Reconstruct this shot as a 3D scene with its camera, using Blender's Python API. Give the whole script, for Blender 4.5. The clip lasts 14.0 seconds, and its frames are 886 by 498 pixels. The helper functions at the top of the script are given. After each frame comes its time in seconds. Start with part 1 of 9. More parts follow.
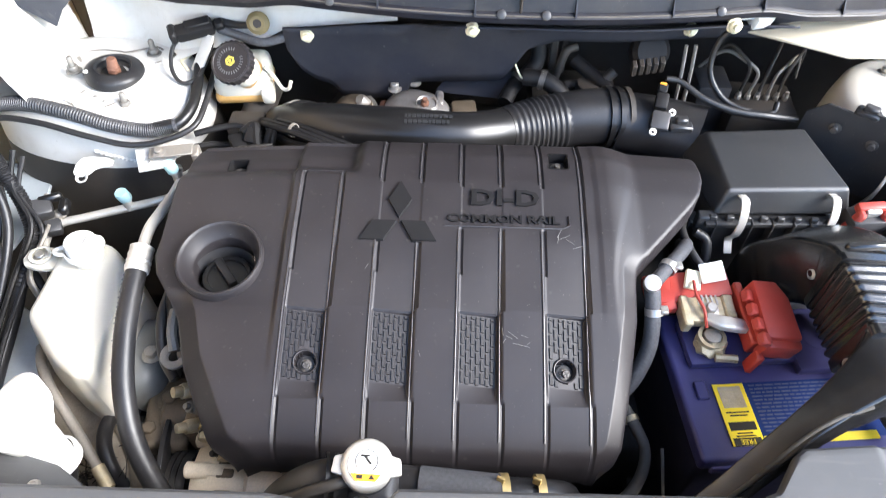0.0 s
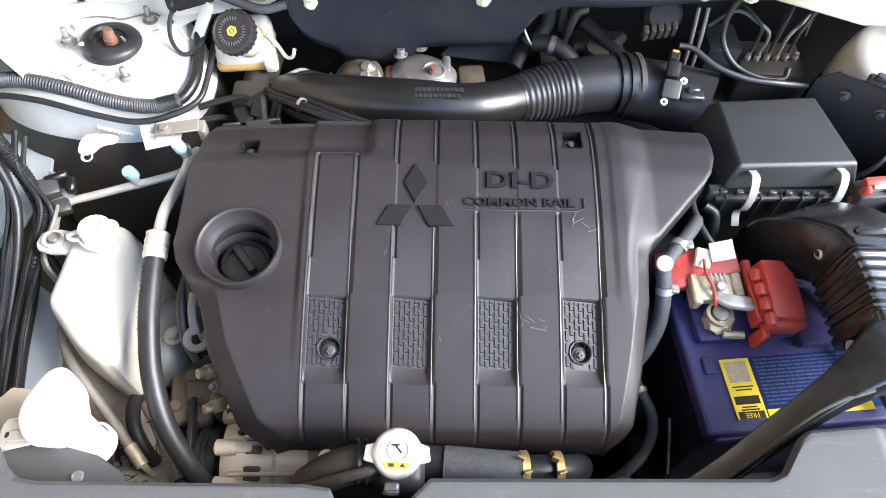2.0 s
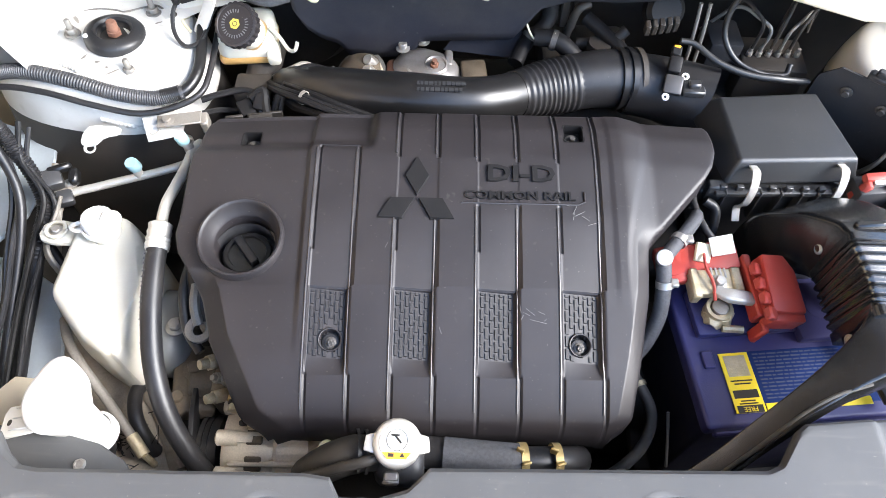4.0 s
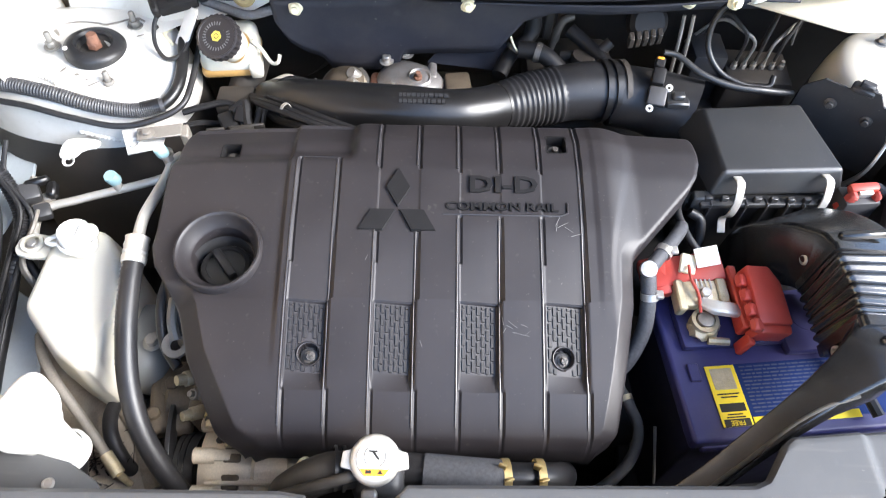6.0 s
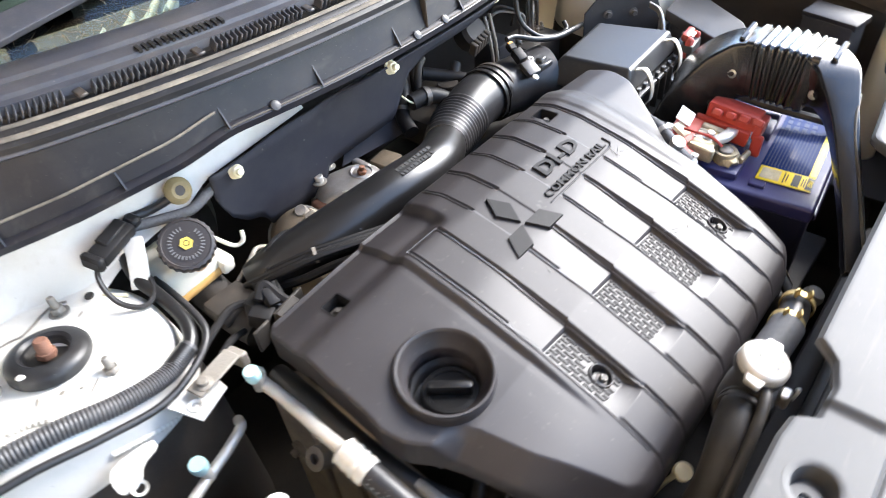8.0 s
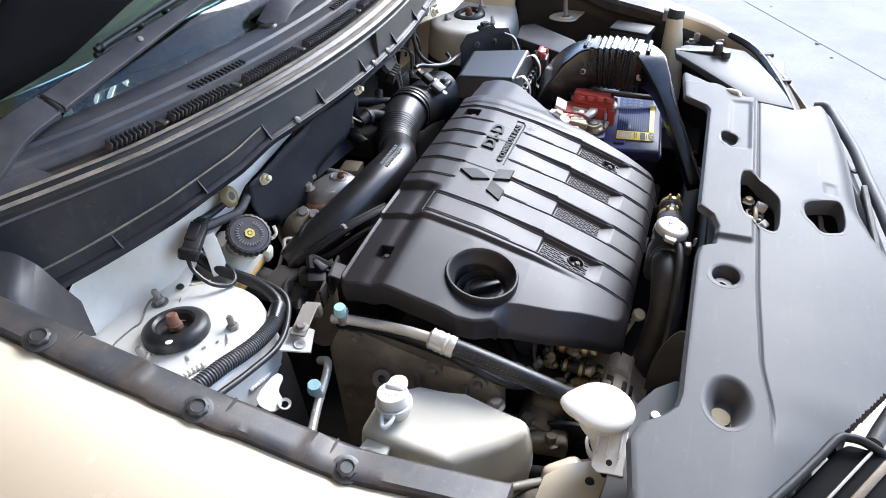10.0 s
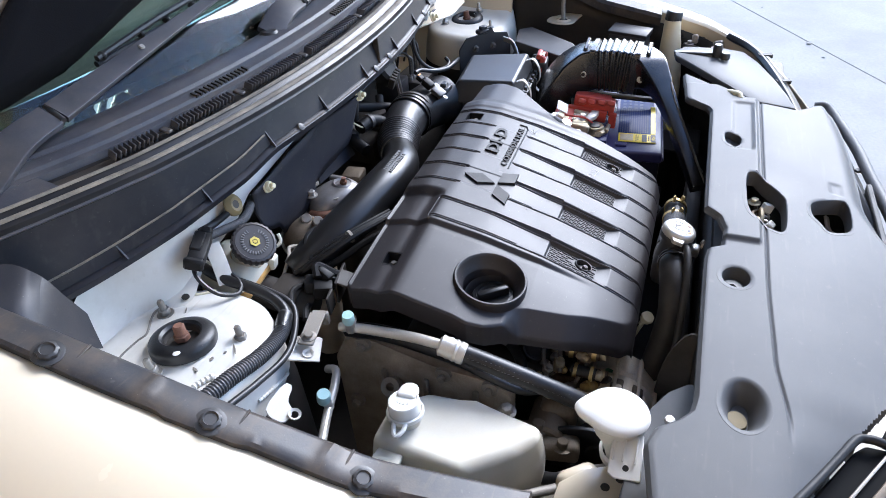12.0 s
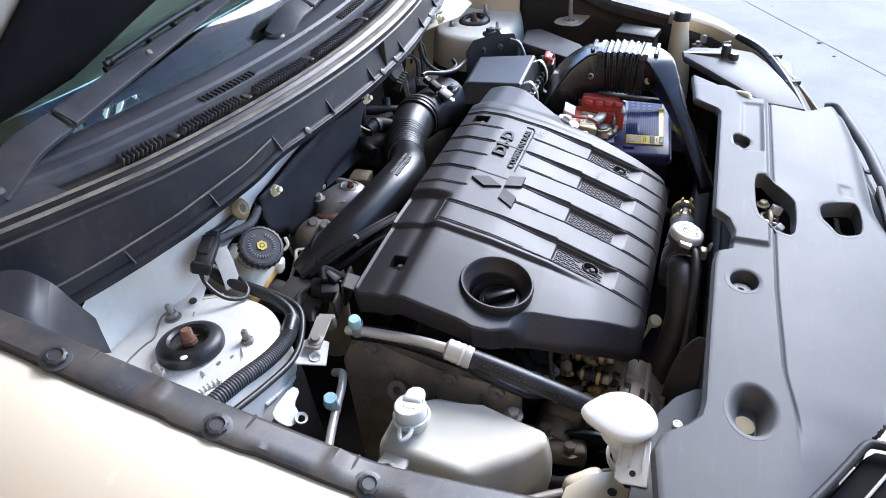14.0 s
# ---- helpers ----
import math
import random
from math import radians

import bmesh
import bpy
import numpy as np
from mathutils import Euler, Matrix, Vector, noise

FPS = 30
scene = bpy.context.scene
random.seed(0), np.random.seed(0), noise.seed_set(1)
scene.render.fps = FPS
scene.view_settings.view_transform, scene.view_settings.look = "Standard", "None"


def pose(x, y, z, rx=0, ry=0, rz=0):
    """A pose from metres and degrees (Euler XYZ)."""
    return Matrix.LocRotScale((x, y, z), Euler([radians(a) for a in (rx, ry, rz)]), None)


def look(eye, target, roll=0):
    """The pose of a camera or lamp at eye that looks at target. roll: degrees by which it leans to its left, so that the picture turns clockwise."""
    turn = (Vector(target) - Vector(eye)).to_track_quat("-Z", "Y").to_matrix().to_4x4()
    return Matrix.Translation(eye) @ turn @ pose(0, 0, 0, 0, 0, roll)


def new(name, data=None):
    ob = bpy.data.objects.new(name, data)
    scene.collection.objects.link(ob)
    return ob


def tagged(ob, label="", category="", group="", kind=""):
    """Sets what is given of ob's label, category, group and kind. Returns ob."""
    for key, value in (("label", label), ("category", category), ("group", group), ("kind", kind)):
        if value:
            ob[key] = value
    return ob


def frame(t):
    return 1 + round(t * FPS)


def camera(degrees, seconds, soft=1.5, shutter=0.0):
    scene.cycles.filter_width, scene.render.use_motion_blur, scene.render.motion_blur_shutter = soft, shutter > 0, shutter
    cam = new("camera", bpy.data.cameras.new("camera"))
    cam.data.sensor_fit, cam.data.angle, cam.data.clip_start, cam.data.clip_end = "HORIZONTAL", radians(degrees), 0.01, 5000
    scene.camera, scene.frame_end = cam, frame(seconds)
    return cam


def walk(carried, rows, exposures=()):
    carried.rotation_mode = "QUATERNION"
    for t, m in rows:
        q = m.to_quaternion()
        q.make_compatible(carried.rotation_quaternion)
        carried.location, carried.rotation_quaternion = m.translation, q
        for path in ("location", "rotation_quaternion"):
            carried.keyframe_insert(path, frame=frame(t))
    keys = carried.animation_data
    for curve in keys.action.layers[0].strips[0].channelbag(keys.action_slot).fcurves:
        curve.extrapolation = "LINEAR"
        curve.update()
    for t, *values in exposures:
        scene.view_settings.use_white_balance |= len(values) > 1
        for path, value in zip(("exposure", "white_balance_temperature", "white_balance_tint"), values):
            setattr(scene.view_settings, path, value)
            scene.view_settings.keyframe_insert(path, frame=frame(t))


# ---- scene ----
cam = camera(67.9, 14.0, soft=0.5, shutter=0.38)
PATH = [
    (0, (-0.082, -0.015, 1.541), (-0.112, 1.262, 0.003), 0.7),
    (0.5, (-0.1, 0.02, 1.581), (-0.096, 1.122, -0.088), 0.9),
    (1, (-0.113, 0.026, 1.593), (-0.082, 1.116, -0.083), 1.6),
    (1.5, (-0.114, 0.035, 1.593), (-0.084, 1.117, -0.089), 2.1),
    (2, (-0.118, 0.034, 1.589), (-0.098, 1.119, -0.091), 1.8),
    (2.5, (-0.116, 0.035, 1.587), (-0.104, 1.106, -0.101), 1.6),
    (3, (-0.118, 0.028, 1.589), (-0.105, 1.107, -0.096), 1.7),
    (5.5, (-0.11, 0.028, 1.585), (-0.092, 1.106, -0.099), 2.3),
    (6, (-0.102, 0.029, 1.577), (-0.073, 1.152, -0.078), 2.3),
    (6.5, (-0.135, 0.026, 1.548), (0.056, 1.307, 0.024), 0.2),
    (7, (-0.292, 0.005, 1.511), (0.203, 1.333, 0.099), -4.2),
    (7.5, (-0.432, 0.076, 1.471), (0.395, 1.26, 0.088), -4.9),
    (8, (-0.587, 0.167, 1.468), (0.485, 1.179, 0.117), -5.7),
    (8.5, (-0.753, 0.251, 1.481), (0.5, 0.958, 0.091), -4.2),
    (9, (-0.895, 0.219, 1.523), (0.523, 0.878, 0.276), -4.7),
    (9.2, (-0.934, 0.212, 1.539), (0.497, 0.845, 0.293), -3.9),
    (11.5, (-0.938, 0.24, 1.534), (0.523, 0.824, 0.3), -3.6),
    (12, (-0.937, 0.239, 1.536), (0.525, 0.827, 0.304), -3.8),
    (12.5, (-0.936, 0.241, 1.537), (0.523, 0.834, 0.304), -3.8),
    (13, (-0.935, 0.239, 1.537), (0.52, 0.842, 0.305), -4.2),
    (13.5, (-0.934, 0.237, 1.537), (0.522, 0.844, 0.309), -4.2),
    (14, (-0.933, 0.237, 1.539), (0.52, 0.85, 0.309), -4.5),
]
EXPOSURES = [(0.0, 2.67, 6270, 10), (6.0, 2.66, 6270, 10), (6.5, 2.83, 6330, 10), (7.0, 3.07, 6380, 10), (7.5, 3.03, 6330, 10), (8.0, 2.89, 6380, 10), (8.5, 2.57, 6380, 10), (9.0, 2.25, 6250, 10), (11.5, 1.88, 5610, 12), (14.0, 1.88, 5610, 12)]
walk(cam, [(t, look(eye, target, roll)) for t, eye, target, roll in PATH], EXPOSURES)

# ---- light ----
SUN_UP, SUN_TURN = 35.0, 106.0
world = bpy.data.worlds.new("world")
scene.world = world
world.use_nodes = True
_n = world.node_tree.nodes
_bg = _n["Background"]
_sky = _n.new("ShaderNodeTexSky")
_sky.sky_type = "NISHITA"
_sky.sun_disc = False
_sky.sun_elevation = radians(SUN_UP)
_sky.sun_rotation = radians(SUN_TURN)
_sky.air_density, _sky.dust_density, _sky.ozone_density = 1.0, 1.0, 1.5
world.node_tree.links.new(_sky.outputs[0], _bg.inputs[0])
_bg.inputs[1].default_value = 0.15
sun = new("sun", bpy.data.lights.new("sun", "SUN"))
sun.data.energy, sun.data.angle, sun.data.color = 1.75, radians(30), (1.0, 0.97, 0.93)
_d = Vector((math.sin(radians(SUN_TURN)) * math.cos(radians(SUN_UP)), math.cos(radians(SUN_TURN)) * math.cos(radians(SUN_UP)), math.sin(radians(SUN_UP))))
sun.matrix_world = look(_d * 10, (0, 0, 0))


# ---- materials ----
def mat(name, base, rough=0.5, metal=0.0, var=0.12, scale=60.0, fine=900.0, bump=0.15, dirt=None, dirt_amount=0.0,
        dirt_scale=9.0, coat=0.0, spec=0.5, trans=0.0, sss=0.0, ior=1.45, rough_var=0.12, speck=0.0, speck_scale=420.0, streak=0.0):
    m = bpy.data.materials.new(name)
    m.use_nodes = True
    nt = m.node_tree
    b = nt.nodes["Principled BSDF"]
    b.inputs["Metallic"].default_value = metal
    b.inputs["Specular IOR Level"].default_value = spec
    b.inputs["Coat Weight"].default_value = coat
    b.inputs["Coat Roughness"].default_value = 0.08
    b.inputs["Transmission Weight"].default_value = trans
    b.inputs["IOR"].default_value = ior
    if sss:
        b.inputs["Subsurface Weight"].default_value = sss
        b.inputs["Subsurface Radius"].default_value = (0.02, 0.02, 0.018)
        b.inputs["Subsurface Scale"].default_value = 0.5
    tc = nt.nodes.new("ShaderNodeTexCoord")
    big = nt.nodes.new("ShaderNodeTexNoise")
    big.inputs["Scale"].default_value, big.inputs["Detail"].default_value = scale, 6.0
    small = nt.nodes.new("ShaderNodeTexNoise")
    small.inputs["Scale"].default_value, small.inputs["Detail"].default_value = fine, 3.0
    for t in (big, small):
        nt.links.new(tc.outputs["Object"], t.inputs["Vector"])
    info = nt.nodes.new("ShaderNodeObjectInfo")
    add = nt.nodes.new("ShaderNodeMath")
    add.operation = "MULTIPLY_ADD"
    nt.links.new(small.outputs[0], add.inputs[0])
    add.inputs[1].default_value = 0.5
    nt.links.new(big.outputs[0], add.inputs[2])
    ramp = nt.nodes.new("ShaderNodeMapRange")
    ramp.inputs[1].default_value, ramp.inputs[2].default_value = 0.45, 1.05
    ramp.inputs[3].default_value, ramp.inputs[4].default_value = 1.0 - var, 1.0 + var
    nt.links.new(add.outputs[0], ramp.inputs[0])
    col = nt.nodes.new("ShaderNodeVectorMath")
    col.operation = "SCALE"
    col.inputs[0].default_value = base
    nt.links.new(ramp.outputs[0], col.inputs["Scale"])
    out = col.outputs[0]
    if dirt:
        dn = nt.nodes.new("ShaderNodeTexNoise")
        dn.inputs["Scale"].default_value, dn.inputs["Detail"].default_value, dn.inputs["Roughness"].default_value = dirt_scale, 9.0, 0.65
        nt.links.new(tc.outputs["Object"], dn.inputs["Vector"])
        dr = nt.nodes.new("ShaderNodeMapRange")
        dr.inputs[1].default_value, dr.inputs[2].default_value = 0.42, 0.72
        dr.inputs[4].default_value = dirt_amount
        nt.links.new(dn.outputs[0], dr.inputs[0])
        mx = nt.nodes.new("ShaderNodeMix")
        mx.data_type = "RGBA"
        nt.links.new(dr.outputs[0], mx.inputs[0])
        nt.links.new(out, mx.inputs[6])
        mx.inputs[7].default_value = (*dirt, 1)
        out = mx.outputs[2]
    for amount, size, lo, hi in ((speck, speck_scale, 0.765, 0.79), (speck * 0.3, speck_scale * 0.28, 0.70, 0.82)):
        if amount:
            # dust grains and the larger faint spots between them
            sn = nt.nodes.new("ShaderNodeTexNoise")
            sn.inputs["Scale"].default_value, sn.inputs["Detail"].default_value = size, 1.0
            nt.links.new(tc.outputs["Object"], sn.inputs["Vector"])
            sr = nt.nodes.new("ShaderNodeMapRange")
            sr.inputs[1].default_value, sr.inputs[2].default_value, sr.inputs[4].default_value = lo, hi, amount
            nt.links.new(sn.outputs[0], sr.inputs[0])
            sm = nt.nodes.new("ShaderNodeMix")
            sm.data_type = "RGBA"
            nt.links.new(sr.outputs[0], sm.inputs[0])
            nt.links.new(out, sm.inputs[6])
            sm.inputs[7].default_value = (0.30, 0.27, 0.23, 1)
            out = sm.outputs[2]
    if streak:
        # fine dark scratches drawn out along one way
        mp = nt.nodes.new("ShaderNodeMapping")
        mp.inputs["Scale"].default_value = (14.0, 160.0, 40.0)
        mp.inputs["Rotation"].default_value = (0.0, 0.0, 0.6)
        nt.links.new(tc.outputs["Object"], mp.inputs["Vector"])
        kn = nt.nodes.new("ShaderNodeTexNoise")
        kn.inputs["Scale"].default_value, kn.inputs["Detail"].default_value = 1.0, 4.0
        nt.links.new(mp.outputs[0], kn.inputs["Vector"])
        kr = nt.nodes.new("ShaderNodeMapRange")
        kr.inputs[1].default_value, kr.inputs[2].default_value, kr.inputs[4].default_value = 0.60, 0.74, streak
        nt.links.new(kn.outputs[0], kr.inputs[0])
        km = nt.nodes.new("ShaderNodeMix")
        km.data_type = "RGBA"
        nt.links.new(kr.outputs[0], km.inputs[0])
        nt.links.new(out, km.inputs[6])
        km.inputs[7].default_value = (*(dirt or (0.1, 0.1, 0.1)), 1)
        out = km.outputs[2]
    nt.links.new(out, b.inputs["Base Color"])
    rr = nt.nodes.new("ShaderNodeMapRange")
    rr.inputs[3].default_value, rr.inputs[4].default_value = max(0.02, rough - rough_var), min(1, rough + rough_var)
    nt.links.new(big.outputs[0], rr.inputs[0])
    nt.links.new(rr.outputs[0], b.inputs["Roughness"])
    if bump:
        bp = nt.nodes.new("ShaderNodeBump")
        bp.inputs["Strength"].default_value, bp.inputs["Distance"].default_value = bump, 0.0006
        nt.links.new(small.outputs[0], bp.inputs["Height"])
        nt.links.new(bp.outputs[0], b.inputs["Normal"])
    return m


DUST = (0.19, 0.165, 0.14)
M_COVER = mat("cover_plastic", (0.0176, 0.0150, 0.0162), 0.49, rough_var=0.05, var=0.16, scale=22, fine=1500, bump=0.10, dirt=(0.10, 0.085, 0.08), dirt_amount=0.08, spec=0.56, speck=0.25)
# matt cover plastic in a darker tone, standing in for shade in the recesses
M_BRICK = mat("matt_shaded_brick_relief", (0.0125, 0.0108, 0.0115), 0.55, var=0.14, scale=30, fine=1500, bump=0.1, spec=0.42)
M_COVER_DARK = mat("cover_plastic_dark", (0.012, 0.0115, 0.012), 0.5, var=0.12, scale=30, fine=1500, bump=0.1, dirt=DUST, dirt_amount=0.02, spec=0.22)
# paler and glossier than the cover, so the rib lines read as highlights
M_RIBEDGE = mat("rib_highlight_plastic", (0.034, 0.031, 0.033), 0.33, var=0.2, scale=40, fine=900, bump=0.05, spec=0.8)
M_PANEL = mat("panel_plastic", (0.074, 0.074, 0.075), 0.55, rough_var=0.06, var=0.10, scale=14, fine=1400, bump=0.12, dirt=(0.16, 0.15, 0.13), dirt_amount=0.14, spec=0.36, speck=0.20, speck_scale=300.0, streak=0.15)
M_COWLFACE = mat("cowl_plastic", (0.0115, 0.012, 0.0175), 0.46, var=0.2, scale=14, fine=900, bump=0.12, dirt=DUST, dirt_amount=0.12, dirt_scale=12, speck=0.20, streak=0.10)
M_BLACK = mat("black_plastic", (0.034, 0.034, 0.036), 0.42, var=0.15, scale=30, fine=1200, bump=0.10, dirt=DUST, dirt_amount=0.12, speck=0.30)
M_GLOSSY = mat("smooth_black_plastic", (0.009, 0.0087, 0.009), 0.33, var=0.15, scale=25, fine=600, bump=0.12, dirt=DUST, dirt_amount=0.03, spec=0.55, speck=0.08)
M_DUCT = mat("satin_duct_plastic", (0.012, 0.012, 0.0125), 0.24, rough_var=0.05, var=0.15, scale=25, fine=600, bump=0.10, dirt=DUST, dirt_amount=0.04, spec=0.95, speck=0.10)
M_HOSE = mat("dusty_hose_rubber", (0.026, 0.0235, 0.0205), 0.52, var=0.25, scale=45, fine=700, bump=0.3, dirt=DUST, dirt_amount=0.25)
M_CONDUIT = mat("grey_conduit_plastic", (0.045, 0.045, 0.048), 0.42, var=0.2, scale=60, fine=700, bump=0.15, dirt=DUST, dirt_amount=0.15)
M_AIRBOX = mat("air_box_plastic", (0.024, 0.0245, 0.026), 0.42, rough_var=0.06, var=0.15, scale=20, fine=1200, bump=0.12, dirt=DUST, dirt_amount=0.06, spec=0.8, speck=0.30)
M_RUBBER = mat("rubber", (0.013, 0.013, 0.0145), 0.40, var=0.2, scale=40, fine=800, bump=0.2, dirt=DUST, dirt_amount=0.10, speck=0.20)
M_DUSTY = mat("dusty_rubber", (0.07, 0.064, 0.056), 0.7, var=0.25, scale=45, fine=700, bump=0.3, dirt=DUST, dirt_amount=0.5)
M_SHIELD = mat("insulation_sheet", (0.025, 0.026, 0.034), 0.6, spec=0.2, var=0.12, scale=20, fine=900, bump=0.25, dirt=DUST, dirt_amount=0.12, speck=0.15, speck_scale=120.0)
# dark tone for grimy metal, and for shade on the far-side sheets
M_DARK = mat("grimy_and_shaded_dark", (0.032, 0.029, 0.026), 0.6, var=0.3, scale=30, fine=500, bump=0.3, dirt=(0.08, 0.055, 0.035), dirt_amount=0.4)
M_WHITE = mat("white_body_paint", (0.60, 0.58, 0.535), 0.40, var=0.03, scale=9, fine=300, bump=0.03, coat=0.25, dirt=(0.40, 0.36, 0.29), dirt_amount=0.42, dirt_scale=18, speck=0.3, speck_scale=160.0, streak=0.30)
M_CREAM = mat("cream_body_paint", (0.66, 0.57, 0.42), 0.25, var=0.02, scale=6, fine=200, bump=0.0, coat=0.45, dirt=(0.55, 0.48, 0.38), dirt_amount=0.08)
M_RESERVOIR = mat("translucent_plastic", (0.58, 0.555, 0.475), 0.50, var=0.05, scale=20, fine=500, bump=0.06, sss=0.7, spec=0.22, dirt=(0.42, 0.34, 0.22), dirt_amount=0.25)
M_WHITEPL = mat("white_plastic", (0.72, 0.705, 0.66), 0.4, var=0.03, scale=25, fine=500, bump=0.05, sss=0.2)
M_TANK = mat("yellowed_tank_plastic", (0.74, 0.64, 0.43), 0.4, var=0.05, scale=20, fine=400, bump=0.05, sss=0.25)
M_NYLON = mat("yellowed_nylon", (0.72, 0.66, 0.46), 0.45, var=0.06, scale=60, fine=500, bump=0.1)
M_ALU = mat("aluminium", (0.62, 0.59, 0.53), 0.38, metal=0.45, var=0.15, scale=60, fine=900, bump=0.2, dirt=DUST, dirt_amount=0.35, dirt_scale=30)
M_CASTALU = mat("cast_aluminium", (0.64, 0.55, 0.42), 0.55, metal=0.15, var=0.25, scale=50, fine=500, bump=0.6, dirt=(0.26, 0.17, 0.09), dirt_amount=0.38, dirt_scale=25)
M_GRIME = mat("brown_cast_metal", (0.15, 0.118, 0.082), 0.6, metal=0.3, var=0.35, scale=50, fine=500, bump=0.6, dirt=(0.08, 0.055, 0.035), dirt_amount=0.6, dirt_scale=25)
M_CASTGREY = mat("cast_grey_metal", (0.21, 0.20, 0.18), 0.5, metal=0.4, var=0.2, scale=60, fine=500, bump=0.5, dirt=(0.2, 0.13, 0.08), dirt_amount=0.5, dirt_scale=22)
M_STEEL = mat("zinc_steel", (0.50, 0.48, 0.45), 0.38, metal=0.7, var=0.2, scale=80, fine=900, bump=0.2, dirt=(0.25, 0.2, 0.14), dirt_amount=0.3, dirt_scale=60)
M_GREYMETAL = mat("grey_metal", (0.30, 0.275, 0.24), 0.55, metal=0.3, var=0.3, scale=40, fine=600, bump=0.5, dirt=(0.10, 0.08, 0.06), dirt_amount=0.6, dirt_scale=20)
M_TIMING = mat("dusty_alloy", (0.36, 0.31, 0.25), 0.55, metal=0.1, var=0.3, scale=35, fine=500, bump=0.5, dirt=(0.12, 0.095, 0.07), dirt_amount=0.55, dirt_scale=18, streak=0.2)
M_VALVE = mat("stained_valve_metal", (0.30, 0.288, 0.28), 0.40, metal=0.5, var=0.2, scale=45, fine=600, bump=0.3, dirt=(0.16, 0.115, 0.08), dirt_amount=0.45, dirt_scale=24)
M_CANISTER = mat("cloudy_grey_plastic", (0.20, 0.205, 0.20), 0.4, var=0.08, scale=20, fine=600, bump=0.05, dirt=(0.14, 0.12, 0.09), dirt_amount=0.3)
M_MARK = mat("dull_yellow_print", (0.52, 0.42, 0.08), 0.5, var=0.15, bump=0.0)
M_FARPAINT = mat("clean_cream_paint", (0.70, 0.655, 0.56), 0.35, var=0.03, scale=9, fine=300, bump=0.02, coat=0.3, dirt=(0.48, 0.42, 0.32), dirt_amount=0.2, dirt_scale=14)
M_RUST = mat("rust", (0.17, 0.08, 0.05), 0.8, var=0.3, scale=120, fine=900, bump=0.5)
M_BRASS = mat("tarnished_brass", (0.50, 0.42, 0.27), 0.5, metal=0.6, var=0.3, scale=90, fine=700, bump=0.6, dirt=(0.55, 0.5, 0.42), dirt_amount=0.5, dirt_scale=70)
M_BOLT = mat("dull_bolt_steel", (0.10, 0.092, 0.085), 0.5, metal=0.5, var=0.3, scale=200, bump=0.3)
M_GOLD = mat("yellow_zinc", (0.52, 0.39, 0.17), 0.45, metal=0.7, var=0.2, scale=90, fine=700, bump=0.2)
M_RED = mat("red_plastic", (0.42, 0.045, 0.03), 0.45, var=0.10, scale=50, fine=700, bump=0.12, dirt=(0.3, 0.18, 0.14), dirt_amount=0.2)
M_BATTERY = mat("blue_battery_plastic", (0.034, 0.034, 0.115), 0.38, var=0.12, scale=35, fine=900, bump=0.2, dirt=(0.09, 0.08, 0.10), dirt_amount=0.35, speck=0.15)
M_CASE = mat("dark_battery_sides", (0.014, 0.014, 0.036), 0.5, var=0.2, scale=35, fine=900, bump=0.2, dirt=(0.05, 0.045, 0.04), dirt_amount=0.4)
M_LABELBLUE = mat("blue_label", (0.016, 0.030, 0.11), 0.14, spec=0.12, var=0.08, scale=40, fine=500, bump=0.0)
M_YELLOW = mat("yellow_label", (0.80, 0.62, 0.03), 0.35, var=0.05, scale=40, fine=500, bump=0.0)
M_INK = mat("black_ink", (0.02, 0.018, 0.015), 0.5, var=0.1, bump=0.0)
M_FAINT = mat("faint_print", (0.13, 0.13, 0.135), 0.5, var=0.3, bump=0.0)
M_PRINT = mat("pale_print", (0.065, 0.078, 0.14), 0.16, var=0.1, bump=0.0, spec=0.12)
M_ORANGE = mat("orange_print", (0.85, 0.32, 0.03), 0.4, var=0.05, bump=0.0)
M_TEAL = mat("pale_teal_plastic", (0.36, 0.55, 0.56), 0.45, var=0.08, bump=0.1)
M_GREEN = mat("green_plastic", (0.04, 0.15, 0.065), 0.4, var=0.15, bump=0.1)
M_FLUID = mat("amber_fluid_plastic", (0.46, 0.27, 0.09), 0.35, var=0.1, bump=0.05, sss=0.2)
M_SLEEVE = mat("braided_sleeve", (0.07, 0.07, 0.075), 0.6, var=0.35, scale=300, fine=1600, bump=0.8)
M_CONCRETE = mat("concrete", (0.29, 0.275, 0.245), 0.85, var=0.16, scale=2.0, fine=60, bump=0.3, dirt=(0.19, 0.18, 0.165), dirt_amount=0.7, dirt_scale=1.6, speck=0.0, streak=0.25)
M_JOINT = mat("dark_joint", (0.275, 0.26, 0.235), 0.9, var=0.2, bump=0.2)
M_FRIT = mat("frit_and_cavity_black", (0.012, 0.012, 0.012), 0.9, var=0.1, bump=0.0, spec=0.1)
M_INSUL = mat("insulation_felt", (0.008, 0.0082, 0.0105), 0.9, var=0.25, scale=30, fine=500, bump=0.5, spec=0.12)
M_DASH = mat("dashboard_plastic", (0.085, 0.092, 0.088), 0.85, var=0.1, bump=0.2)
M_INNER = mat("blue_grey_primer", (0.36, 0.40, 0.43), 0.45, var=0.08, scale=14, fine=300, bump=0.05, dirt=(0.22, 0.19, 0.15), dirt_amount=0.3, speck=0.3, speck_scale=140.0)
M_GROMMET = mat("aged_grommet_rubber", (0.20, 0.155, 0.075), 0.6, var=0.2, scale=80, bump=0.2)
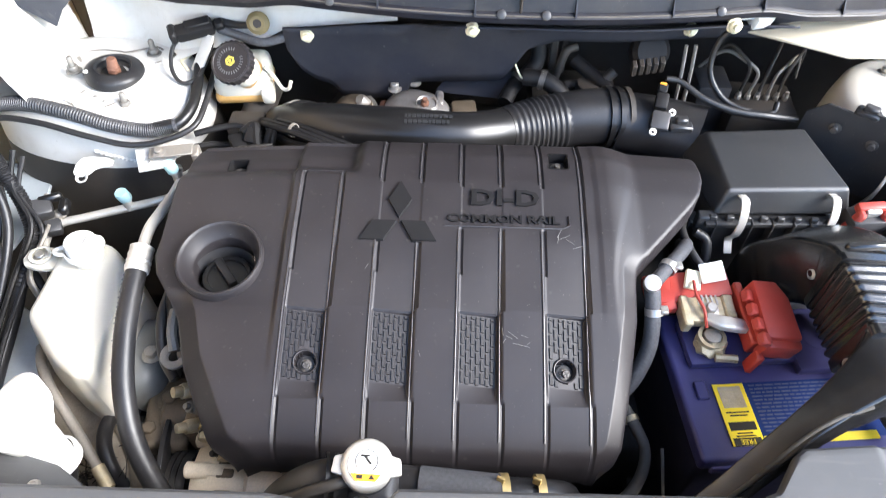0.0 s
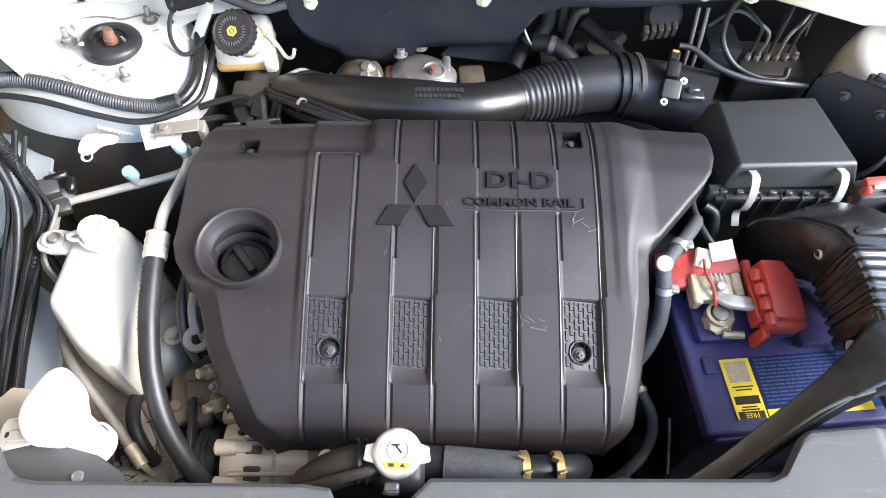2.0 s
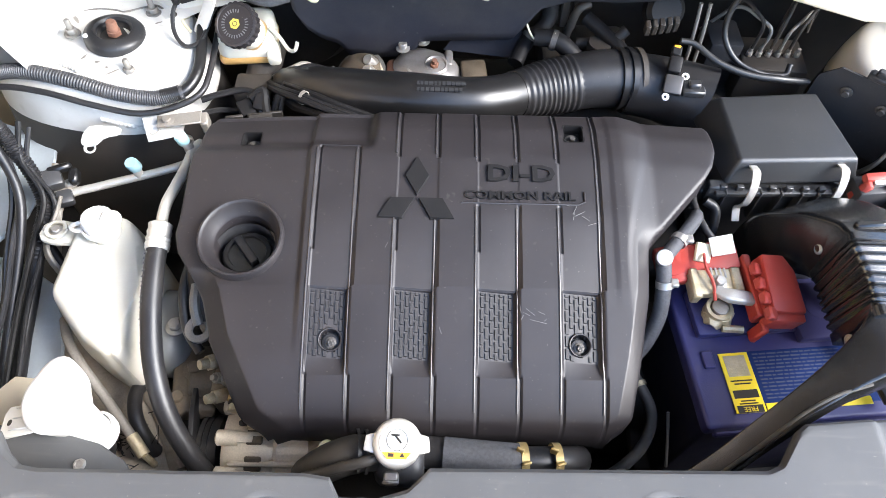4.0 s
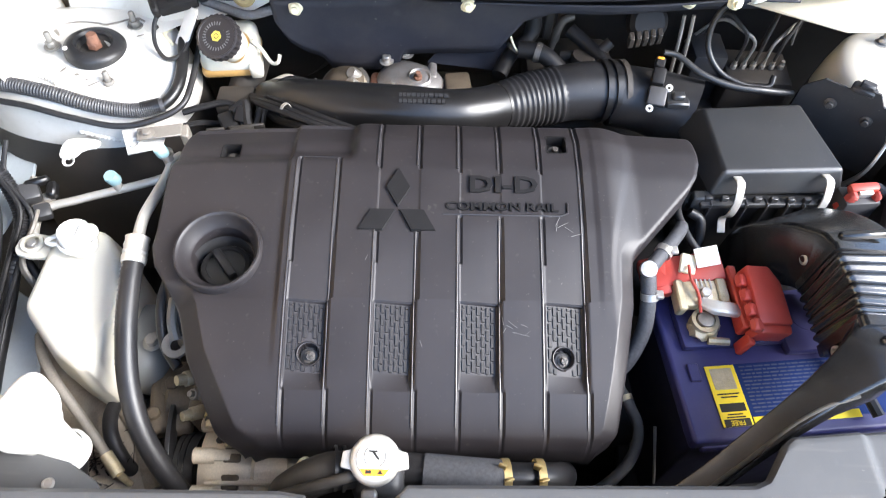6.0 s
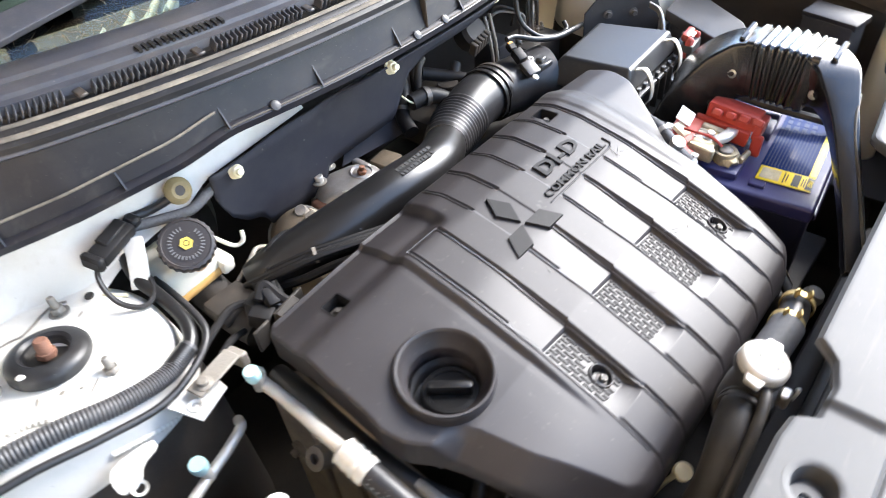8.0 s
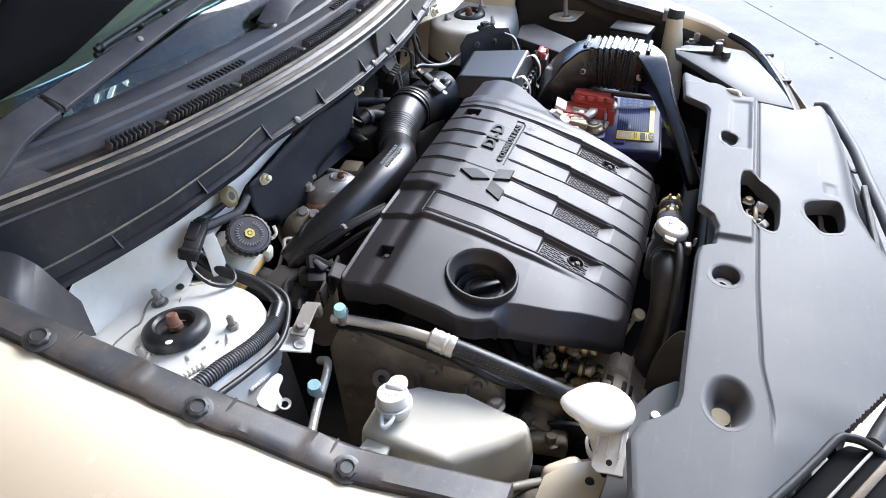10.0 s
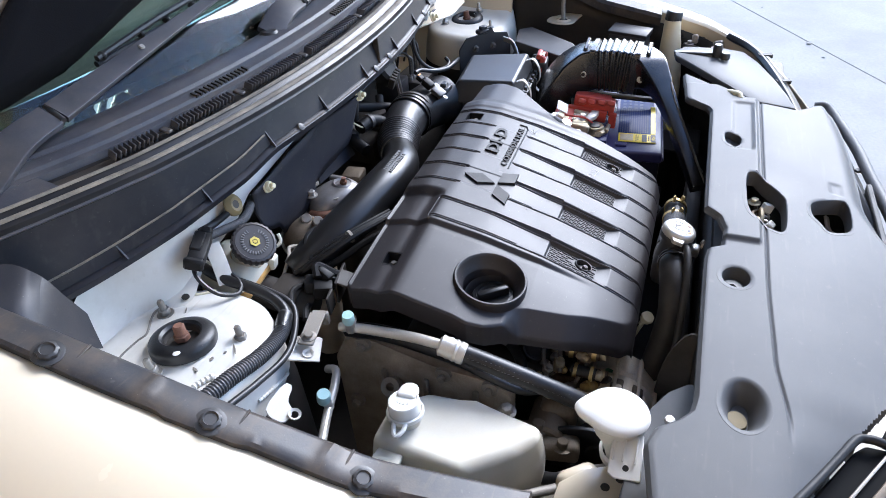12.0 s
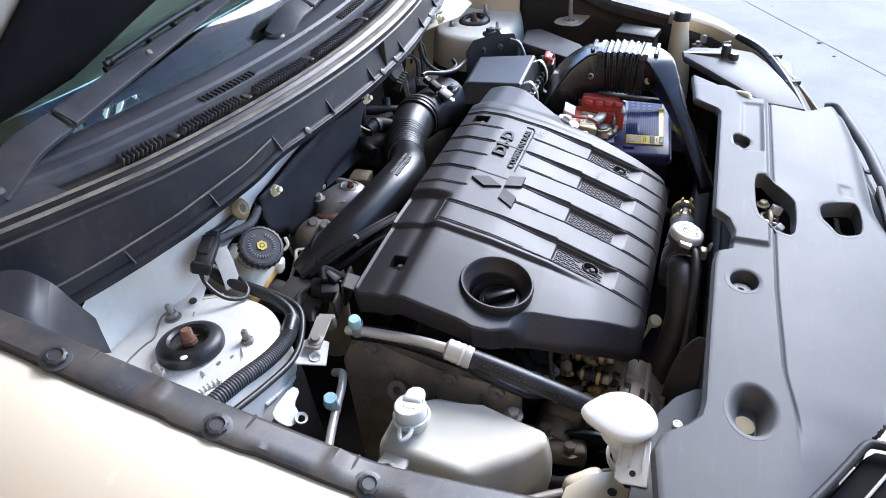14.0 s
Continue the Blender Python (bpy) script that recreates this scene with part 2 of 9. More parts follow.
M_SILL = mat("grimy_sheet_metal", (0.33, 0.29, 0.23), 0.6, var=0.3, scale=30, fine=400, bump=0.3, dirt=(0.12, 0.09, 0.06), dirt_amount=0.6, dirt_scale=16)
M_LEAF = mat("dry_leaves", (0.14, 0.105, 0.065), 0.8, var=0.4, scale=80, bump=0.3)
M_COWLDUST = mat("weathered_plastic", (0.050, 0.051, 0.062), 0.45, var=0.25, scale=18, fine=700, bump=0.2, dirt=(0.22, 0.19, 0.15), dirt_amount=0.26, dirt_scale=12, speck=0.35)


def glass_mat():
    m = bpy.data.materials.new("windscreen_glass")
    m.use_nodes = True
    nt = m.node_tree
    b = nt.nodes["Principled BSDF"]
    b.inputs["Base Color"].default_value = (0.52, 0.66, 0.60, 1)
    b.inputs["Roughness"].default_value = 0.0
    b.inputs["Transmission Weight"].default_value = 1.0
    b.inputs["IOR"].default_value = 1.45
    return m


M_GLASS = glass_mat()


# ---- building helpers ----
def thing(name, label, category, base=(0, 0, 0), group="", kind=""):
    ob = new(name)
    ob.empty_display_size = 0.02
    ob.location = base
    return tagged(ob, label, category, group, kind)


def link_mesh(name, bm, material, angle=38):
    me = bpy.data.meshes.new(name)
    bmesh.ops.recalc_face_normals(bm, faces=bm.faces)
    bm.to_mesh(me)
    bm.free()
    for m in material if isinstance(material, (list, tuple)) else (material,):
        me.materials.append(m)
    me.polygons.foreach_set("use_smooth", [True] * len(me.polygons))
    me.set_sharp_from_angle(angle=radians(angle))
    return new(name, me)


def part(name, bm, material, parent, label="", angle=38):
    ob = link_mesh(name, bm, material, angle)
    ob.parent = parent
    top, off = parent, Vector(parent.location)
    while top.parent:
        top = top.parent
    if parent.parent is None:
        ob.matrix_parent_inverse = Matrix.Translation(-off)
    return tagged(ob, label)


def even(ob):
    """Keeps broad faces flat between their rounded edges."""
    ob.modifiers.new("even_normals", "WEIGHTED_NORMAL").keep_sharp = True
    return ob


def solo(name, bm, material, label, category, group="", kind="", angle=38):
    return tagged(link_mesh(name, bm, material, angle), label, category, group, kind)


def merge(*bms):
    out = bms[0]
    for b in bms[1:]:
        me = bpy.data.meshes.new("tmp")
        b.to_mesh(me)
        out.from_mesh(me)
        b.free()
        bpy.data.meshes.remove(me)
    return out


def moved(bm, m):
    bmesh.ops.transform(bm, matrix=m, verts=bm.verts)
    return bm


def box(c, s, bev=0.003, seg=2, turn=(0, 0, 0), taper=1.0):
    bm = bmesh.new()
    bmesh.ops.create_cube(bm, size=1.0)
    for v in bm.verts:
        k = taper if v.co.z > 0 else 1.0
        v.co = Vector((v.co.x * s[0] * k, v.co.y * s[1] * k, v.co.z * s[2]))
    if bev:
        bmesh.ops.bevel(bm, geom=list(bm.edges), offset=min(bev, 0.45 * min(s)), segments=seg, affect="EDGES", profile=0.5)
    return moved(bm, pose(*c, *turn))


def spline(pts, sub=6):
    p = [Vector(q) for q in pts]
    p = [2 * p[0] - p[1]] + p + [2 * p[-1] - p[-2]]
    out = []
    for i in range(1, len(p) - 2):
        for k in range(sub):
            t = k / sub
            a, b, c, d = p[i - 1], p[i], p[i + 1], p[i + 2]
            out.append(0.5 * ((2 * b) + (c - a) * t + (2 * a - 5 * b + 4 * c - d) * t * t + (3 * b - a - 3 * c + d) * t ** 3))
    out.append(p[-2].copy())
    return out


def sweep(pts, r, n=12, sub=6, section=None, up=None, rings=None, smooth=True, caps=True):
    """A bar along a smooth line. r: radius, or one for each point. rings: (start, end, count, height) of ribs along it."""
    line = spline(pts, sub) if smooth else [Vector(q) for q in pts]
    radii = [r] * len(pts) if isinstance(r, (int, float)) else list(r)
    if rings:
        a, b, count, high = rings
        dense, m = [], count * 6
        total = len(line) - 1
        pick = sorted(set([i / total for i in range(total + 1)] + [a + (b - a) * k / m for k in range(m + 1)]))
        for s in pick:
            f = s * total
            i = min(int(f), total - 1)
            dense.append(line[i].lerp(line[i + 1], f - i))
        line, params = dense, pick
    else:
        params = [i / (len(line) - 1) for i in range(len(line))]
    bm = bmesh.new()
    sec = section or [(math.cos(2 * math.pi * k / n), math.sin(2 * math.pi * k / n)) for k in range(n)]
    prev, loops = None, []
    for i, c in enumerate(line):
        t = (line[min(i + 1, len(line) - 1)] - line[max(i - 1, 0)]).normalized()
        if up is not None:
            side = t.cross(Vector(up)).normalized()
        else:
            if prev is None:
                prev = t.orthogonal().normalized()
            side = (prev - t * prev.dot(t)).normalized()
            prev = side
        top = side.cross(t)
        f = params[i] * (len(radii) - 1)
        j = min(int(f), len(radii) - 2)
        rad = radii[j] + (radii[j + 1] - radii[j]) * (f - j)
        if rings and rings[0] <= params[i] <= rings[1]:
            rad *= 1 + rings[3] * (0.5 - 0.5 * math.cos(2 * math.pi * (params[i] - rings[0]) / (rings[1] - rings[0]) * rings[2]))
        loops.append([bm.verts.new(c + side * (u * rad) + top * (v * rad)) for u, v in sec])
    for a, b in zip(loops, loops[1:]):
        for k in range(len(sec)):
            bm.faces.new((a[k], a[(k + 1) % len(sec)], b[(k + 1) % len(sec)], b[k]))
    if caps:
        bm.faces.new(loops[0][::-1])
        bm.faces.new(loops[-1])
    return bm


def rounded(w, h, r, n=4):
    """A rounded rectangle for sweep(), half sizes w and h."""
    out = []
    for cx, cy, a0 in ((w - r, h - r, 0), (-w + r, h - r, 90), (-w + r, -h + r, 180), (w - r, -h + r, 270)):
        out += [(cx + r * math.cos(radians(a0 + 90 * k / n)), cy + r * math.sin(radians(a0 + 90 * k / n))) for k in range(n + 1)]
    return out


def lathe(profile, m=None, n=28, wave=None):
    """Turns (radius, height) pairs round z. wave: (teeth, depth) on the outermost radius."""
    bm = bmesh.new()
    most = max(r for r, _ in profile)
    loops = []
    for r, z in profile:
        if r < 1e-6:
            loops.append([bm.verts.new((0, 0, z))])
            continue
        ring = []
        for k in range(n):
            a = 2 * math.pi * k / n
            q = r
            if wave and r > 0.93 * most:
                q = r - wave[1] * (0.5 - 0.5 * math.cos(a * wave[0]))
            ring.append(bm.verts.new((q * math.cos(a), q * math.sin(a), z)))
        loops.append(ring)
    for a, b in zip(loops, loops[1:]):
        for k in range(n):
            if len(a) == 1 and len(b) == 1:
                continue
            if len(a) == 1:
                bm.faces.new((a[0], b[k], b[(k + 1) % n]))
            elif len(b) == 1:
                bm.faces.new((a[k], a[(k + 1) % n], b[0]))
            else:
                bm.faces.new((a[k], a[(k + 1) % n], b[(k + 1) % n], b[k]))
    return moved(bm, m) if m else bm


def prism(pts, z0, z1, bev=0.0, seg=2, m=None):
    bm = bmesh.new()
    low = [bm.verts.new((x, y, z0)) for x, y in pts]
    high = [bm.verts.new((x, y, z1)) for x, y in pts]
    bm.faces.new(low[::-1])
    bm.faces.new(high)
    for k in range(len(pts)):
        bm.faces.new((low[k], low[(k + 1) % len(pts)], high[(k + 1) % len(pts)], high[k]))
    if bev:
        bmesh.ops.bevel(bm, geom=list(bm.edges), offset=bev, segments=seg, affect="EDGES", profile=0.5)
    return moved(bm, m) if m else bm


def smooth_step(a, b, x):
    t = min(1.0, max(0.0, (x - a) / (b - a))) if a != b else float(x > a)
    return t * t * (3 - 2 * t)


def lerp_list(pairs, x):
    if x <= pairs[0][0]:
        return pairs[0][1]
    for (a, p), (b, q) in zip(pairs, pairs[1:]):
        if x <= b:
            return p + (q - p) * (x - a) / (b - a)
    return pairs[-1][1]


def smooth_list(pairs, x):
    """As lerp_list, with soft corners."""
    w = 0.012
    return sum(lerp_list(pairs, x + d) for d in (-w, -w / 2, 0, w / 2, w)) / 5


def sheet(columns, rows, left, right, height, keep=None, skirt=0.0, thick=0.0):
    """A moulded sheet over a plan: the columns are clipped between left(y) and right(y); its height is height(x, y)."""
    bm = bmesh.new()
    grid = []
    for y in rows:
        a, b = left(y), right(y)
        line, last = [], None
        for x in columns:
            q = min(max(x, a), b)
            if last is None or abs(q - last[0]) > 1e-6:
                last = (q, bm.verts.new((q, y, height(q, y))))
            line.append(last[1])
        grid.append(line)
    for r0, r1 in zip(grid, grid[1:]):
        for k in range(len(columns) - 1):
            vs = []
            for v in (r0[k], r0[k + 1], r1[k + 1], r1[k]):
                if v not in vs:
                    vs.append(v)
            if len(vs) < 3:
                continue
            if keep:
                c = sum((v.co for v in vs), Vector()) / len(vs)
                if not keep(c.x, c.y):
                    continue
            try:
                bm.faces.new(vs)
            except ValueError:
                pass
    if skirt or thick:
        edges = [e for e in bm.edges if len(e.link_faces) == 1]
        got = bmesh.ops.extrude_edge_only(bm, edges=edges)
        vs = [g for g in got["geom"] if isinstance(g, bmesh.types.BMVert)]
        for v in vs:
            v.co.z -= skirt or thick
    loose = [v for v in bm.verts if not v.link_faces]
    bmesh.ops.delete(bm, geom=loose, context="VERTS")
    return bm


def spread(a, b, step, extra=()):
    n = max(2, round((b - a) / step))
    out = sorted(set([round(a + (b - a) * i / n, 5) for i in range(n + 1)] + [round(e, 5) for e in extra]))
    return out


def softened(pts, times=2):
    """Corners of a polygon cut round."""
    for _ in range(times):
        out = []
        for (x0, y0), (x1, y1) in zip(pts, pts[1:] + pts[:1]):
            out += [(x0 * 0.78 + x1 * 0.22, y0 * 0.78 + y1 * 0.22), (x0 * 0.22 + x1 * 0.78, y0 * 0.22 + y1 * 0.78)]
        pts = out
    return pts


def swollen(rx, ry, rz, power):
    """A rounded block between a box and an egg."""
    bm = bmesh.new()
    bmesh.ops.create_icosphere(bm, subdivisions=4, radius=1.0)
    for v in bm.verts:
        d = sum(abs(q) ** power for q in v.co) ** (-1 / power)
        v.co = Vector((v.co.x * d * rx, v.co.y * d * ry, v.co.z * d * rz))
    return bm


def hexagon(r):
    return [(r * math.cos(math.pi * k / 3), r * math.sin(math.pi * k / 3)) for k in range(6)]


def bolt_bm(r=0.006, h=0.006, flange=1.55):
    return merge(lathe([(0, 0), (r * flange, 0), (r * flange, 0.0012), (r * 1.05, 0.0022), (0, 0.0022)], n=18), prism(hexagon(r), 0.0015, h, bev=r * 0.12, seg=1))


def stud_bm(r=0.004, h=0.022, nut=0.0075):
    return merge(lathe([(0, 0), (nut * 1.4, 0), (nut * 1.4, 0.0018), (0, 0.0018)], n=18), prism(hexagon(nut), 0.0018, 0.009, bev=0.0008, seg=1),
                 lathe([(r, 0.008), (r, h - 0.002), (r * 0.7, h), (0, h)], n=14))


def clip_bm(r=0.007):
    """A plastic push fastener with a stepped, fluted head."""
    return merge(lathe([(0, 0), (r * 1.3, 0), (r * 1.3, 0.002), (r, 0.003), (r, 0.006), (r * 0.8, 0.008), (0, 0.008)], n=20, wave=(5, 0.0012)),
                 lathe([(r * 0.55, 0.007), (r * 0.55, 0.013), (r * 0.4, 0.014), (0, 0.014)], n=12))


def facing(at, way, spin=0.0):
    """A pose at a place whose z looks along way."""
    return Matrix.Translation(at) @ Vector(way).to_track_quat("Z", "Y").to_matrix().to_4x4() @ pose(0, 0, 0, 0, 0, spin)


def text_bm(words, size, depth, m, bold=0.0):
    cu = bpy.data.curves.new("words", "FONT")
    cu.body, cu.size, cu.extrude, cu.align_x, cu.align_y = words, size, depth, "CENTER", "CENTER"
    cu.offset = bold
    cu.resolution_u = 2
    ob = bpy.data.objects.new("words", cu)
    scene.collection.objects.link(ob)
    dg = bpy.context.evaluated_depsgraph_get()
    me = bpy.data.meshes.new_from_object(ob.evaluated_get(dg))
    bm = bmesh.new()
    bm.from_mesh(me)
    bpy.data.objects.remove(ob)
    bpy.data.curves.remove(cu)
    bpy.data.meshes.remove(me)
    return moved(bm, m)


# ---- ground ----
def build_ground():
    bm = bmesh.new()
    n = 24
    for i in range(n + 1):
        for j in range(n + 1):
            x, y = (i / n - 0.5), (j / n - 0.5)
            bm.verts.new((900 * x * abs(x) * 2, 900 * y * abs(y) * 2, 0))
    bm.verts.ensure_lookup_table()
    for i in range(n):
        for j in range(n):
            a = i * (n + 1) + j
            bm.faces.new([bm.verts[k] for k in (a, a + n + 1, a + n + 2, a + 1)])
    ground = solo("ground", bm, M_CONCRETE, "pale grey weathered concrete yard floor with joints", "ground", kind="structure")
    for a, b, w in (((6.5, 1.55), (2.2, -1.15), 0.004), ((-9, 3.4), (9, 3.4), 0.004), ((2.2, -1.15), (-4, -5.0), 0.004)):
        d = Vector((b[0] - a[0], b[1] - a[1], 0))
        c = (Vector((a[0], a[1], 0)) + Vector((b[0], b[1], 0))) / 2
        solo("joint", box((c.x, c.y, 0.001), (d.length, w, 0.0034), 0, turn=(0, 0, math.degrees(math.atan2(d.y, d.x)))), M_JOINT,
             "narrow dark joint line in the concrete floor", "joint", kind="structure")
    for k, (x, y, s) in enumerate(((3.29, -0.44, 0.014), (3.1, -0.5, 0.010), (3.9, -0.2, 0.006), (2.6, -0.62, 0.004))):
        bm = bmesh.new()
        bmesh.ops.create_icosphere(bm, subdivisions=2, radius=s)
        for v in bm.verts:
            v.co *= 1 + 0.35 * noise.noise(v.co * 40 + Vector((k, 0, 0)))
            v.co.z *= 0.4
        solo("pebble", moved(bm, pose(x, y, s * 0.3)), M_JOINT, "small dark clod lying on the concrete floor", "pebble", group="clods on the floor")


build_ground()

# ---- the car's shell ----
car = thing("car_body", "cream white car body with opened engine bay", "car", (0, 0.5, 0.2))

EDGE_Z = ((-0.25, 0.62), (-0.10, 0.72), (-0.03, 0.83), (0.02, 0.925), (0.05, 0.963), (0.10, 0.982), (0.2, 0.997), (0.437, 1.030), (0.566, 1.079), (0.709, 1.128), (0.9, 1.185), (1.3, 1.24))
EDGE_X = ((-0.25, 0.16), (-0.03, 0.37), (0.05, 0.465), (0.117, 0.552), (0.2, 0.628), (0.30, 0.668), (0.437, 0.690), (0.566, 0.706), (0.709, 0.716), (0.9, 0.722), (1.3, 0.73))


FAR_Z = ((-0.25, 0.66), (-0.10, 0.82), (-0.03, 0.925), (-0.01, 0.945), (0.02, 0.960), (0.05, 0.970)) + EDGE_Z[5:]
FAR_X = ((-0.25, 0.10), (-0.10, 0.19), (-0.03, 0.265), (-0.01, 0.300), (0.02, 0.365), (0.05, 0.440), (0.083, 0.508)) + EDGE_X[3:]


def fender(side):
    """The outer wing: from its inner lip out over the shoulder and down the flank."""
    bm = bmesh.new()
    prof = ((-0.017, -0.032), (-0.017, -0.002), (-0.009, 0.003), (0.008, 0.0045), (0.03, 0.004), (0.06, -0.004), (0.09, -0.018), (0.12, -0.040), (0.145, -0.075), (0.16, -0.13), (0.17, -0.25), (0.175, -0.45), (0.168, -0.55))
    loops = []
    for i in range(61):
        y = -0.1 + 1.4 * i / 60
        xi, zi = (smooth_list(EDGE_X, y), smooth_list(EDGE_Z, y)) if side < 0 else (smooth_list(FAR_X, y), smooth_list(FAR_Z, y))
        nose = smooth_step(0.25, 0.0, y)
        loops.append([bm.verts.new((side * (xi + d * (1 - 0.75 * nose)), y, zi + h)) for d, h in prof])
    for a, b in zip(loops, loops[1:]):
        for k in range(len(prof) - 1):
            bm.faces.new((a[k], a[k + 1], b[k + 1], b[k]))
    return bm


part("fender", fender(-1), M_CREAM, car, "cream painted front wing")
part("fender", fender(1), M_CREAM, car, "cream painted front wing")


def bumper():
    bm = bmesh.new()
    loops = []
    for i in range(41):
        x = -0.66 + 1.32 * i / 40
        y = -0.115 + 0.30 * abs(x / 0.62) ** 3
        loops.append([bm.verts.new((x, y + d, z)) for d, z in ((0.03, 0.80), (-0.01, 0.79), (-0.05, 0.72), (-0.06, 0.55), (-0.04, 0.35), (0.06, 0.25))])
    for a, b in zip(loops, loops[1:]):
        for k in range(5):
            bm.faces.new((a[k], a[k + 1], b[k + 1], b[k]))
    return bm


part("bumper", bumper(), M_CREAM, car, "cream painted front bumper")


def tower(side, detail):
    """A pressed strut tower: rounded top, stepped shoulder, wall that flares out to the wing."""
    bm = bmesh.new()
    cx, cy = side * 0.552, 0.722
    n = 64
    rows = ((0.0, 0.004), (0.045, 0.004), (0.056, 0.0015), (0.066, 0.0), (0.086, -0.001), (0.098, -0.006), (0.104, -0.014), (0.110, -0.045), (0.113, -0.075)) if detail < 2 else ((0.0, -0.07), (0.112, -0.070), (0.118, -0.12), (0.124, -0.36))
    loops = []
    for r, z in rows:
        ring = []
        for k in range(n):
            a = 2 * math.pi * k / n
            dx, dy = math.cos(a), math.sin(a)
            sx = 1.05 if dx * side < 0 else 1.55
            sy = 0.84 if dy < 0 else 1.0
            soft = smooth_step(0.05, 0.10, r)
            q = r * (1 + (abs(dx) ** 4 + abs(dy) ** 4 - 1) * -0.10 * soft)
            x, y = cx + dx * q * (1 + (sx - 1) * soft), cy + dy * q * (1 + (sy - 1) * soft)
            zz = 0.997 + z + 0.10 * (cy - y) * -0.35 + (0.012 * soft * max(0.0, dx * side))
            ring.append(bm.verts.new((x, y, zz)))
        loops.append(ring)
    for a, b in zip(loops, loops[1:]):
        for k in range(n):
            if a is loops[0]:
                continue
            bm.faces.new((a[k], a[(k + 1) % n], b[(k + 1) % n], b[k]))
    bm.faces.new(loops[1])
    for v in loops[0]:
        bm.verts.remove(v)
    return bm


def apron(side):
    """The inner wing: a ledge under the trim strip and the wall below it, back to the cowl side."""
    bm = bmesh.new()
    loops = []
    for i in range(49):
        y = 0.648 + 0.187 * i / 48
        xi, zi = smooth_list(EDGE_X, y), smooth_list(EDGE_Z, y)
        near = math.exp(-((y - 0.73) / 0.16) ** 2)
        pts = [(xi + 0.004, zi - 0.020), (xi - 0.045, zi - 0.020), (xi - 0.060, zi - 0.030), (xi - 0.070, zi - 0.075 + 0.01 * near),
               (xi - 0.075 - 0.02 * near, min(zi - 0.10, 0.985)), (xi - 0.088 - 0.02 * near, 0.925)]
        loops.append([bm.verts.new((side * x, y, z)) for x, z in pts])
    for a, b in zip(loops, loops[1:]):
        for k in range(len(loops[0]) - 1):
            bm.faces.new((a[k], a[k + 1], b[k + 1], b[k]))
    return bm


def cowl_wall():
    """The white bulkhead lip under the cowl, which narrows to a tip past the middle."""
    bm = bmesh.new()
    loops = []
    for i in range(41):
        x = -0.615 + 0.450 * i / 40
        low = lerp_list(((-0.66, 0.985), (-0.47, 1.00), (-0.40, 1.018), (-0.345, 1.030), (-0.315, 1.047), (-0.165, 1.061)), x)
        high = lerp_list(((-0.66, 1.03), (-0.59, 1.035), (-0.54, 1.068), (-0.45, 1.082), (-0.35, 1.078), (-0.29, 1.090), (-0.165, 1.068)), x)
        y = 0.775 + 0.10 * (abs(x) - 0.3) ** 2 + (0.03 if x < -0.47 else 0.0) * smooth_step(-0.47, -0.55, x)
        loops.append([bm.verts.new((x, y - 0.02 * smooth_step(-0.42, -0.5, x), low)), bm.verts.new((x, y + 0.004, low + 0.004)), bm.verts.new((x, y + 0.012, (low + high) / 2)), bm.verts.new((x, y + 0.02, high + 0.012))])
    for a, b in zip(loops, loops[1:]):
        for k in range(3):
            bm.faces.new((a[k], a[k + 1], b[k + 1], b[k]))
    return bm


part("apron", apron(-1), M_WHITE, car, "white painted inner wing")
part("apron", apron(1), M_CREAM, car, "cream painted inner wing")
tower_near = part("strut_tower", tower(-1, 1), M_WHITE, car, "white painted pressed strut tower")
tower_far = part("strut_tower", tower(1, 1), M_FARPAINT, car, "white painted pressed strut tower")
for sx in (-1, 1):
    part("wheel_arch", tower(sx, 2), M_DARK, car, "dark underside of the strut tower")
part("bulkhead_lip", cowl_wall(), M_WHITE, car, "white painted bulkhead lip")
part("grommet", lathe([(0.006, 0.004), (0.010, 0.005), (0.0135, 0.003), (0.016, 0.0), (0.016, -0.004)], facing((-0.352, 0.771, 1.055), (0.05, -1, 0.45)) @ Matrix.Scale(0.95, 4), 24), M_GROMMET, car, "aged brown rubber grommet")
part("grommet_core", lathe([(0, 0.0035), (0.007, 0.0035), (0.008, 0.0)], facing((-0.352, 0.771, 1.055), (0.05, -1, 0.45)), 18), M_DARK, car)
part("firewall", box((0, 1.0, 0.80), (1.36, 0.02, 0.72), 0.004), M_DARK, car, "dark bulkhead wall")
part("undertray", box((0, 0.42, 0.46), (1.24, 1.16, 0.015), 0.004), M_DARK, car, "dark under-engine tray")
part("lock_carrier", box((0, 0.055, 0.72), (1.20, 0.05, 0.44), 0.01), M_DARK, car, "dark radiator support")
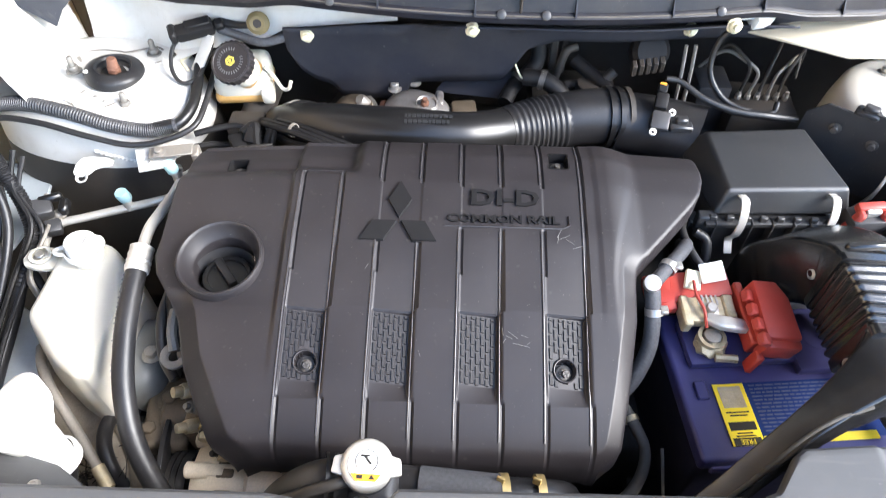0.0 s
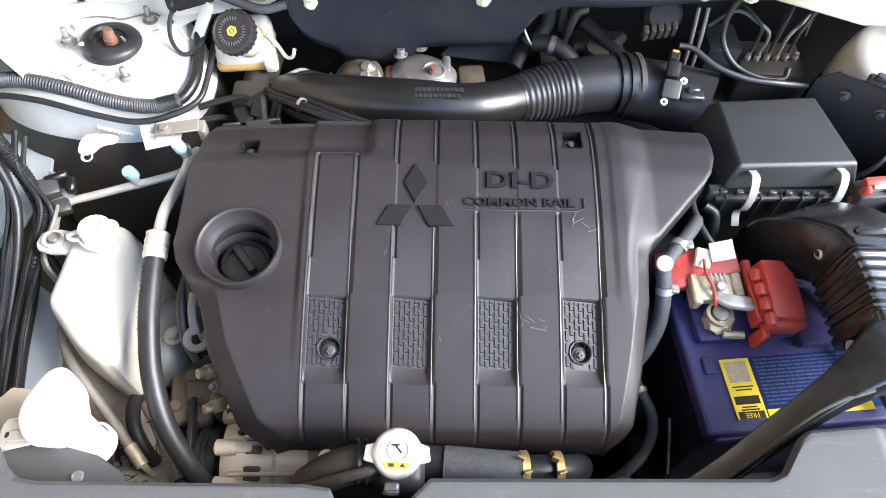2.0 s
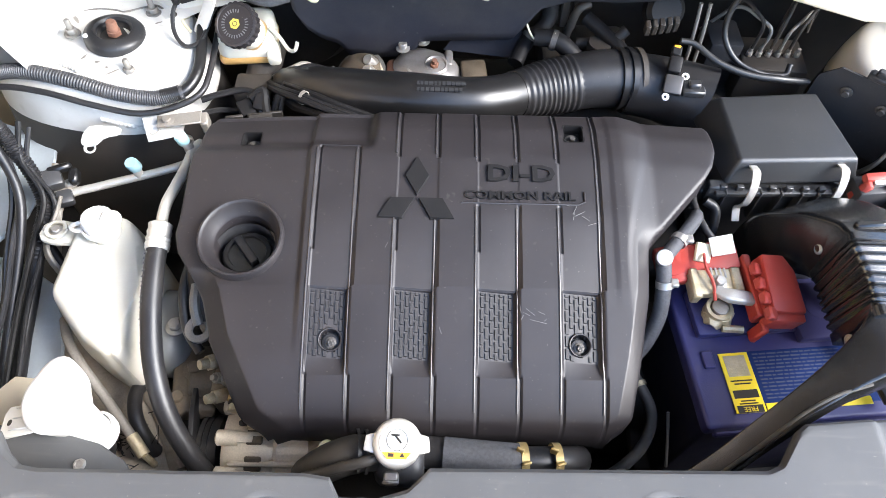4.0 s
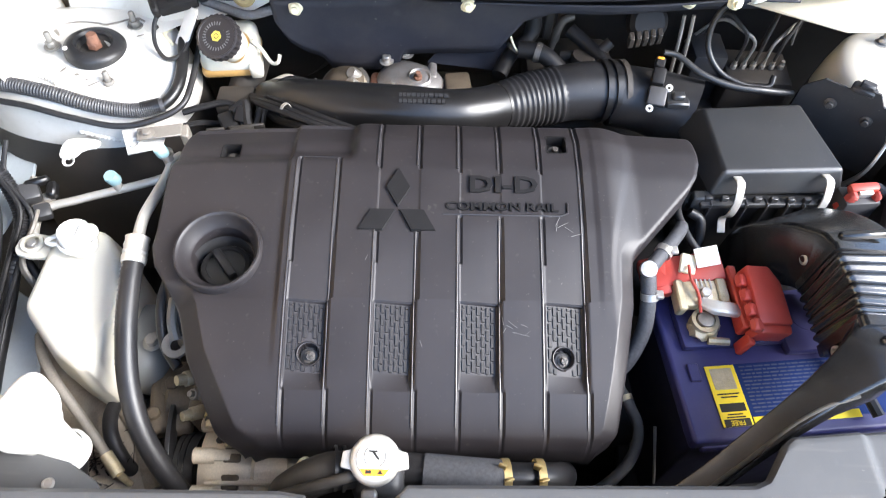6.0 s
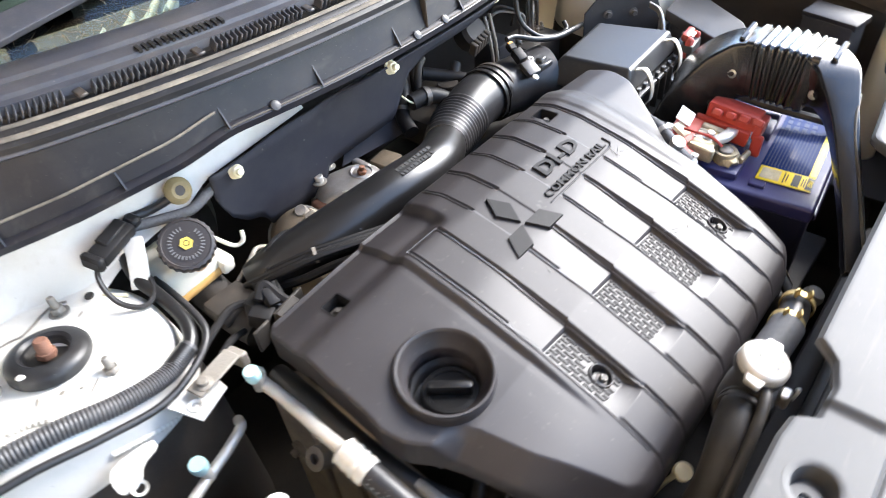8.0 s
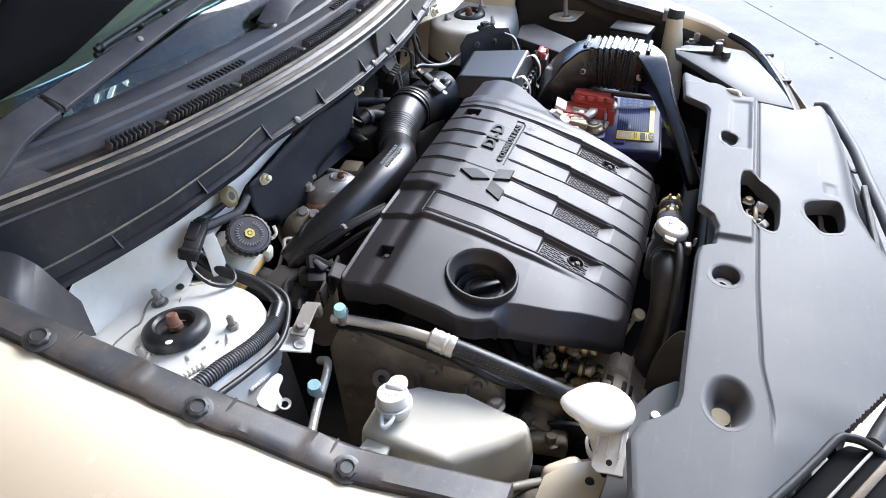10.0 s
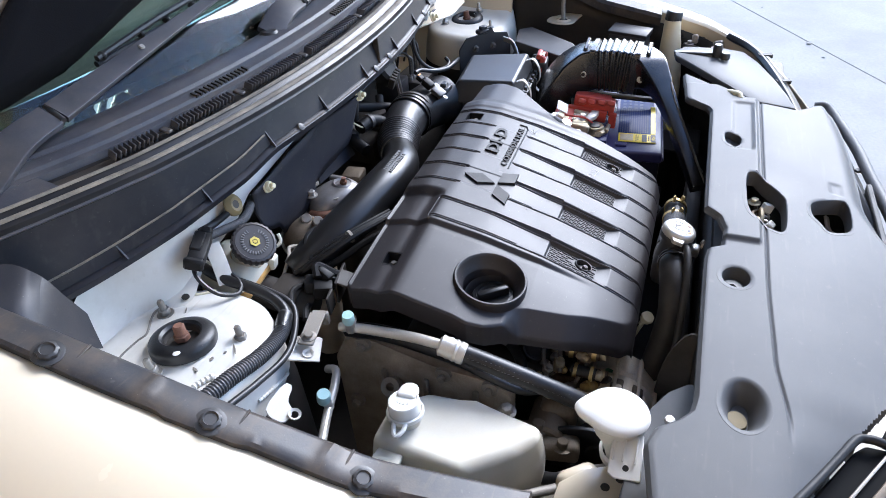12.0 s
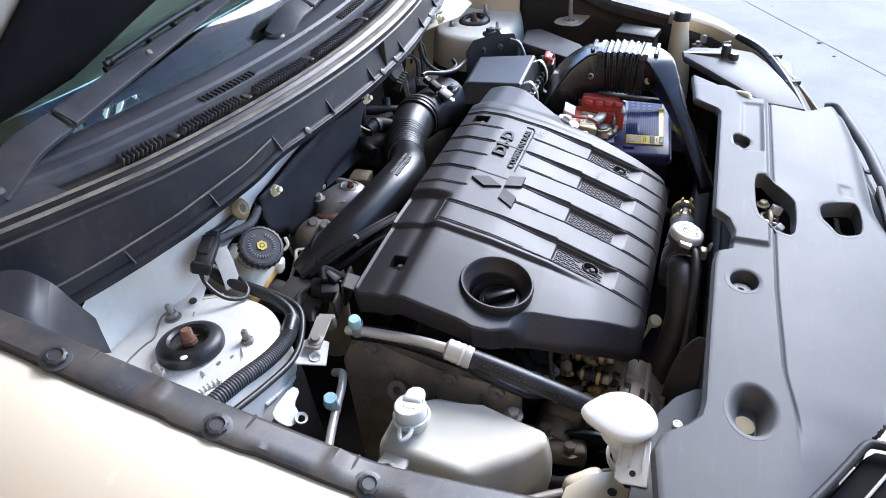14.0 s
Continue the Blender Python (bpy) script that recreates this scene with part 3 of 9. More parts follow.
for sx in (-1, 1):
    # the far plates and sill go dark in colour, standing in for cavity shade
    part("inner_wing", prism([(sx * 0.76, 0.51), (sx * 0.70, 0.50), (sx * 0.634, 0.460), (sx * 0.604, 0.40), (sx * 0.588, 0.345), (sx * 0.60, 0.30), (sx * 0.74, 0.24)], -0.004, 0.004, 0.002, 1, pose(0, 0, 0.797)), M_INNER if sx < 0 else M_DARK, car, "inner wing plate, blue-grey near, coloured dark for shade on the far side")
    part("arch_panel", prism([(sx * 0.662, 0.66), (sx * 0.648, 0.60), (sx * 0.657, 0.52), (sx * 0.684, 0.475), (sx * 0.80, 0.48), (sx * 0.80, 0.70)], -0.003, 0.003, 0.002, 1, pose(0, 0, 0.872)), M_INNER if sx < 0 else M_DARK, car, "wheel arch panel, blue-grey near, coloured dark for shade on the far side")
    part("inner_sill", prism([(sx * 0.60, 0.42), (sx * 0.46, 0.37), (sx * 0.455, 0.17), (sx * 0.60, 0.17)], -0.003, 0.003, 0.002, 1, pose(0, 0, 0.765)), M_SILL if sx < 0 else M_DARK, car, "inner sill plate, grimy and pale near, coloured dark for shade on the far side")
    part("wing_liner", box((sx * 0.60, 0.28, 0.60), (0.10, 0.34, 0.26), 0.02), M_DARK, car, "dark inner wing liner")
    part("sill_end", box((sx * 0.74, 1.22, 0.62), (0.22, 0.16, 0.9), 0.04, 3), M_CREAM, car, "cream painted door pillar foot")


def wing_wall(side):
    """The wing's inner wall, from its edge down; its dark colour stands for shade."""
    bm = bmesh.new()
    loops = []
    for i in range(41):
        y = 0.10 + 0.56 * i / 40
        xi, zi = smooth_list(EDGE_X, y), smooth_list(EDGE_Z, y)
        loops.append([bm.verts.new((side * (xi - d), y, z)) for d, z in ((0.020, zi - 0.024), (0.024, zi - 0.06), (0.026, 0.85), (0.020, 0.55))])
    for a, b in zip(loops, loops[1:]):
        for k in range(3):
            bm.faces.new((a[k], a[k + 1], b[k + 1], b[k]))
    return bm


part("wing_wall", wing_wall(1), M_DARK, car, "inner wall of the far wing, coloured dark for deep shade").modifiers.new("thickness", "SOLIDIFY").thickness = 0.004


def wheel(x):
    bm = lathe([(0.10, -0.10), (0.30, -0.11), (0.335, -0.09), (0.345, 0.0), (0.335, 0.09), (0.30, 0.11), (0.10, 0.10)], pose(x, 0.62, 0.345, 0, 90, 0), 40)
    return bm


for sx in (-1, 1):
    w = thing("wheel", "black rubber tyre on a front wheel under the wing", "wheel", (sx * 0.75, 0.62, 0.345), group="front wheels")
    part("tyre", wheel(sx * 0.75), M_RUBBER, w)
    part("rim", lathe([(0, 0.03), (0.05, 0.04), (0.07, 0.02), (0.19, 0.0), (0.215, 0.05), (0.215, -0.05)], pose(sx * 0.80, 0.62, 0.345, 0, 90 * sx, 0), 32), M_ALU, w)
for sx in (-1, 1):
    part("chassis_rail", box((sx * 0.48, 0.45, 0.50), (0.09, 1.1, 0.12), 0.01), M_DARK, car, "dark chassis rail")
    part("suspension_leg", sweep([(sx * 0.548, 0.722, 0.98), (sx * 0.60, 0.66, 0.6), (sx * 0.66, 0.62, 0.345)], 0.03, 12), M_DARK, car, "dark suspension leg")


def mount(side, t):
    """The rubber-capped top mount with its rusty rod and three studs."""
    x, y, z = t
    m = pose(x, y, z - 0.002, -3, side * -6, 0) @ Matrix.Diagonal((0.86, 0.86, 0.72, 1))
    part("mount_ring", lathe([(0.023, -0.006), (0.0245, 0.009), (0.028, 0.013), (0.035, 0.012), (0.042, 0.007), (0.0445, 0.002), (0.0445, -0.010)], m, 40), M_RUBBER, tower_near if side < 0 else tower_far, "black rubber strut mount cap")
    ob = part("mount_cup", lathe([(0, -0.004), (0.022, -0.004), (0.024, 0.004)], m, 28), M_DARK, tower_near if side < 0 else tower_far)
    part("piston_rod", merge(moved(prism(hexagon(0.011), 0.0, 0.010, 0.001, 1), m), lathe([(0.0085, 0.009), (0.0075, 0.026), (0.006, 0.028), (0, 0.028)], m, 14)), M_RUST, tower_near if side < 0 else tower_far, "rusty threaded rod end")
    part("paint_dot", lathe([(0, 0.0015), (0.004, 0.001), (0.005, 0)], m @ pose(-0.034 if side < 0 else 0.02, -0.020, 0.0095), 12), M_WHITEPL, tower_near if side < 0 else tower_far)


mount(-1, (-0.547, 0.724, 1.008))
mount(1, (0.545, 0.735, 1.002))
for x, y, z in ((-0.517, 0.668, 0.991), (-0.601, 0.722, 1.006), (-0.512, 0.778, 0.998)):
    part("stud", moved(stud_bm(), pose(x, y, z, -4, 2, 20)), M_CASTGREY, tower_near, "dull zinc stud and nut")
for x, y, z in ((0.517, 0.668, 0.991), (0.601, 0.722, 1.001), (0.512, 0.778, 0.998)):
    part("stud", moved(stud_bm(), pose(x, y, z, -4, 2, 20)), M_STEEL, tower_far)
for pts in ([(-0.636, 0.800, 1.004), (-0.646, 0.765, 1.006), (-0.652, 0.720, 1.005), (-0.645, 0.680, 1.001), (-0.625, 0.655, 0.996)], [(-0.470, 0.800, 0.998), (-0.462, 0.780, 0.997), (-0.470, 0.765, 0.997), (-0.455, 0.745, 0.996)]):
    part("sealant_bead", sweep(pts, 0.0022, 8), M_NYLON, tower_near, "wavy bead of yellowed seam sealant")
part("seam_edge", sweep([(-0.606, 0.776, 1.000), (-0.586, 0.781, 1.0005), (-0.562, 0.779, 1.0005), (-0.551, 0.775, 1.0015), (-0.538, 0.781, 1.0005), (-0.527, 0.788, 0.9995), (-0.512, 0.792, 1.0000), (-0.500, 0.785, 1.0005)], 0.0014, 8), M_CASTGREY, tower_near, "grey edge of the lapped sheet")
part("sealant_bead", sweep([(-0.610, 0.676, 0.9985), (-0.594, 0.671, 0.9985), (-0.578, 0.662, 0.9980)], 0.0030, 8, 24, rings=(0.0, 1.0, 7, 0.35)), M_WHITE, tower_near, "lumpy bead of white sealant")
part("sealant_bead", sweep([(-0.562, 0.6285, 0.948), (-0.543, 0.6285, 0.941), (-0.527, 0.6295, 0.935), (-0.511, 0.6315, 0.928), (-0.496, 0.6345, 0.922)], 0.0022, 8, 24, rings=(0.0, 1.0, 14, 0.35)), M_WHITE, tower_near, "lumpy bead of white sealant")
random.seed(17)
for x, y, z, w, d, turn in ((-0.536, 0.664, 0.9968, 0.017, 0.0022, 40), (-0.559, 0.678, 0.9997, 0.006, 0.0040, 10), (-0.578, 0.686, 1.0003, 0.010, 0.0030, 65), (-0.545, 0.670, 0.9985, 0.004, 0.0030, 0), (-0.500, 0.757, 0.9995, 0.009, 0.0020, 30), (-0.612, 0.760, 1.0005, 0.022, 0.0050, -50)):
    pts = [(w * math.cos(a) * random.uniform(0.7, 1.0), d * math.sin(a) * random.uniform(0.6, 1.0)) for a in (math.pi * k / 6 for k in range(12))]
    part("scuff", prism(pts, -0.0004, 0.0006, 0, 1, pose(x, y, z, -4 if y < 0.68 else 0, 2, turn) @ Matrix.Scale(0.6, 4)), M_GREYMETAL, tower_near, "dark scuff in the paint")
part("drain_hole", lathe([(0, 0.0004), (0.0042, 0.0004), (0.005, -0.001)], facing((-0.482, 0.770, 1.0035), (-0.1, -0.2, 0.97)), 14), M_INK, tower_near)
# folded brackets on the near tower
part("bracket", merge(prism(softened([(0.030, 0.016), (0.030, 0.004), (0.010, 0.000), (0.004, -0.012), (-0.006, -0.016), (-0.017, -0.013), (-0.018, 0.004), (-0.010, 0.016)], 1), -0.001, 0.0015, 0.0004, 1, pose(-0.560, 0.600, 0.945, 14, 0, -4)),
                      lathe([(0.0045, 0.0), (0.0075, 0.002), (0.0075, 0.0)], pose(-0.563, 0.582, 0.943, 18, 0, 0), 14)), M_WHITE, tower_near, "white folded bracket")
part("bracket", merge(prism([(-0.02, -0.018), (0.022, -0.014), (0.028, 0.006), (0.016, 0.024), (-0.024, 0.02)], -0.001, 0.0015, 0.0006, 1, pose(-0.475, 0.612, 0.950, 10, 6, 18)),
                      lathe([(0.004, 0.0), (0.007, 0.002), (0.007, 0.0)], pose(-0.484, 0.606, 0.953, 10, 0, 0), 14)), M_WHITE, tower_near, "white folded bracket")
part("bracket", merge(box((-0.452, 0.617, 0.962), (0.055, 0.020, 0.003), 0.001, 1, (4, 0, 12)), box((-0.422, 0.622, 0.952), (0.010, 0.022, 0.02), 0.002, 1, (0, 0, 12)), moved(bolt_bm(0.006), pose(-0.466, 0.613, 0.963, 4, 0, 0))), M_GREYMETAL, tower_near, "brownish metal strap with a bolt")
# far side: sheet-metal corner above the far tower and stay bracket
part("bracket", prism([(-0.10, -0.03), (0.03, -0.06), (0.10, -0.05), (0.11, 0.04), (0.0, 0.06), (-0.11, 0.035)], 0, 0.004, 0.0015, 1, pose(0.40, 0.79, 1.066, 16, -4, -14)), M_CREAM, tower_far, "cream painted sheet-metal gusset")
part("bracket", merge(prism(softened([(0.598, 0.540), (0.596, 0.508), (0.610, 0.492), (0.638, 0.490), (0.690, 0.478), (0.700, 0.510), (0.655, 0.530), (0.640, 0.556), (0.612, 0.560)], 1), -0.002, 0.002, 0.0015, 1, pose(0, 0, 0.985)),
                      lathe([(0.009, 0.002), (0.012, 0.005), (0.018, 0.002)], pose(0.620, 0.520, 0.986), 24)), M_CREAM, tower_far, "cream painted bracket with a round hole")
part("bracket_hole", lathe([(0, 0.0005), (0.009, 0.0005), (0.0095, 0)], pose(0.620, 0.520, 0.9885), 18), M_INK, tower_far)

# ---- trim strip along the near wing ----
strip = thing("wing_trim_strip", "dusty black plastic strip along the wing edge with push fasteners", "trim", (-0.69, 0.5, 1.05))


def trim_strip(side, y0, y1):
    bm = bmesh.new()
    loops, m = [], 90
    for i in range(m + 1):
        y = y0 + (y1 - y0) * i / m
        xi, zi = smooth_list(EDGE_X, y), smooth_list(EDGE_Z, y)
        wob = 0.0012 * math.sin(y * 31) + 0.003 * smooth_step(0.53, 0.54, y) - 0.003 * smooth_step(0.60, 0.61, y)
        step = 0.004 * smooth_step(0.010, 0.0, abs(y - 0.47)) + 0.003 * smooth_step(0.008, 0.0, abs(y - 0.625))
        prof = [(-0.016 + wob, -0.010), (-0.016 + wob, 0.0065), (-0.020, 0.0085), (-0.030, 0.0065 + step), (-0.047, 0.003 + step), (-0.053, -0.004), (-0.053, -0.022)]
        loops.append([bm.verts.new((side * (xi + d), y, zi + h)) for d, h in prof])
    for a, b in zip(loops, loops[1:]):
        for k in range(6):
            bm.faces.new((a[k], a[k + 1], b[k + 1], b[k]))
    bm.faces.new(loops[0])
    bm.faces.new(loops[-1])
    return bm


M_TRIM = mat("worn_trim_plastic", (0.026, 0.026, 0.030), 0.46, var=0.25, scale=25, fine=500, bump=0.12, dirt=(0.11, 0.082, 0.055), dirt_amount=0.62, dirt_scale=22, speck=0.4, streak=0.35)
part("strip", trim_strip(-1, 0.30, 0.83), M_TRIM, strip)
for x, y, z in ((-0.691, 0.709, 1.134), (-0.681, 0.566, 1.083), (-0.666, 0.437, 1.034)):
    part("push_fastener", merge(lathe([(0.0135, 0.0), (0.0135, 0.0022), (0.0105, 0.0030), (0.0, 0.0030)], pose(x, y, z + 0.001, 20, 0, 0), 28), lathe([(0.0098, 0.002), (0.0095, 0.0065), (0.0065, 0.0078), (0.0055, 0.0060), (0.0, 0.0060)], pose(x, y, z + 0.001, 20, 0, 0), 40, (8, 0.0011))), M_BLACK, strip)
for y in (0.690, 0.546, 0.455):
    part("seam_ridge", box((-smooth_list(EDGE_X, y) + 0.034, y, smooth_list(EDGE_Z, y) + 0.0042), (0.031, 0.0022, 0.0035), 0.0008, 1, (18, 0, 0)), M_TRIM, strip)
far_strip = thing("wing_trim_strip", "black plastic strip along the far wing edge", "trim", (0.69, 0.5, 1.05))
part("strip", trim_strip(1, 0.30, 0.83), M_TRIM, far_strip)

hinge_cover = thing("hinge_cover", "black moulded plastic corner cover beside the cowl", "hinge cover", (-0.67, 0.80, 1.10))


def folded(*edges, sub=5, thick=0.003):
    """A moulded sheet between smooth edges, with its thickness."""
    lines = [spline(e, sub) for e in edges]
    bm = bmesh.new()
    up = [[bm.verts.new(p) for p in ln] for ln in lines]
    low = [[bm.verts.new(p - Vector((-0.4, 0.3, 0.8)) * thick) for p in ln] for ln in lines]
    for g in (up, low):
        for a, b in zip(g, g[1:]):
            for k in range(len(a) - 1):
                bm.faces.new((a[k], a[k + 1], b[k + 1], b[k]))
    rim = [up[0], low[0]], [up[-1], low[-1]], [[u[0] for u in up], [v[0] for v in low]], [[u[-1] for u in up], [v[-1] for v in low]]
    for a, b in rim:
        for k in range(len(a) - 1):
            bm.faces.new((a[k], a[k + 1], b[k + 1], b[k]))
    return bm


HC_TOP = [(-0.700, 0.870, 1.165), (-0.632, 0.825, 1.160), (-0.620, 0.792, 1.150), (-0.612, 0.779, 1.115), (-0.599, 0.782, 1.080)]
HC_LOW = [(-0.720, 0.800, 1.150), (-0.700, 0.770, 1.138), (-0.685, 0.750, 1.125), (-0.664, 0.746, 1.100), (-0.618, 0.755, 1.055)]
HC_MID = [((a[0] + b[0]) / 2, (a[1] + b[1]) / 2, (a[2] + b[2]) / 2 + 0.005) for a, b in zip(HC_TOP, HC_LOW)]
part("shell", folded(HC_TOP, HC_MID, HC_LOW), M_COWLFACE, hinge_cover, angle=50)
part("wing_flange", folded([(x + 0.002, y - 0.002, z) for x, y, z in HC_LOW[:4]], [(-0.726, 0.79, 1.140), (-0.712, 0.752, 1.122), (-0.694, 0.734, 1.108), (-0.668, 0.738, 1.088)]), M_TRIM, hinge_cover, angle=50)
part("side_wall", folded([(x - 0.001, y + 0.002, z - 0.001) for x, y, z in HC_TOP], [(-0.70, 0.90, 1.155), (-0.640, 0.86, 1.150), (-0.628, 0.83, 1.138), (-0.620, 0.82, 1.105), (-0.600, 0.815, 1.075)]), M_COWLFACE, hinge_cover, angle=50)


# unseen wall and ceiling, added for warm bounce and to hold off the sky
solo("bounce_wall_west", box((-3.2, 1.5, 1.7), (0.25, 12.0, 3.4), 0.02, 1), mat("warm_bounce_ochre", (0.55, 0.39, 0.22), 0.85, var=0.1, scale=3, fine=80, bump=0.3), "unseen plain ochre wall added to bounce warm light onto the car", "wall", kind="structure")
solo("ceiling", prism([(-2.2, -1.6), (-0.35, -1.6), (-0.05, 0.25), (1.3, 0.45), (1.75, 0.55), (1.75, 6.0), (-2.2, 6.0)], 2.87, 3.03, 0.02, 1), mat("sky_blocker_tan", (0.29, 0.235, 0.175), 0.9, var=0.15, scale=2, fine=60, bump=0.3), "unseen plain ceiling added over the car to block sky light", "ceiling", kind="structure")


# ---- cowl, windscreen, wipers, bonnet ----
def cowl_y(x):
    return 0.700 + 0.36 * x * x + 0.10 * max(0.0, abs(x) - 0.45)


def cowl_bottom(x):
    return 1.117 - 0.036 * smooth_step(0.27, 0.65, abs(x)) - 0.010 * smooth_step(0.28, 0.36, abs(x))


M_DUSTLINE = mat("dusty_rubber_edge", (0.20, 0.175, 0.14), 0.8, var=0.4, scale=60, fine=500, bump=0.4, dirt=(0.06, 0.055, 0.05), dirt_amount=0.8, dirt_scale=18)
cowl = thing("cowl_panel", "black plastic windscreen cowl with ribs, rubber seal and air grille", "cowl", (0, 0.75, 1.15))


def run(profile, x0=-0.70, x1=0.70, n=90, y_of=cowl_y, bottom=None):
    bm = bmesh.new()
    loops = []
    for i in range(n + 1):
        x = x0 + (x1 - x0) * i / n
        base = bottom(x) if bottom else 0
        loops.append([bm.verts.new((x, y_of(x) + d, base + (1 - (base / 1.117 if bottom else 0)) * 0 + (h if not bottom else h))) for d, h in profile])
    for a, b in zip(loops, loops[1:]):
        for k in range(len(profile) - 1):
            bm.faces.new((a[k], a[k + 1], b[k + 1], b[k]))
    return bm


def cowl_face():
    bm = bmesh.new()
    loops = []
    for i in range(141):
        x = -0.70 + 1.40 * i / 140
        y, z0 = cowl_y(x), cowl_bottom(x)
        loops.append([bm.verts.new(p) for p in ((x, y + 0.035, z0 - 0.012), (x, y + 0.004, z0 - 0.012), (x, y - 0.004, z0 - 0.008), (x, y - 0.006, z0), (x, y - 0.002, z0 + 0.004),
                                                (x, y + 0.0015, z0 + 0.0045), (x, y + 0.006, (z0 + 1.163) / 2), (x, y + 0.012, 1.163), (x, y + 0.02, 1.165))])
    for a, b in zip(loops, loops[1:]):
        for k in range(len(loops[0]) - 1):
            bm.faces.new((a[k], a[k + 1], b[k + 1], b[k]))
    return bm


part("face", cowl_face(), M_COWLFACE, cowl)
part("seal", run([(0.010, 1.158), (0.002, 1.164), (0.002, 1.172), (0.008, 1.177), (0.016, 1.176), (0.022, 1.171), (0.026, 1.176), (0.034, 1.179), (0.040, 1.176)]), M_RUBBER, cowl, "black rubber bonnet seal")
part("dust_line", run([(0.0055, 1.1763), (0.008, 1.1782), (0.0125, 1.1784), (0.015, 1.1770)]), M_DUSTLINE, cowl, "pale dusty line along the seal")
part("dust_line", run([(0.028, 1.1780), (0.031, 1.1795), (0.0335, 1.1798)]), M_DUSTLINE, cowl)
part("dust_line", run([(-0.001, 1.1640), (0.001, 1.1650), (0.0015, 1.1665)]), M_COWLDUST, cowl)
part("grille_tray", run([(0.038, 1.176), (0.040, 1.170), (0.064, 1.172), (0.066, 1.181)], -0.52, 0.52), M_DARK, cowl)
part("deck", run([(0.064, 1.176), (0.066, 1.184), (0.074, 1.186), (0.076, 1.190), (0.088, 1.194), (0.094, 1.193), (0.097, 1.197), (0.108, 1.199), (0.124, 1.199), (0.138, 1.196), (0.142, 1.191), (0.150, 1.190), (0.162, 1.183)]), M_COWLDUST, cowl, "weathered grey plastic deck")
part("deck_end", run([(0.036, 1.176), (0.052, 1.180), (0.066, 1.183)], -0.70, -0.52), M_COWLDUST, cowl)
part("deck_end", run([(0.036, 1.176), (0.052, 1.180), (0.066, 1.183)], 0.52, 0.70), M_COWLDUST, cowl)
# stiffening ribs and the seam in the middle
for x in (-0.515, -0.406, -0.294, -0.181, -0.064, 0.055, 0.171, 0.284, 0.396, 0.505):
    y, z0 = cowl_y(x), cowl_bottom(x)
    bm = bmesh.new()
    q = [(y - 0.007, z0 + 0.002), (y + 0.010, z0 + 0.030), (y + 0.014, z0 + 0.030), (y + 0.012, z0 + 0.002)]
    lo = [bm.verts.new((x - 0.001, a, b)) for a, b in q]
    hi = [bm.verts.new((x + 0.001, a, b)) for a, b in q]
    bm.faces.new(lo)
    bm.faces.new(hi[::-1])
    for k in range(4):
        bm.faces.new((lo[k], hi[k], hi[(k + 1) % 4], lo[(k + 1) % 4]))
    part("rib", bm, M_COWLFACE, cowl)
part("seam", box((-0.010, cowl_y(0) + 0.004, 1.139), (0.003, 0.010, 0.050), 0.001, 1), M_DARK, cowl)
for x in (-0.24, -0.033, 0.02, 0.23):
    part("rivet", lathe([(0.006, 0), (0.0055, 0.002), (0.003, 0.003), (0, 0.003)], facing((x, cowl_y(x) - 0.003, cowl_bottom(x) + 0.003), (0, -0.75, 0.6)), 14), M_BLACK, cowl)
part("dust_line", run([(0.0022, 0.0205), (0.0016, 0.022), (0.0026, 0.0235)], -0.62, -0.30, 60, cowl_y, cowl_bottom), M_DUSTLINE, cowl)
part("lip_line", run([(-0.0045, 0.0), (-0.005, 0.0022), (-0.0025, 0.003)], -0.30, 0.60, 80, cowl_y, cowl_bottom), M_DUSTY, cowl)


def grille_slat(tall):
    """One slanted louvre."""
    return box((0, 0, 0), (0.0019, 0.015, tall), 0.0009, 1, (0, 20, 0))


proto = None
gaps = (-0.388, -0.273, -0.14, 0.03, 0.16, 0.29)
for i in range(160):
    x = -0.455 + 0.0057 * i
    if min(abs(x - g) for g in gaps) < 0.012:
        continue
    m = pose(x, cowl_y(x) + 0.052, 1.181, 10, 0, math.degrees(math.atan(0.72 * x)))
    if proto is None:
        proto = part("slat", grille_slat(0.010), M_COWLDUST, cowl)
        data = proto.data
        proto.matrix_basis = m
        proto.matrix_parent_inverse = Matrix.Translation(-Vector(cowl.location))
    else:
        ob = new("slat", data)
        ob.parent, ob.matrix_parent_inverse = cowl, Matrix.Translation(-Vector(cowl.location))
        ob.matrix_basis = m
for x in gaps:
    part("grille_bridge", box((x, cowl_y(x) + 0.052, 1.180), (0.010, 0.015, 0.004), 0.0015, 1, (10, 0, 0)), M_TRIM, cowl)
for x0 in (-0.315, 0.0, 0.22):
    for k in range(14):
        x = x0 + 0.0068 * k
        part("vent_slot", box((x, cowl_y(x) + 0.079, 1.1915), (0.0035, 0.010, 0.004), 0, turn=(14, 0, 0)), M_INK, cowl)

GLASS_RISE = 0.56


def glass_base(x):
    return 0.822 + 0.28 * x * x


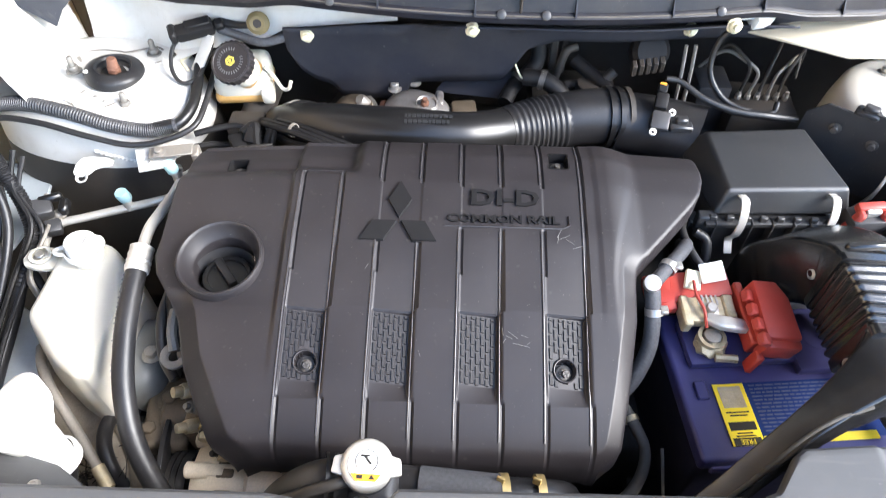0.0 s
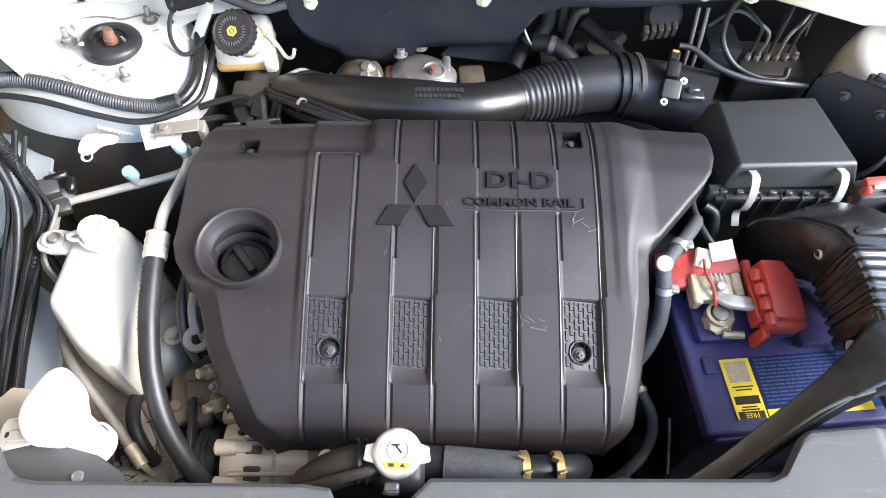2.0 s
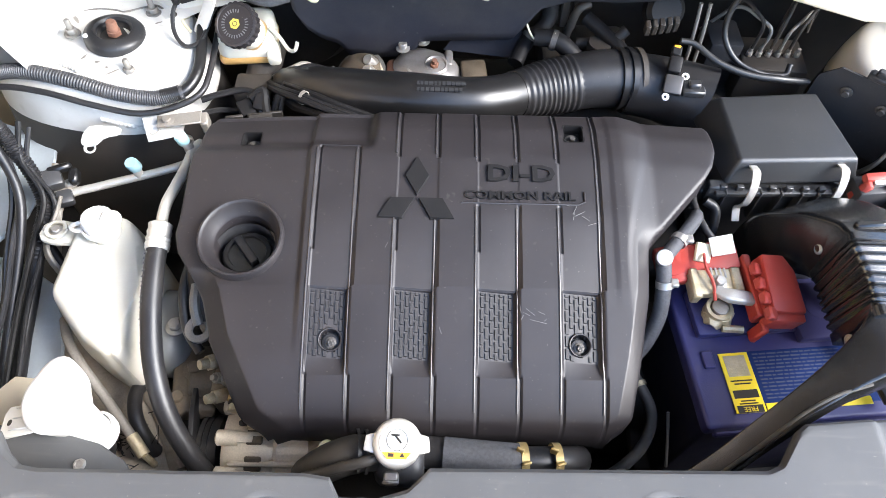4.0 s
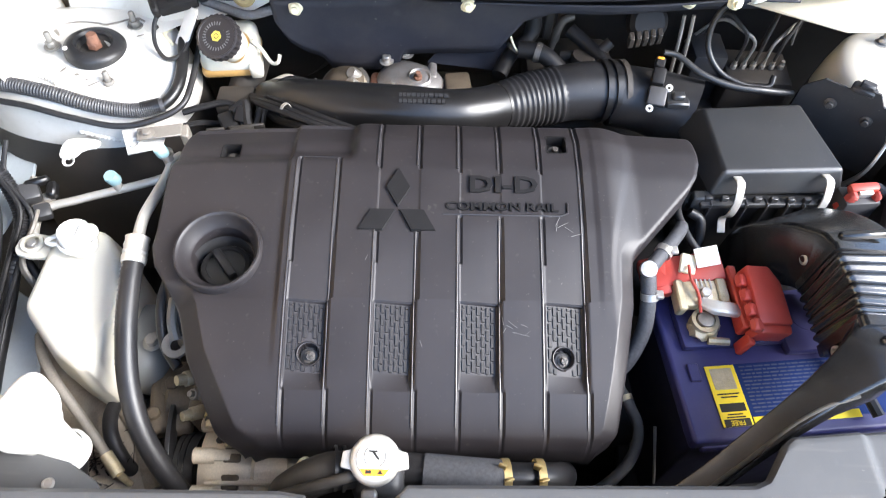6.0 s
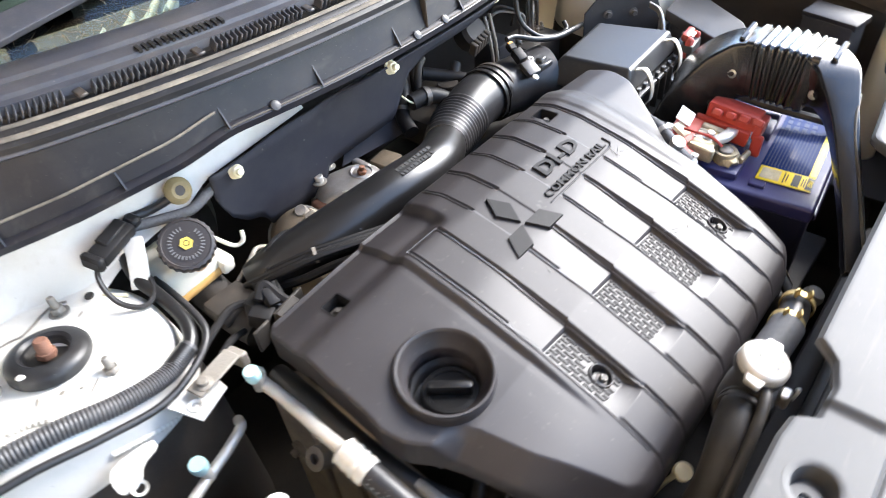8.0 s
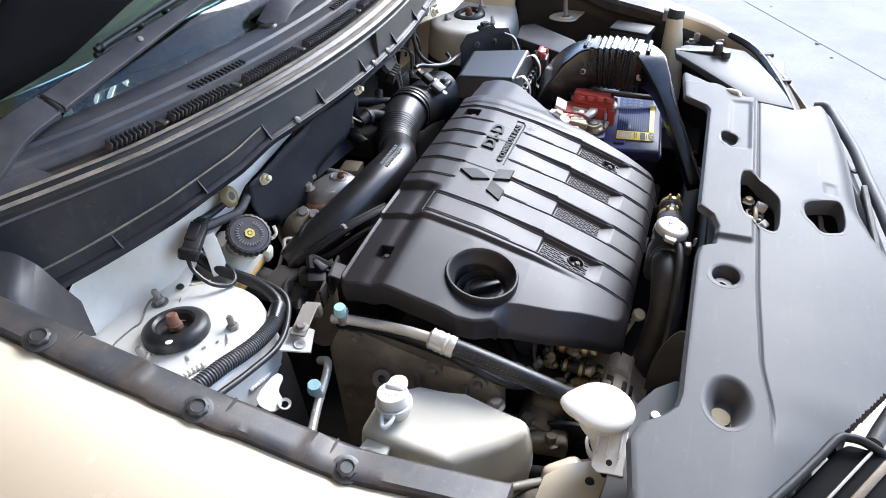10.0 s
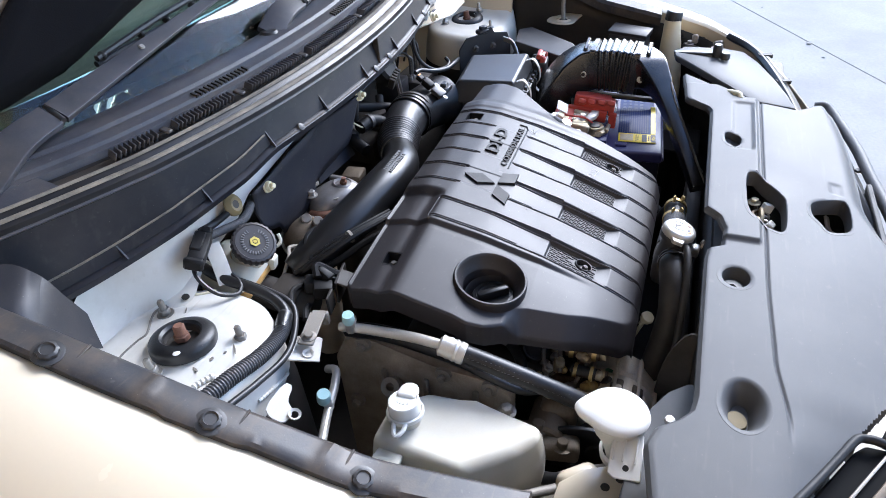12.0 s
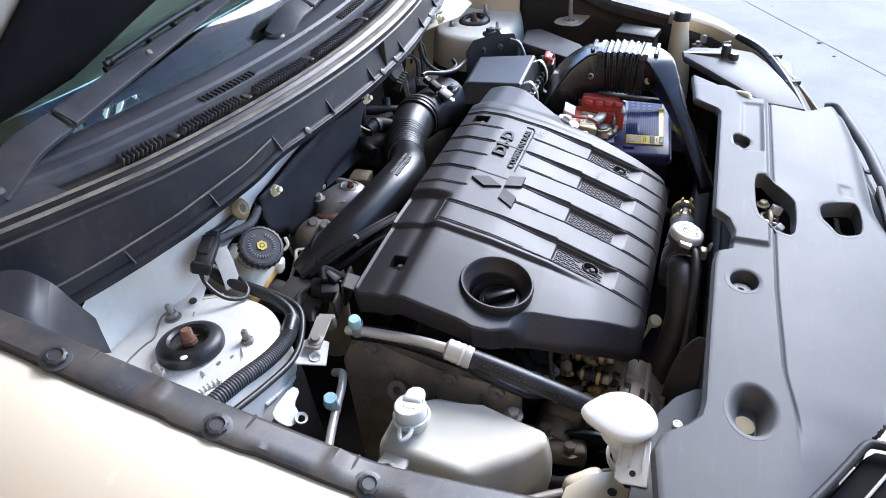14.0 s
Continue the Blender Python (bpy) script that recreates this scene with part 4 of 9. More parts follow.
def build_windscreen():
    bm = bmesh.new()
    loops = []
    for i in range(41):
        x = -0.70 + 1.40 * i / 40
        line = []
        for j in range(9):
            s = j / 8
            line.append(bm.verts.new((x * (1 - 0.14 * s), glass_base(x) + s * 0.80, 1.181 + s * 0.80 * GLASS_RISE + 0.03 * math.sin(math.pi * s))))
        loops.append(line)
    for a, b in zip(loops, loops[1:]):
        for k in range(8):
            bm.faces.new((a[k], a[k + 1], b[k + 1], b[k]))
    ob = solo("windscreen", bm, M_GLASS, "green tinted sloping windscreen glass with reflections", "windscreen", kind="structure")
    so = ob.modifiers.new("thickness", "SOLIDIFY")
    so.thickness = 0.005
    ob.visible_shadow = False
    # black ceramic band and the dots that fade it out, under the glass
    band = bmesh.new()
    loops = []
    for i in range(61):
        x = -0.69 + 1.38 * i / 60
        loops.append([band.verts.new((x, glass_base(x) + d + 0.01, 1.179 + d * GLASS_RISE - 0.007)) for d in (-0.01, 0.03, 0.055)])
    for a, b in zip(loops, loops[1:]):
        for k in range(2):
            band.faces.new((a[k], a[k + 1], b[k + 1], b[k]))
    for i in range(150):
        for j in range(4):
            x = -0.66 + 0.0088 * (i + 0.5 * (j % 2))
            d = 0.060 + 0.0075 * j
            s = 0.0028 - 0.0005 * j
            c = Vector((x, glass_base(x) + d + 0.01, 1.179 + d * GLASS_RISE - 0.006))
            u, v = Vector((s, 0, 0)), Vector((0, s * 0.87, s * 0.49))
            band.faces.new([band.verts.new(c + u * math.cos(k * math.pi / 3) + v * math.sin(k * math.pi / 3)) for k in range(6)])
    solo("glass_border", band, M_FRIT, "black ceramic border band of the windscreen", "glass border", kind="structure")


build_windscreen()
solo("dashboard", merge(box((0, 1.42, 1.235), (1.34, 0.86, 0.05), 0.02, 3, (3, 0, 0)), box((0, 1.0, 1.13), (1.34, 0.04, 0.14), 0.01), box((-0.36, 1.58, 1.31), (0.36, 0.20, 0.10), 0.04, 4)), M_DASH,
     "dark grey dashboard top behind the windscreen", "dashboard")
solo("cabin", merge(box((0, 2.5, 0.95), (1.44, 1.9, 0.5), 0.05), box((0, 2.9, 1.32), (1.44, 0.3, 0.7), 0.05), box((-0.72, 2.3, 1.0), (0.04, 2.3, 0.7), 0.01), box((0.72, 2.3, 1.0), (0.04, 2.3, 0.7), 0.01)), M_DASH,
     "dark cabin interior behind the windscreen", "cabin")
for sx in (-1, 1):
    part("pillar", sweep([(sx * 0.735, 1.06, 1.18), (sx * 0.69, 1.42, 1.42), (sx * 0.62, 1.85, 1.67)], 0.04, 10, section=rounded(1.0, 0.7, 0.3)), M_CREAM, car, "cream painted windscreen pillar")
part("roof", box((0, 2.55, 1.70), (1.26, 1.5, 0.05), 0.02, 3), M_CREAM, car, "cream painted roof")
for sx in (-1, 1):
    part("flank", box((sx * 0.80, 2.3, 0.78), (0.12, 2.1, 0.85), 0.05, 3), M_CREAM, car, "cream painted door flank")


def on_glass(x, d, lift=0.0):
    return (x * (1 - 0.14 * d / 0.8), glass_base(x) + d, 1.183 + d * GLASS_RISE + 0.03 * math.sin(math.pi * d / 0.8) + lift)


def wiper(p, k, c, e, e0, e1):
    p, k, c, e, e0, e1 = (Vector(q) for q in (p, k, c, e, e0, e1))
    ob = thing("wiper", "black windscreen wiper with a flat grey arm resting on the glass", "wiper", p, group="wipers")
    part("pivot", lathe([(0.015, -0.03), (0.015, 0.002), (0.011, 0.006), (0, 0.007)], Matrix.Translation(p), 20), M_BLACK, ob)
    part("arm_head", sweep([p, p.lerp(k, 0.5) + Vector((0, 0.0, 0.008)), k], [0.019, 0.0185, 0.0165], section=rounded(1, 0.26, 0.10), up=(0, -0.55, 1), sub=8), M_COWLDUST, ob, "dark grey wiper arm head")
    part("hinge_pin", sweep([k.lerp(c, 0.035) + Vector((-0.004, -0.015, -0.004)), k.lerp(c, 0.035) + Vector((0.004, 0.015, 0.006))], 0.0035, 10, smooth=False), M_BLACK, ob)
    part("arm", sweep([k.lerp(c, 0.05), c, e], [0.0155, 0.0115, 0.0065], section=rounded(1, 0.30, 0.10), up=(0, -0.55, 1), sub=8), M_COWLDUST, ob, "dark grey wiper arm")
    part("arm_rivet", lathe([(0.004, 0), (0.003, 0.002), (0, 0.002)], facing(c + Vector((0, -0.002, 0.0045)), (0, -0.5, 0.85)), 12), M_STEEL, ob)
    part("blade_frame", sweep([e0, e0.lerp(e1, 0.3) + Vector((0, 0, 0.008)), e0.lerp(e1, 0.7) + Vector((0, 0, 0.008)), e1], 0.0042, 8), M_RUBBER, ob)
    part("blade", sweep([e0 + Vector((0, 0.004, -0.008)), e1 + Vector((0, 0.004, -0.008))], 0.0042, 8, smooth=False), M_RUBBER, ob)
    for s in (0.02, 0.17, 0.28, 0.40, 0.62, 0.92):
        q = e0.lerp(e1, s)
        part("blade_clip", box(tuple(q), (0.007, 0.011, 0.010), 0.002, 1, (25, 0, 8)), M_RUBBER, ob)


wiper((-0.560, 0.900, 1.190), (-0.458, 0.892, 1.222), (-0.300, 0.891, 1.238), (-0.110, 0.902, 1.250), (-0.345, 0.921, 1.242), (0.12, 0.905, 1.258))
wiper((-0.114, 0.826, 1.196), (-0.020, 0.828, 1.216), (0.120, 0.842, 1.224), (0.31, 0.872, 1.235), (0.09, 0.884, 1.236), (0.57, 0.962, 1.240))

# dry leaf litter caught along the foot of the glass
random.seed(4)
bm = bmesh.new()
for i in range(1300):
    x = random.uniform(-0.6, 0.5)
    d = abs(random.gauss(0, 0.02)) + 0.004
    c = Vector(on_glass(x, d, 0.004 + random.random() * 0.004))
    a = random.uniform(0, 6.28)
    l, w = random.uniform(0.002, 0.010), random.uniform(0.0002, 0.0006)
    u, v = Vector((math.cos(a), math.sin(a), random.uniform(-0.2, 0.6))) * l, Vector((-math.sin(a), math.cos(a), 0)) * w
    bm.faces.new([bm.verts.new(c + q) for q in (-u, v, u, -v)])
solo("leaf_litter", bm, M_LEAF, "dry plant bits caught along the windscreen foot", "litter", kind="stuff")

# the open bonnet, hinged at the cowl, and its stay
bonnet = thing("bonnet", "raised bonnet with black insulation on its underside", "bonnet", (0, 0.93, 1.22))


def bonnet_point(x, s, lift):
    a = radians(BONNET_ANGLE)
    crown = 0.03 * (1 - (x / 0.7) ** 2)
    return Vector((x, 0.93 - s * math.cos(a) + (lift + crown) * math.sin(a), 1.22 + s * math.sin(a) + (lift + crown) * math.cos(a)))


BONNET_ANGLE = 58.0
for nm, lift, inset, material, lb in (("skin", 0.03, 0.0, M_CREAM, "cream painted outer skin"), ("insulation", 0.008, 0.012, M_INSUL, "black insulation pad"), ("inner_frame", 0.02, 0.015, M_WHITE, "white painted inner frame")):
    bm = bmesh.new()
    loops = []
    for i in range(25):
        x = (-0.70 + inset) + (1.40 - 2 * inset) * i / 24
        end = 1.02 - 0.22 * abs(x / 0.7) ** 3 - inset
        start = inset + max(-0.012, 0.084 - 0.475 * x * x)
        steps = [start + (end - start) * j / 10 for j in range(11)]
        if nm == "insulation":
            # the pad narrows where the hinge corners leave the painted frame bare
            steps = [start, start + 0.04, start + 0.08, start + 0.12] + [start + 0.16 + (end - start - 0.16) * j / 6 for j in range(7)]
        narrow = [1.0 if nm != "insulation" else (0.56 - 0.74 * min(max(q, 0.0), 0.18)) / 0.688 for q in steps]
        loops.append([bm.verts.new(bonnet_point(x * w, q, lift)) for q, w in zip(steps, narrow)])
    for a, b in zip(loops, loops[1:]):
        for k in range(10):
            bm.faces.new((a[k], a[k + 1], b[k + 1], b[k]))
    ob = part(nm, bm, material, bonnet, lb)
    so = ob.modifiers.new("thickness", "SOLIDIFY")
    so.thickness = 0.006
for sx in (-1, 1):
    part("hinge", sweep([(sx * 0.70, 0.96, 1.17), (sx * 0.69, 0.95, 1.22), bonnet_point(sx * 0.67, 0.12, 0.012)], 0.012, 8, section=rounded(1, 0.4, 0.3)), M_WHITE, bonnet)
solo("bonnet_stay", sweep([(0.620, 0.520, 0.985), (0.620, 0.521, 1.06), (0.60, 0.50, 1.3), bonnet_point(0.56, 0.62, 0.004)], 0.005, 10), M_GREYMETAL, "thin grey metal rod propping the bonnet", "bonnet stay")


# ---- front panel over the radiator ----
PANEL_REAR = ((-0.60, 0.20), (-0.53, 0.212), (-0.507, 0.204), (-0.492, 0.185), (-0.478, 0.174), (-0.46, 0.171), (-0.23, 0.171), (-0.207, 0.168), (-0.198, 0.152), (-0.165, 0.150), (-0.138, 0.158), (-0.120, 0.176), (0.176, 0.179), (0.190, 0.185), (0.212, 0.215), (0.222, 0.222), (0.33, 0.232), (0.36, 0.222), (0.60, 0.20))


def panel_front(x):
    if x > 0:
        return -0.042 + 0.09 * abs(x / 0.45) ** 4
    return -0.042 - 0.053 * smooth_step(0.0, -0.2, x) + 0.06 * abs(x / 0.45) ** 4


def panel_rear(x):
    return lerp_list(PANEL_REAR, x)


def ellipse(cx, cy, rx, ry, n=36):
    return [(cx + rx * math.cos(2 * math.pi * k / n), cy + ry * math.sin(2 * math.pi * k / n)) for k in range(n)]


LATCH_HOLE = [(-0.015, 0.124), (-0.011, 0.108), (-0.030, 0.088), (-0.051, 0.073), (-0.064, 0.068), (-0.134, 0.071), (-0.145, 0.080), (-0.137, 0.097), (-0.121, 0.122)]
CATCH_HOLE = [(-0.049, 0.037), (-0.030, 0.005), (-0.024, -0.016), (-0.098, -0.016), (-0.114, 0.010), (-0.113, 0.020), (-0.098, 0.026), (-0.083, 0.037)]
KEY_HOLE = [(0.104, 0.156), (0.103, 0.136), (0.090, 0.128), (0.070, 0.131), (0.058, 0.142), (0.070, 0.154)]
ROUND_HOLE = ellipse(-0.259, 0.134, 0.0190, 0.0165)
CONE_HOLE = ellipse(-0.457, 0.125, 0.0310, 0.0205)


LATCH_HOLE, CATCH_HOLE, KEY_HOLE = softened(LATCH_HOLE), softened(CATCH_HOLE), softened(KEY_HOLE)
PANEL_HOLES = (LATCH_HOLE, CATCH_HOLE, KEY_HOLE, ROUND_HOLE, CONE_HOLE)


def grown(pts, d):
    """A polygon with every corner pushed out from its middle by d."""
    cx, cy = sum(p[0] for p in pts) / len(pts), sum(p[1] for p in pts) / len(pts)
    out = []
    for x, y in pts:
        l = math.hypot(x - cx, y - cy)
        out.append((cx + (x - cx) * (l + d) / l, cy + (y - cy) * (l + d) / l))
    return out


def within(pts, x, y):
    hit = False
    for (x0, y0), (x1, y1) in zip(pts, pts[1:] + pts[:1]):
        if (y0 > y) != (y1 > y) and x < x0 + (x1 - x0) * (y - y0) / (y1 - y0):
            hit = not hit
    return hit


def panel_crease(x):
    return 0.099 - 0.011 * smooth_step(-0.38, -0.47, x) - 0.004 * smooth_step(-0.25, -0.40, x)


def panel_z(x, y):
    z = 1.003
    crease = panel_crease(x)
    fade = smooth_step(-0.50, -0.44, x)
    z -= 0.22 * max(0.0, crease - y) ** 1.25 * (1 + 2.0 * abs(x) ** 2)
    z -= 0.0035 * smooth_step(crease + 0.0025, crease - 0.0025, y) * fade
    z -= 0.0022 * smooth_step(0.0035, 0.0, abs(y - crease + 0.001)) * fade
    z -= 0.05 * smooth_step(0.40, 0.66, abs(x)) * smooth_step(0.12, 0.0, y)
    z += 0.005 * smooth_step(-0.186, -0.178, x) * smooth_step(0.290, 0.283, x) * smooth_step(crease + 0.004, crease + 0.009, y)
    z -= 0.003 * smooth_step(0.050, 0.060, x) * smooth_step(0.225, 0.215, x) * smooth_step(crease + 0.010, crease + 0.016, y) * smooth_step(0.146, 0.138, y)
    z -= 0.002 * smooth_step(0.012, 0.004, abs(y + 0.002)) * smooth_step(-0.016, -0.010, x) * smooth_step(0.02, 0.012, x)
    edge = panel_rear(x) - y
    z -= 0.005 * smooth_step(0.006, 0.0, edge) ** 2
    z -= 0.015 * smooth_step(0.03, 0.0, y - panel_front(x)) ** 2
    return z


def panel_keep(x, y):
    if any(within(h, x, y) for h in GROWN_HOLES):
        return False
    if x > 0.240 + 0.05 * smooth_step(0.045, -0.015, y) and y < 0.154 + 1.145 * (x - 0.267):
        return False
    return x > -0.453 - 1.57 * (y - 0.021)


GROWN_HOLES = [grown(h, 0.0038) for h in PANEL_HOLES]


def build_panel():
    # columns run along y here, so that the back edge is exact
    bm = bmesh.new()
    xs = spread(-0.60, 0.36, 0.0030, (-0.186, -0.182, -0.178, -0.478, -0.49))
    loops = []
    n = 112
    for x in xs:
        a, b, c = panel_front(x), panel_rear(x), panel_crease(x)
        ys = [a + (c - 0.006 - a) * j / 64 for j in range(65)] + [c + d for d in (-0.0045, -0.0035, -0.0025, -0.0017, -0.001, -0.0003, 0.0005, 0.0015, 0.0025, 0.004)]
        ys += [c + 0.006 + (b - c - 0.006) * j / (n - len(ys)) for j in range(n - len(ys) + 1)]
        loops.append([bm.verts.new((x, y, panel_z(x, y))) for y in ys])
    for p, q in zip(loops, loops[1:]):
        for k in range(n):
            vs = (p[k], q[k], q[k + 1], p[k + 1])
            c = sum((v.co for v in vs), Vector()) / 4
            if panel_keep(c.x, c.y):
                bm.faces.new(vs)
    edges = [e for e in bm.edges if len(e.link_faces) == 1]
    got = bmesh.ops.extrude_edge_only(bm, edges=edges)
    for v in got["geom"]:
        if isinstance(v, bmesh.types.BMVert):
            # a thin rolled edge at the back, a deeper skirt elsewhere
            v.co.z -= 0.006 if panel_rear(v.co.x) - v.co.y < 0.004 else 0.022
    bmesh.ops.delete(bm, geom=[v for v in bm.verts if not v.link_faces], context="VERTS")
    return bm


def hole_rim(pts, steps, floor=False):
    """A moulded lip round an opening: steps of (outwards, below the surface)."""
    bm = bmesh.new()
    rings = []
    for d, h in steps:
        rings.append([bm.verts.new((x, y, panel_z(x, y) - h)) for x, y in grown(pts, d)])
    for a, b in zip(rings, rings[1:]):
        for k in range(len(pts)):
            bm.faces.new((a[k], a[(k + 1) % len(pts)], b[(k + 1) % len(pts)], b[k]))
    if floor:
        bm.faces.new(rings[-1])
    return bm


panel = thing("radiator_cover_panel", "grey-black moulded plastic panel over the radiator, with openings", "panel", (0, 0.1, 0.95))
part("moulding", build_panel(), M_PANEL, panel, angle=30)
LIP = [(0.0064, 0.0015), (0.0058, -0.00025), (0.0010, -0.00025), (-0.0004, 0.0008)]
for pts in (LATCH_HOLE, CATCH_HOLE):
    part("opening_lip", hole_rim(pts, LIP + [(-0.002, 0.024)]), M_PANEL, panel)
part("opening_lip", hole_rim(KEY_HOLE, LIP + [(-0.001, 0.012), (-0.012, 0.013)], True), M_PANEL, panel)
part("fastener_recess", hole_rim(ROUND_HOLE, LIP + [(-0.003, 0.017), (-0.006, 0.018)], True), M_PANEL, panel)
part("fastener_recess", hole_rim(CONE_HOLE, [(0.0064, 0.0015), (0.0058, -0.00025), (0.0022, 0.0), (-0.0010, 0.0024), (-0.0110, 0.0215), (-0.0125, 0.024)], True), M_PANEL, panel)
part("ear", prism([(-0.390, 0.150), (-0.394, 0.172), (-0.412, 0.192), (-0.440, 0.208), (-0.480, 0.217), (-0.520, 0.222), (-0.575, 0.228), (-0.575, 0.150)], 0.940, 0.947, 0.003, 2), M_PANEL, panel)
part("push_fastener", lathe([(0.0, 0.008), (0.0115, 0.008), (0.013, 0.005), (0.013, 0)], pose(-0.462, 0.129, 0.978, 8, -6, 0) @ Matrix.Scale(0.85, 4), 22), M_GROMMET, panel, "yellowed push fastener")
part("push_fastener", lathe([(0.0, 0.003), (0.004, 0.003), (0.0045, 0.006), (0.012, 0.006), (0.013, 0)], pose(-0.264, 0.136, 0.985), 22), M_BLACK, panel)
part("push_fastener", lathe([(0.0, 0.0025), (0.0030, 0.0025), (0.0034, 0.0032), (0.0050, 0.0030), (0.0060, 0.0)], pose(-0.452, 0.187, 0.947), 16), M_STEEL, panel, "small dull fastener")
part("splash_flap", prism(softened([(0.160, 0.930), (0.174, 0.930), (0.190, 0.897), (0.198, 0.855), (0.200, 0.80), (0.196, 0.74), (0.160, 0.74)], 1), -0.0015, 0.0015, 0, 1, Matrix(((0, 0, 1, -0.295), (1, 0, 0, 0), (0, 1, 0, 0), (0, 0, 0, 1)))), M_DUSTY, panel, "dusty brown-grey rubber flap")
RIM = [(-0.447, -0.045), (-0.447, -0.006), (-0.448, 0.012), (-0.454, 0.022), (-0.480, 0.0385), (-0.518, 0.0625), (-0.556, 0.087), (-0.60, 0.115)]
part("lamp_edge_rubber", sweep([(x, y, panel_z(x, y) - 0.001) for x, y in RIM], 0.0045, 10, 5), M_COVER_DARK, panel, "black rubber edge round the headlamp")
part("front_seal", moved(sweep([(-0.42, -0.035, 0.925), (-0.30, -0.085, 0.930), (-0.12, -0.100, 0.932), (0.0, -0.092, 0.932), (0.106, -0.080, 0.931), (0.192, -0.072, 0.930), (0.288, -0.055, 0.929), (0.328, -0.046, 0.930), (0.345, -0.036, 0.932), (0.349, -0.020, 0.928)], 0.0088, 10), Matrix.Translation((0, 0.012, 0.025))), M_PANEL, panel, "grey rubber edge seal")
part("seal_channel", moved(sweep([(-0.12, -0.084, 0.930), (0.0, -0.074, 0.930), (0.106, -0.062, 0.930), (0.192, -0.053, 0.929), (0.288, -0.038, 0.928), (0.330, -0.030, 0.928)], 0.014, 8, section=rounded(1, 0.3, 0.1)), Matrix.Translation((0, 0.012, 0.016))), M_PANEL, panel, "recessed edge channel")
for x in (-0.2, -0.09, 0.02, 0.13, 0.24, 0.33):
    part("seal_clip", lathe([(0, 0.004), (0.005, 0.003), (0.006, 0)], pose(x, -0.056 + 0.30 * max(0, abs(x) - 0.10) ** 2 - 0.02 * (x < -0.1), 0.950), 12), M_PANEL, panel)

side_panel = thing("corner_panel", "grey plastic corner panel beside the headlamp with black fittings", "panel", (0.40, 0.15, 0.98))
part("moulding", moved(prism([(0.292, 0.149), (0.405, 0.252), (0.433, 0.257), (0.470, 0.240), (0.500, 0.165), (0.498, 0.122), (0.450, 0.096), (0.370, 0.071), (0.290, 0.050), (0.243, 0.038), (0.243, 0.104), (0.262, 0.128)], 0.988, 1.001, 0.004, 2), Matrix(((1, 0, 0, 0), (0, 1, 0, 0), (-0.05, 0.10, 1, 0.002), (0, 0, 0, 1)))), M_PANEL, side_panel)
part("edge_rubber", sweep([(0.570, 0.150, 0.992), (0.530, 0.112, 0.988), (0.480, 0.086, 0.985), (0.410, 0.063, 0.980), (0.336, 0.041, 0.972), (0.268, 0.024, 0.962)], 0.013, 10, section=rounded(1, 0.5, 0.3)), M_RUBBER, side_panel, "black rubber edge strip")
for x, y, z in ((0.480, 0.084, 0.990), (0.380, 0.053, 0.981)):
    part("edge_clip", merge(box((x, y, z + 0.004), (0.012, 0.026, 0.003), 0.001, 1, (0, 0, 20)), box((x + 0.006, y - 0.012, z + 0.001), (0.012, 0.004, 0.008), 0.001, 1, (0, 0, 20))), M_DARK, side_panel)
for x, y, h in ((0.438, 0.176, 0.024), (0.428, 0.160, 0.012)):
    part("knob", lathe([(0.009, 0), (0.009, h * 0.7), (0.007, h), (0, h)], pose(x, y, 1.000), 16), M_BLACK, side_panel)
part("clip_strap", box((0.437, 0.210, 1.004), (0.014, 0.095, 0.006), 0.002, 1, (0, 0, 8)), M_BLACK, side_panel)
part("cable_end", sweep([(0.262, 0.152, 1.006), (0.252, 0.142, 1.008), (0.246, 0.134, 1.008), (0.236, 0.130, 1.006)], [0.004, 0.006, 0.006, 0.003], 10), M_NYLON, side_panel, "white plastic cable end")

latch = thing("bonnet_latch", "brass coloured bonnet latch below the panel opening", "latch", (-0.06, 0.095, 0.94))
part("plate", box((-0.064, 0.100, 0.940), (0.07, 0.005, 0.05), 0.002, 1), M_GRIME, latch)
part("hook", sweep([(-0.09, 0.10, 0.93), (-0.08, 0.095, 0.965), (-0.055, 0.095, 0.972), (-0.045, 0.095, 0.955)], 0.0034, 8), M_BRASS, latch)
part("label_tab", box((-0.052, 0.088, 0.974), (0.010, 0.014, 0.012), 0.001, 1, (20, 10, 15)), M_WHITEPL, latch, "white plastic tab")
part("label_tab", box((-0.088, 0.084, 0.968), (0.012, 0.010, 0.010), 0.001, 1, (30, 0, -25)), M_WHITEPL, latch, "white plastic tab")
part("lever", sweep([(-0.115, 0.085, 0.955), (-0.10, 0.10, 0.972), (-0.07, 0.108, 0.970), (-0.05, 0.10, 0.962)], 0.005, 8, section=rounded(1, 0.4, 0.3)), M_GRIME, latch)
part("spring", sweep([(-0.10 + 0.0022 * k, 0.090 + 0.007 * math.sin(k * 1.25), 0.962 + 0.007 * math.cos(k * 1.25)) for k in range(24)], 0.0016, 6, 3), M_STEEL, latch)
for x, y, z in ((-0.095, 0.105, 0.975), (-0.075, 0.115, 0.965), (-0.04, 0.105, 0.972)):
    part("bolt", moved(bolt_bm(0.006, 0.007), pose(x, y, z)), M_BRASS, latch)
part("cable", sweep([(-0.10, 0.11, 0.95), (-0.06, 0.12, 0.965), (-0.02, 0.115, 0.94)], 0.0024, 8), M_GREYMETAL, latch)
catch = thing("safety_catch", "grey metal safety catch lever in the front opening", "catch", (-0.05, -0.005, 0.93))
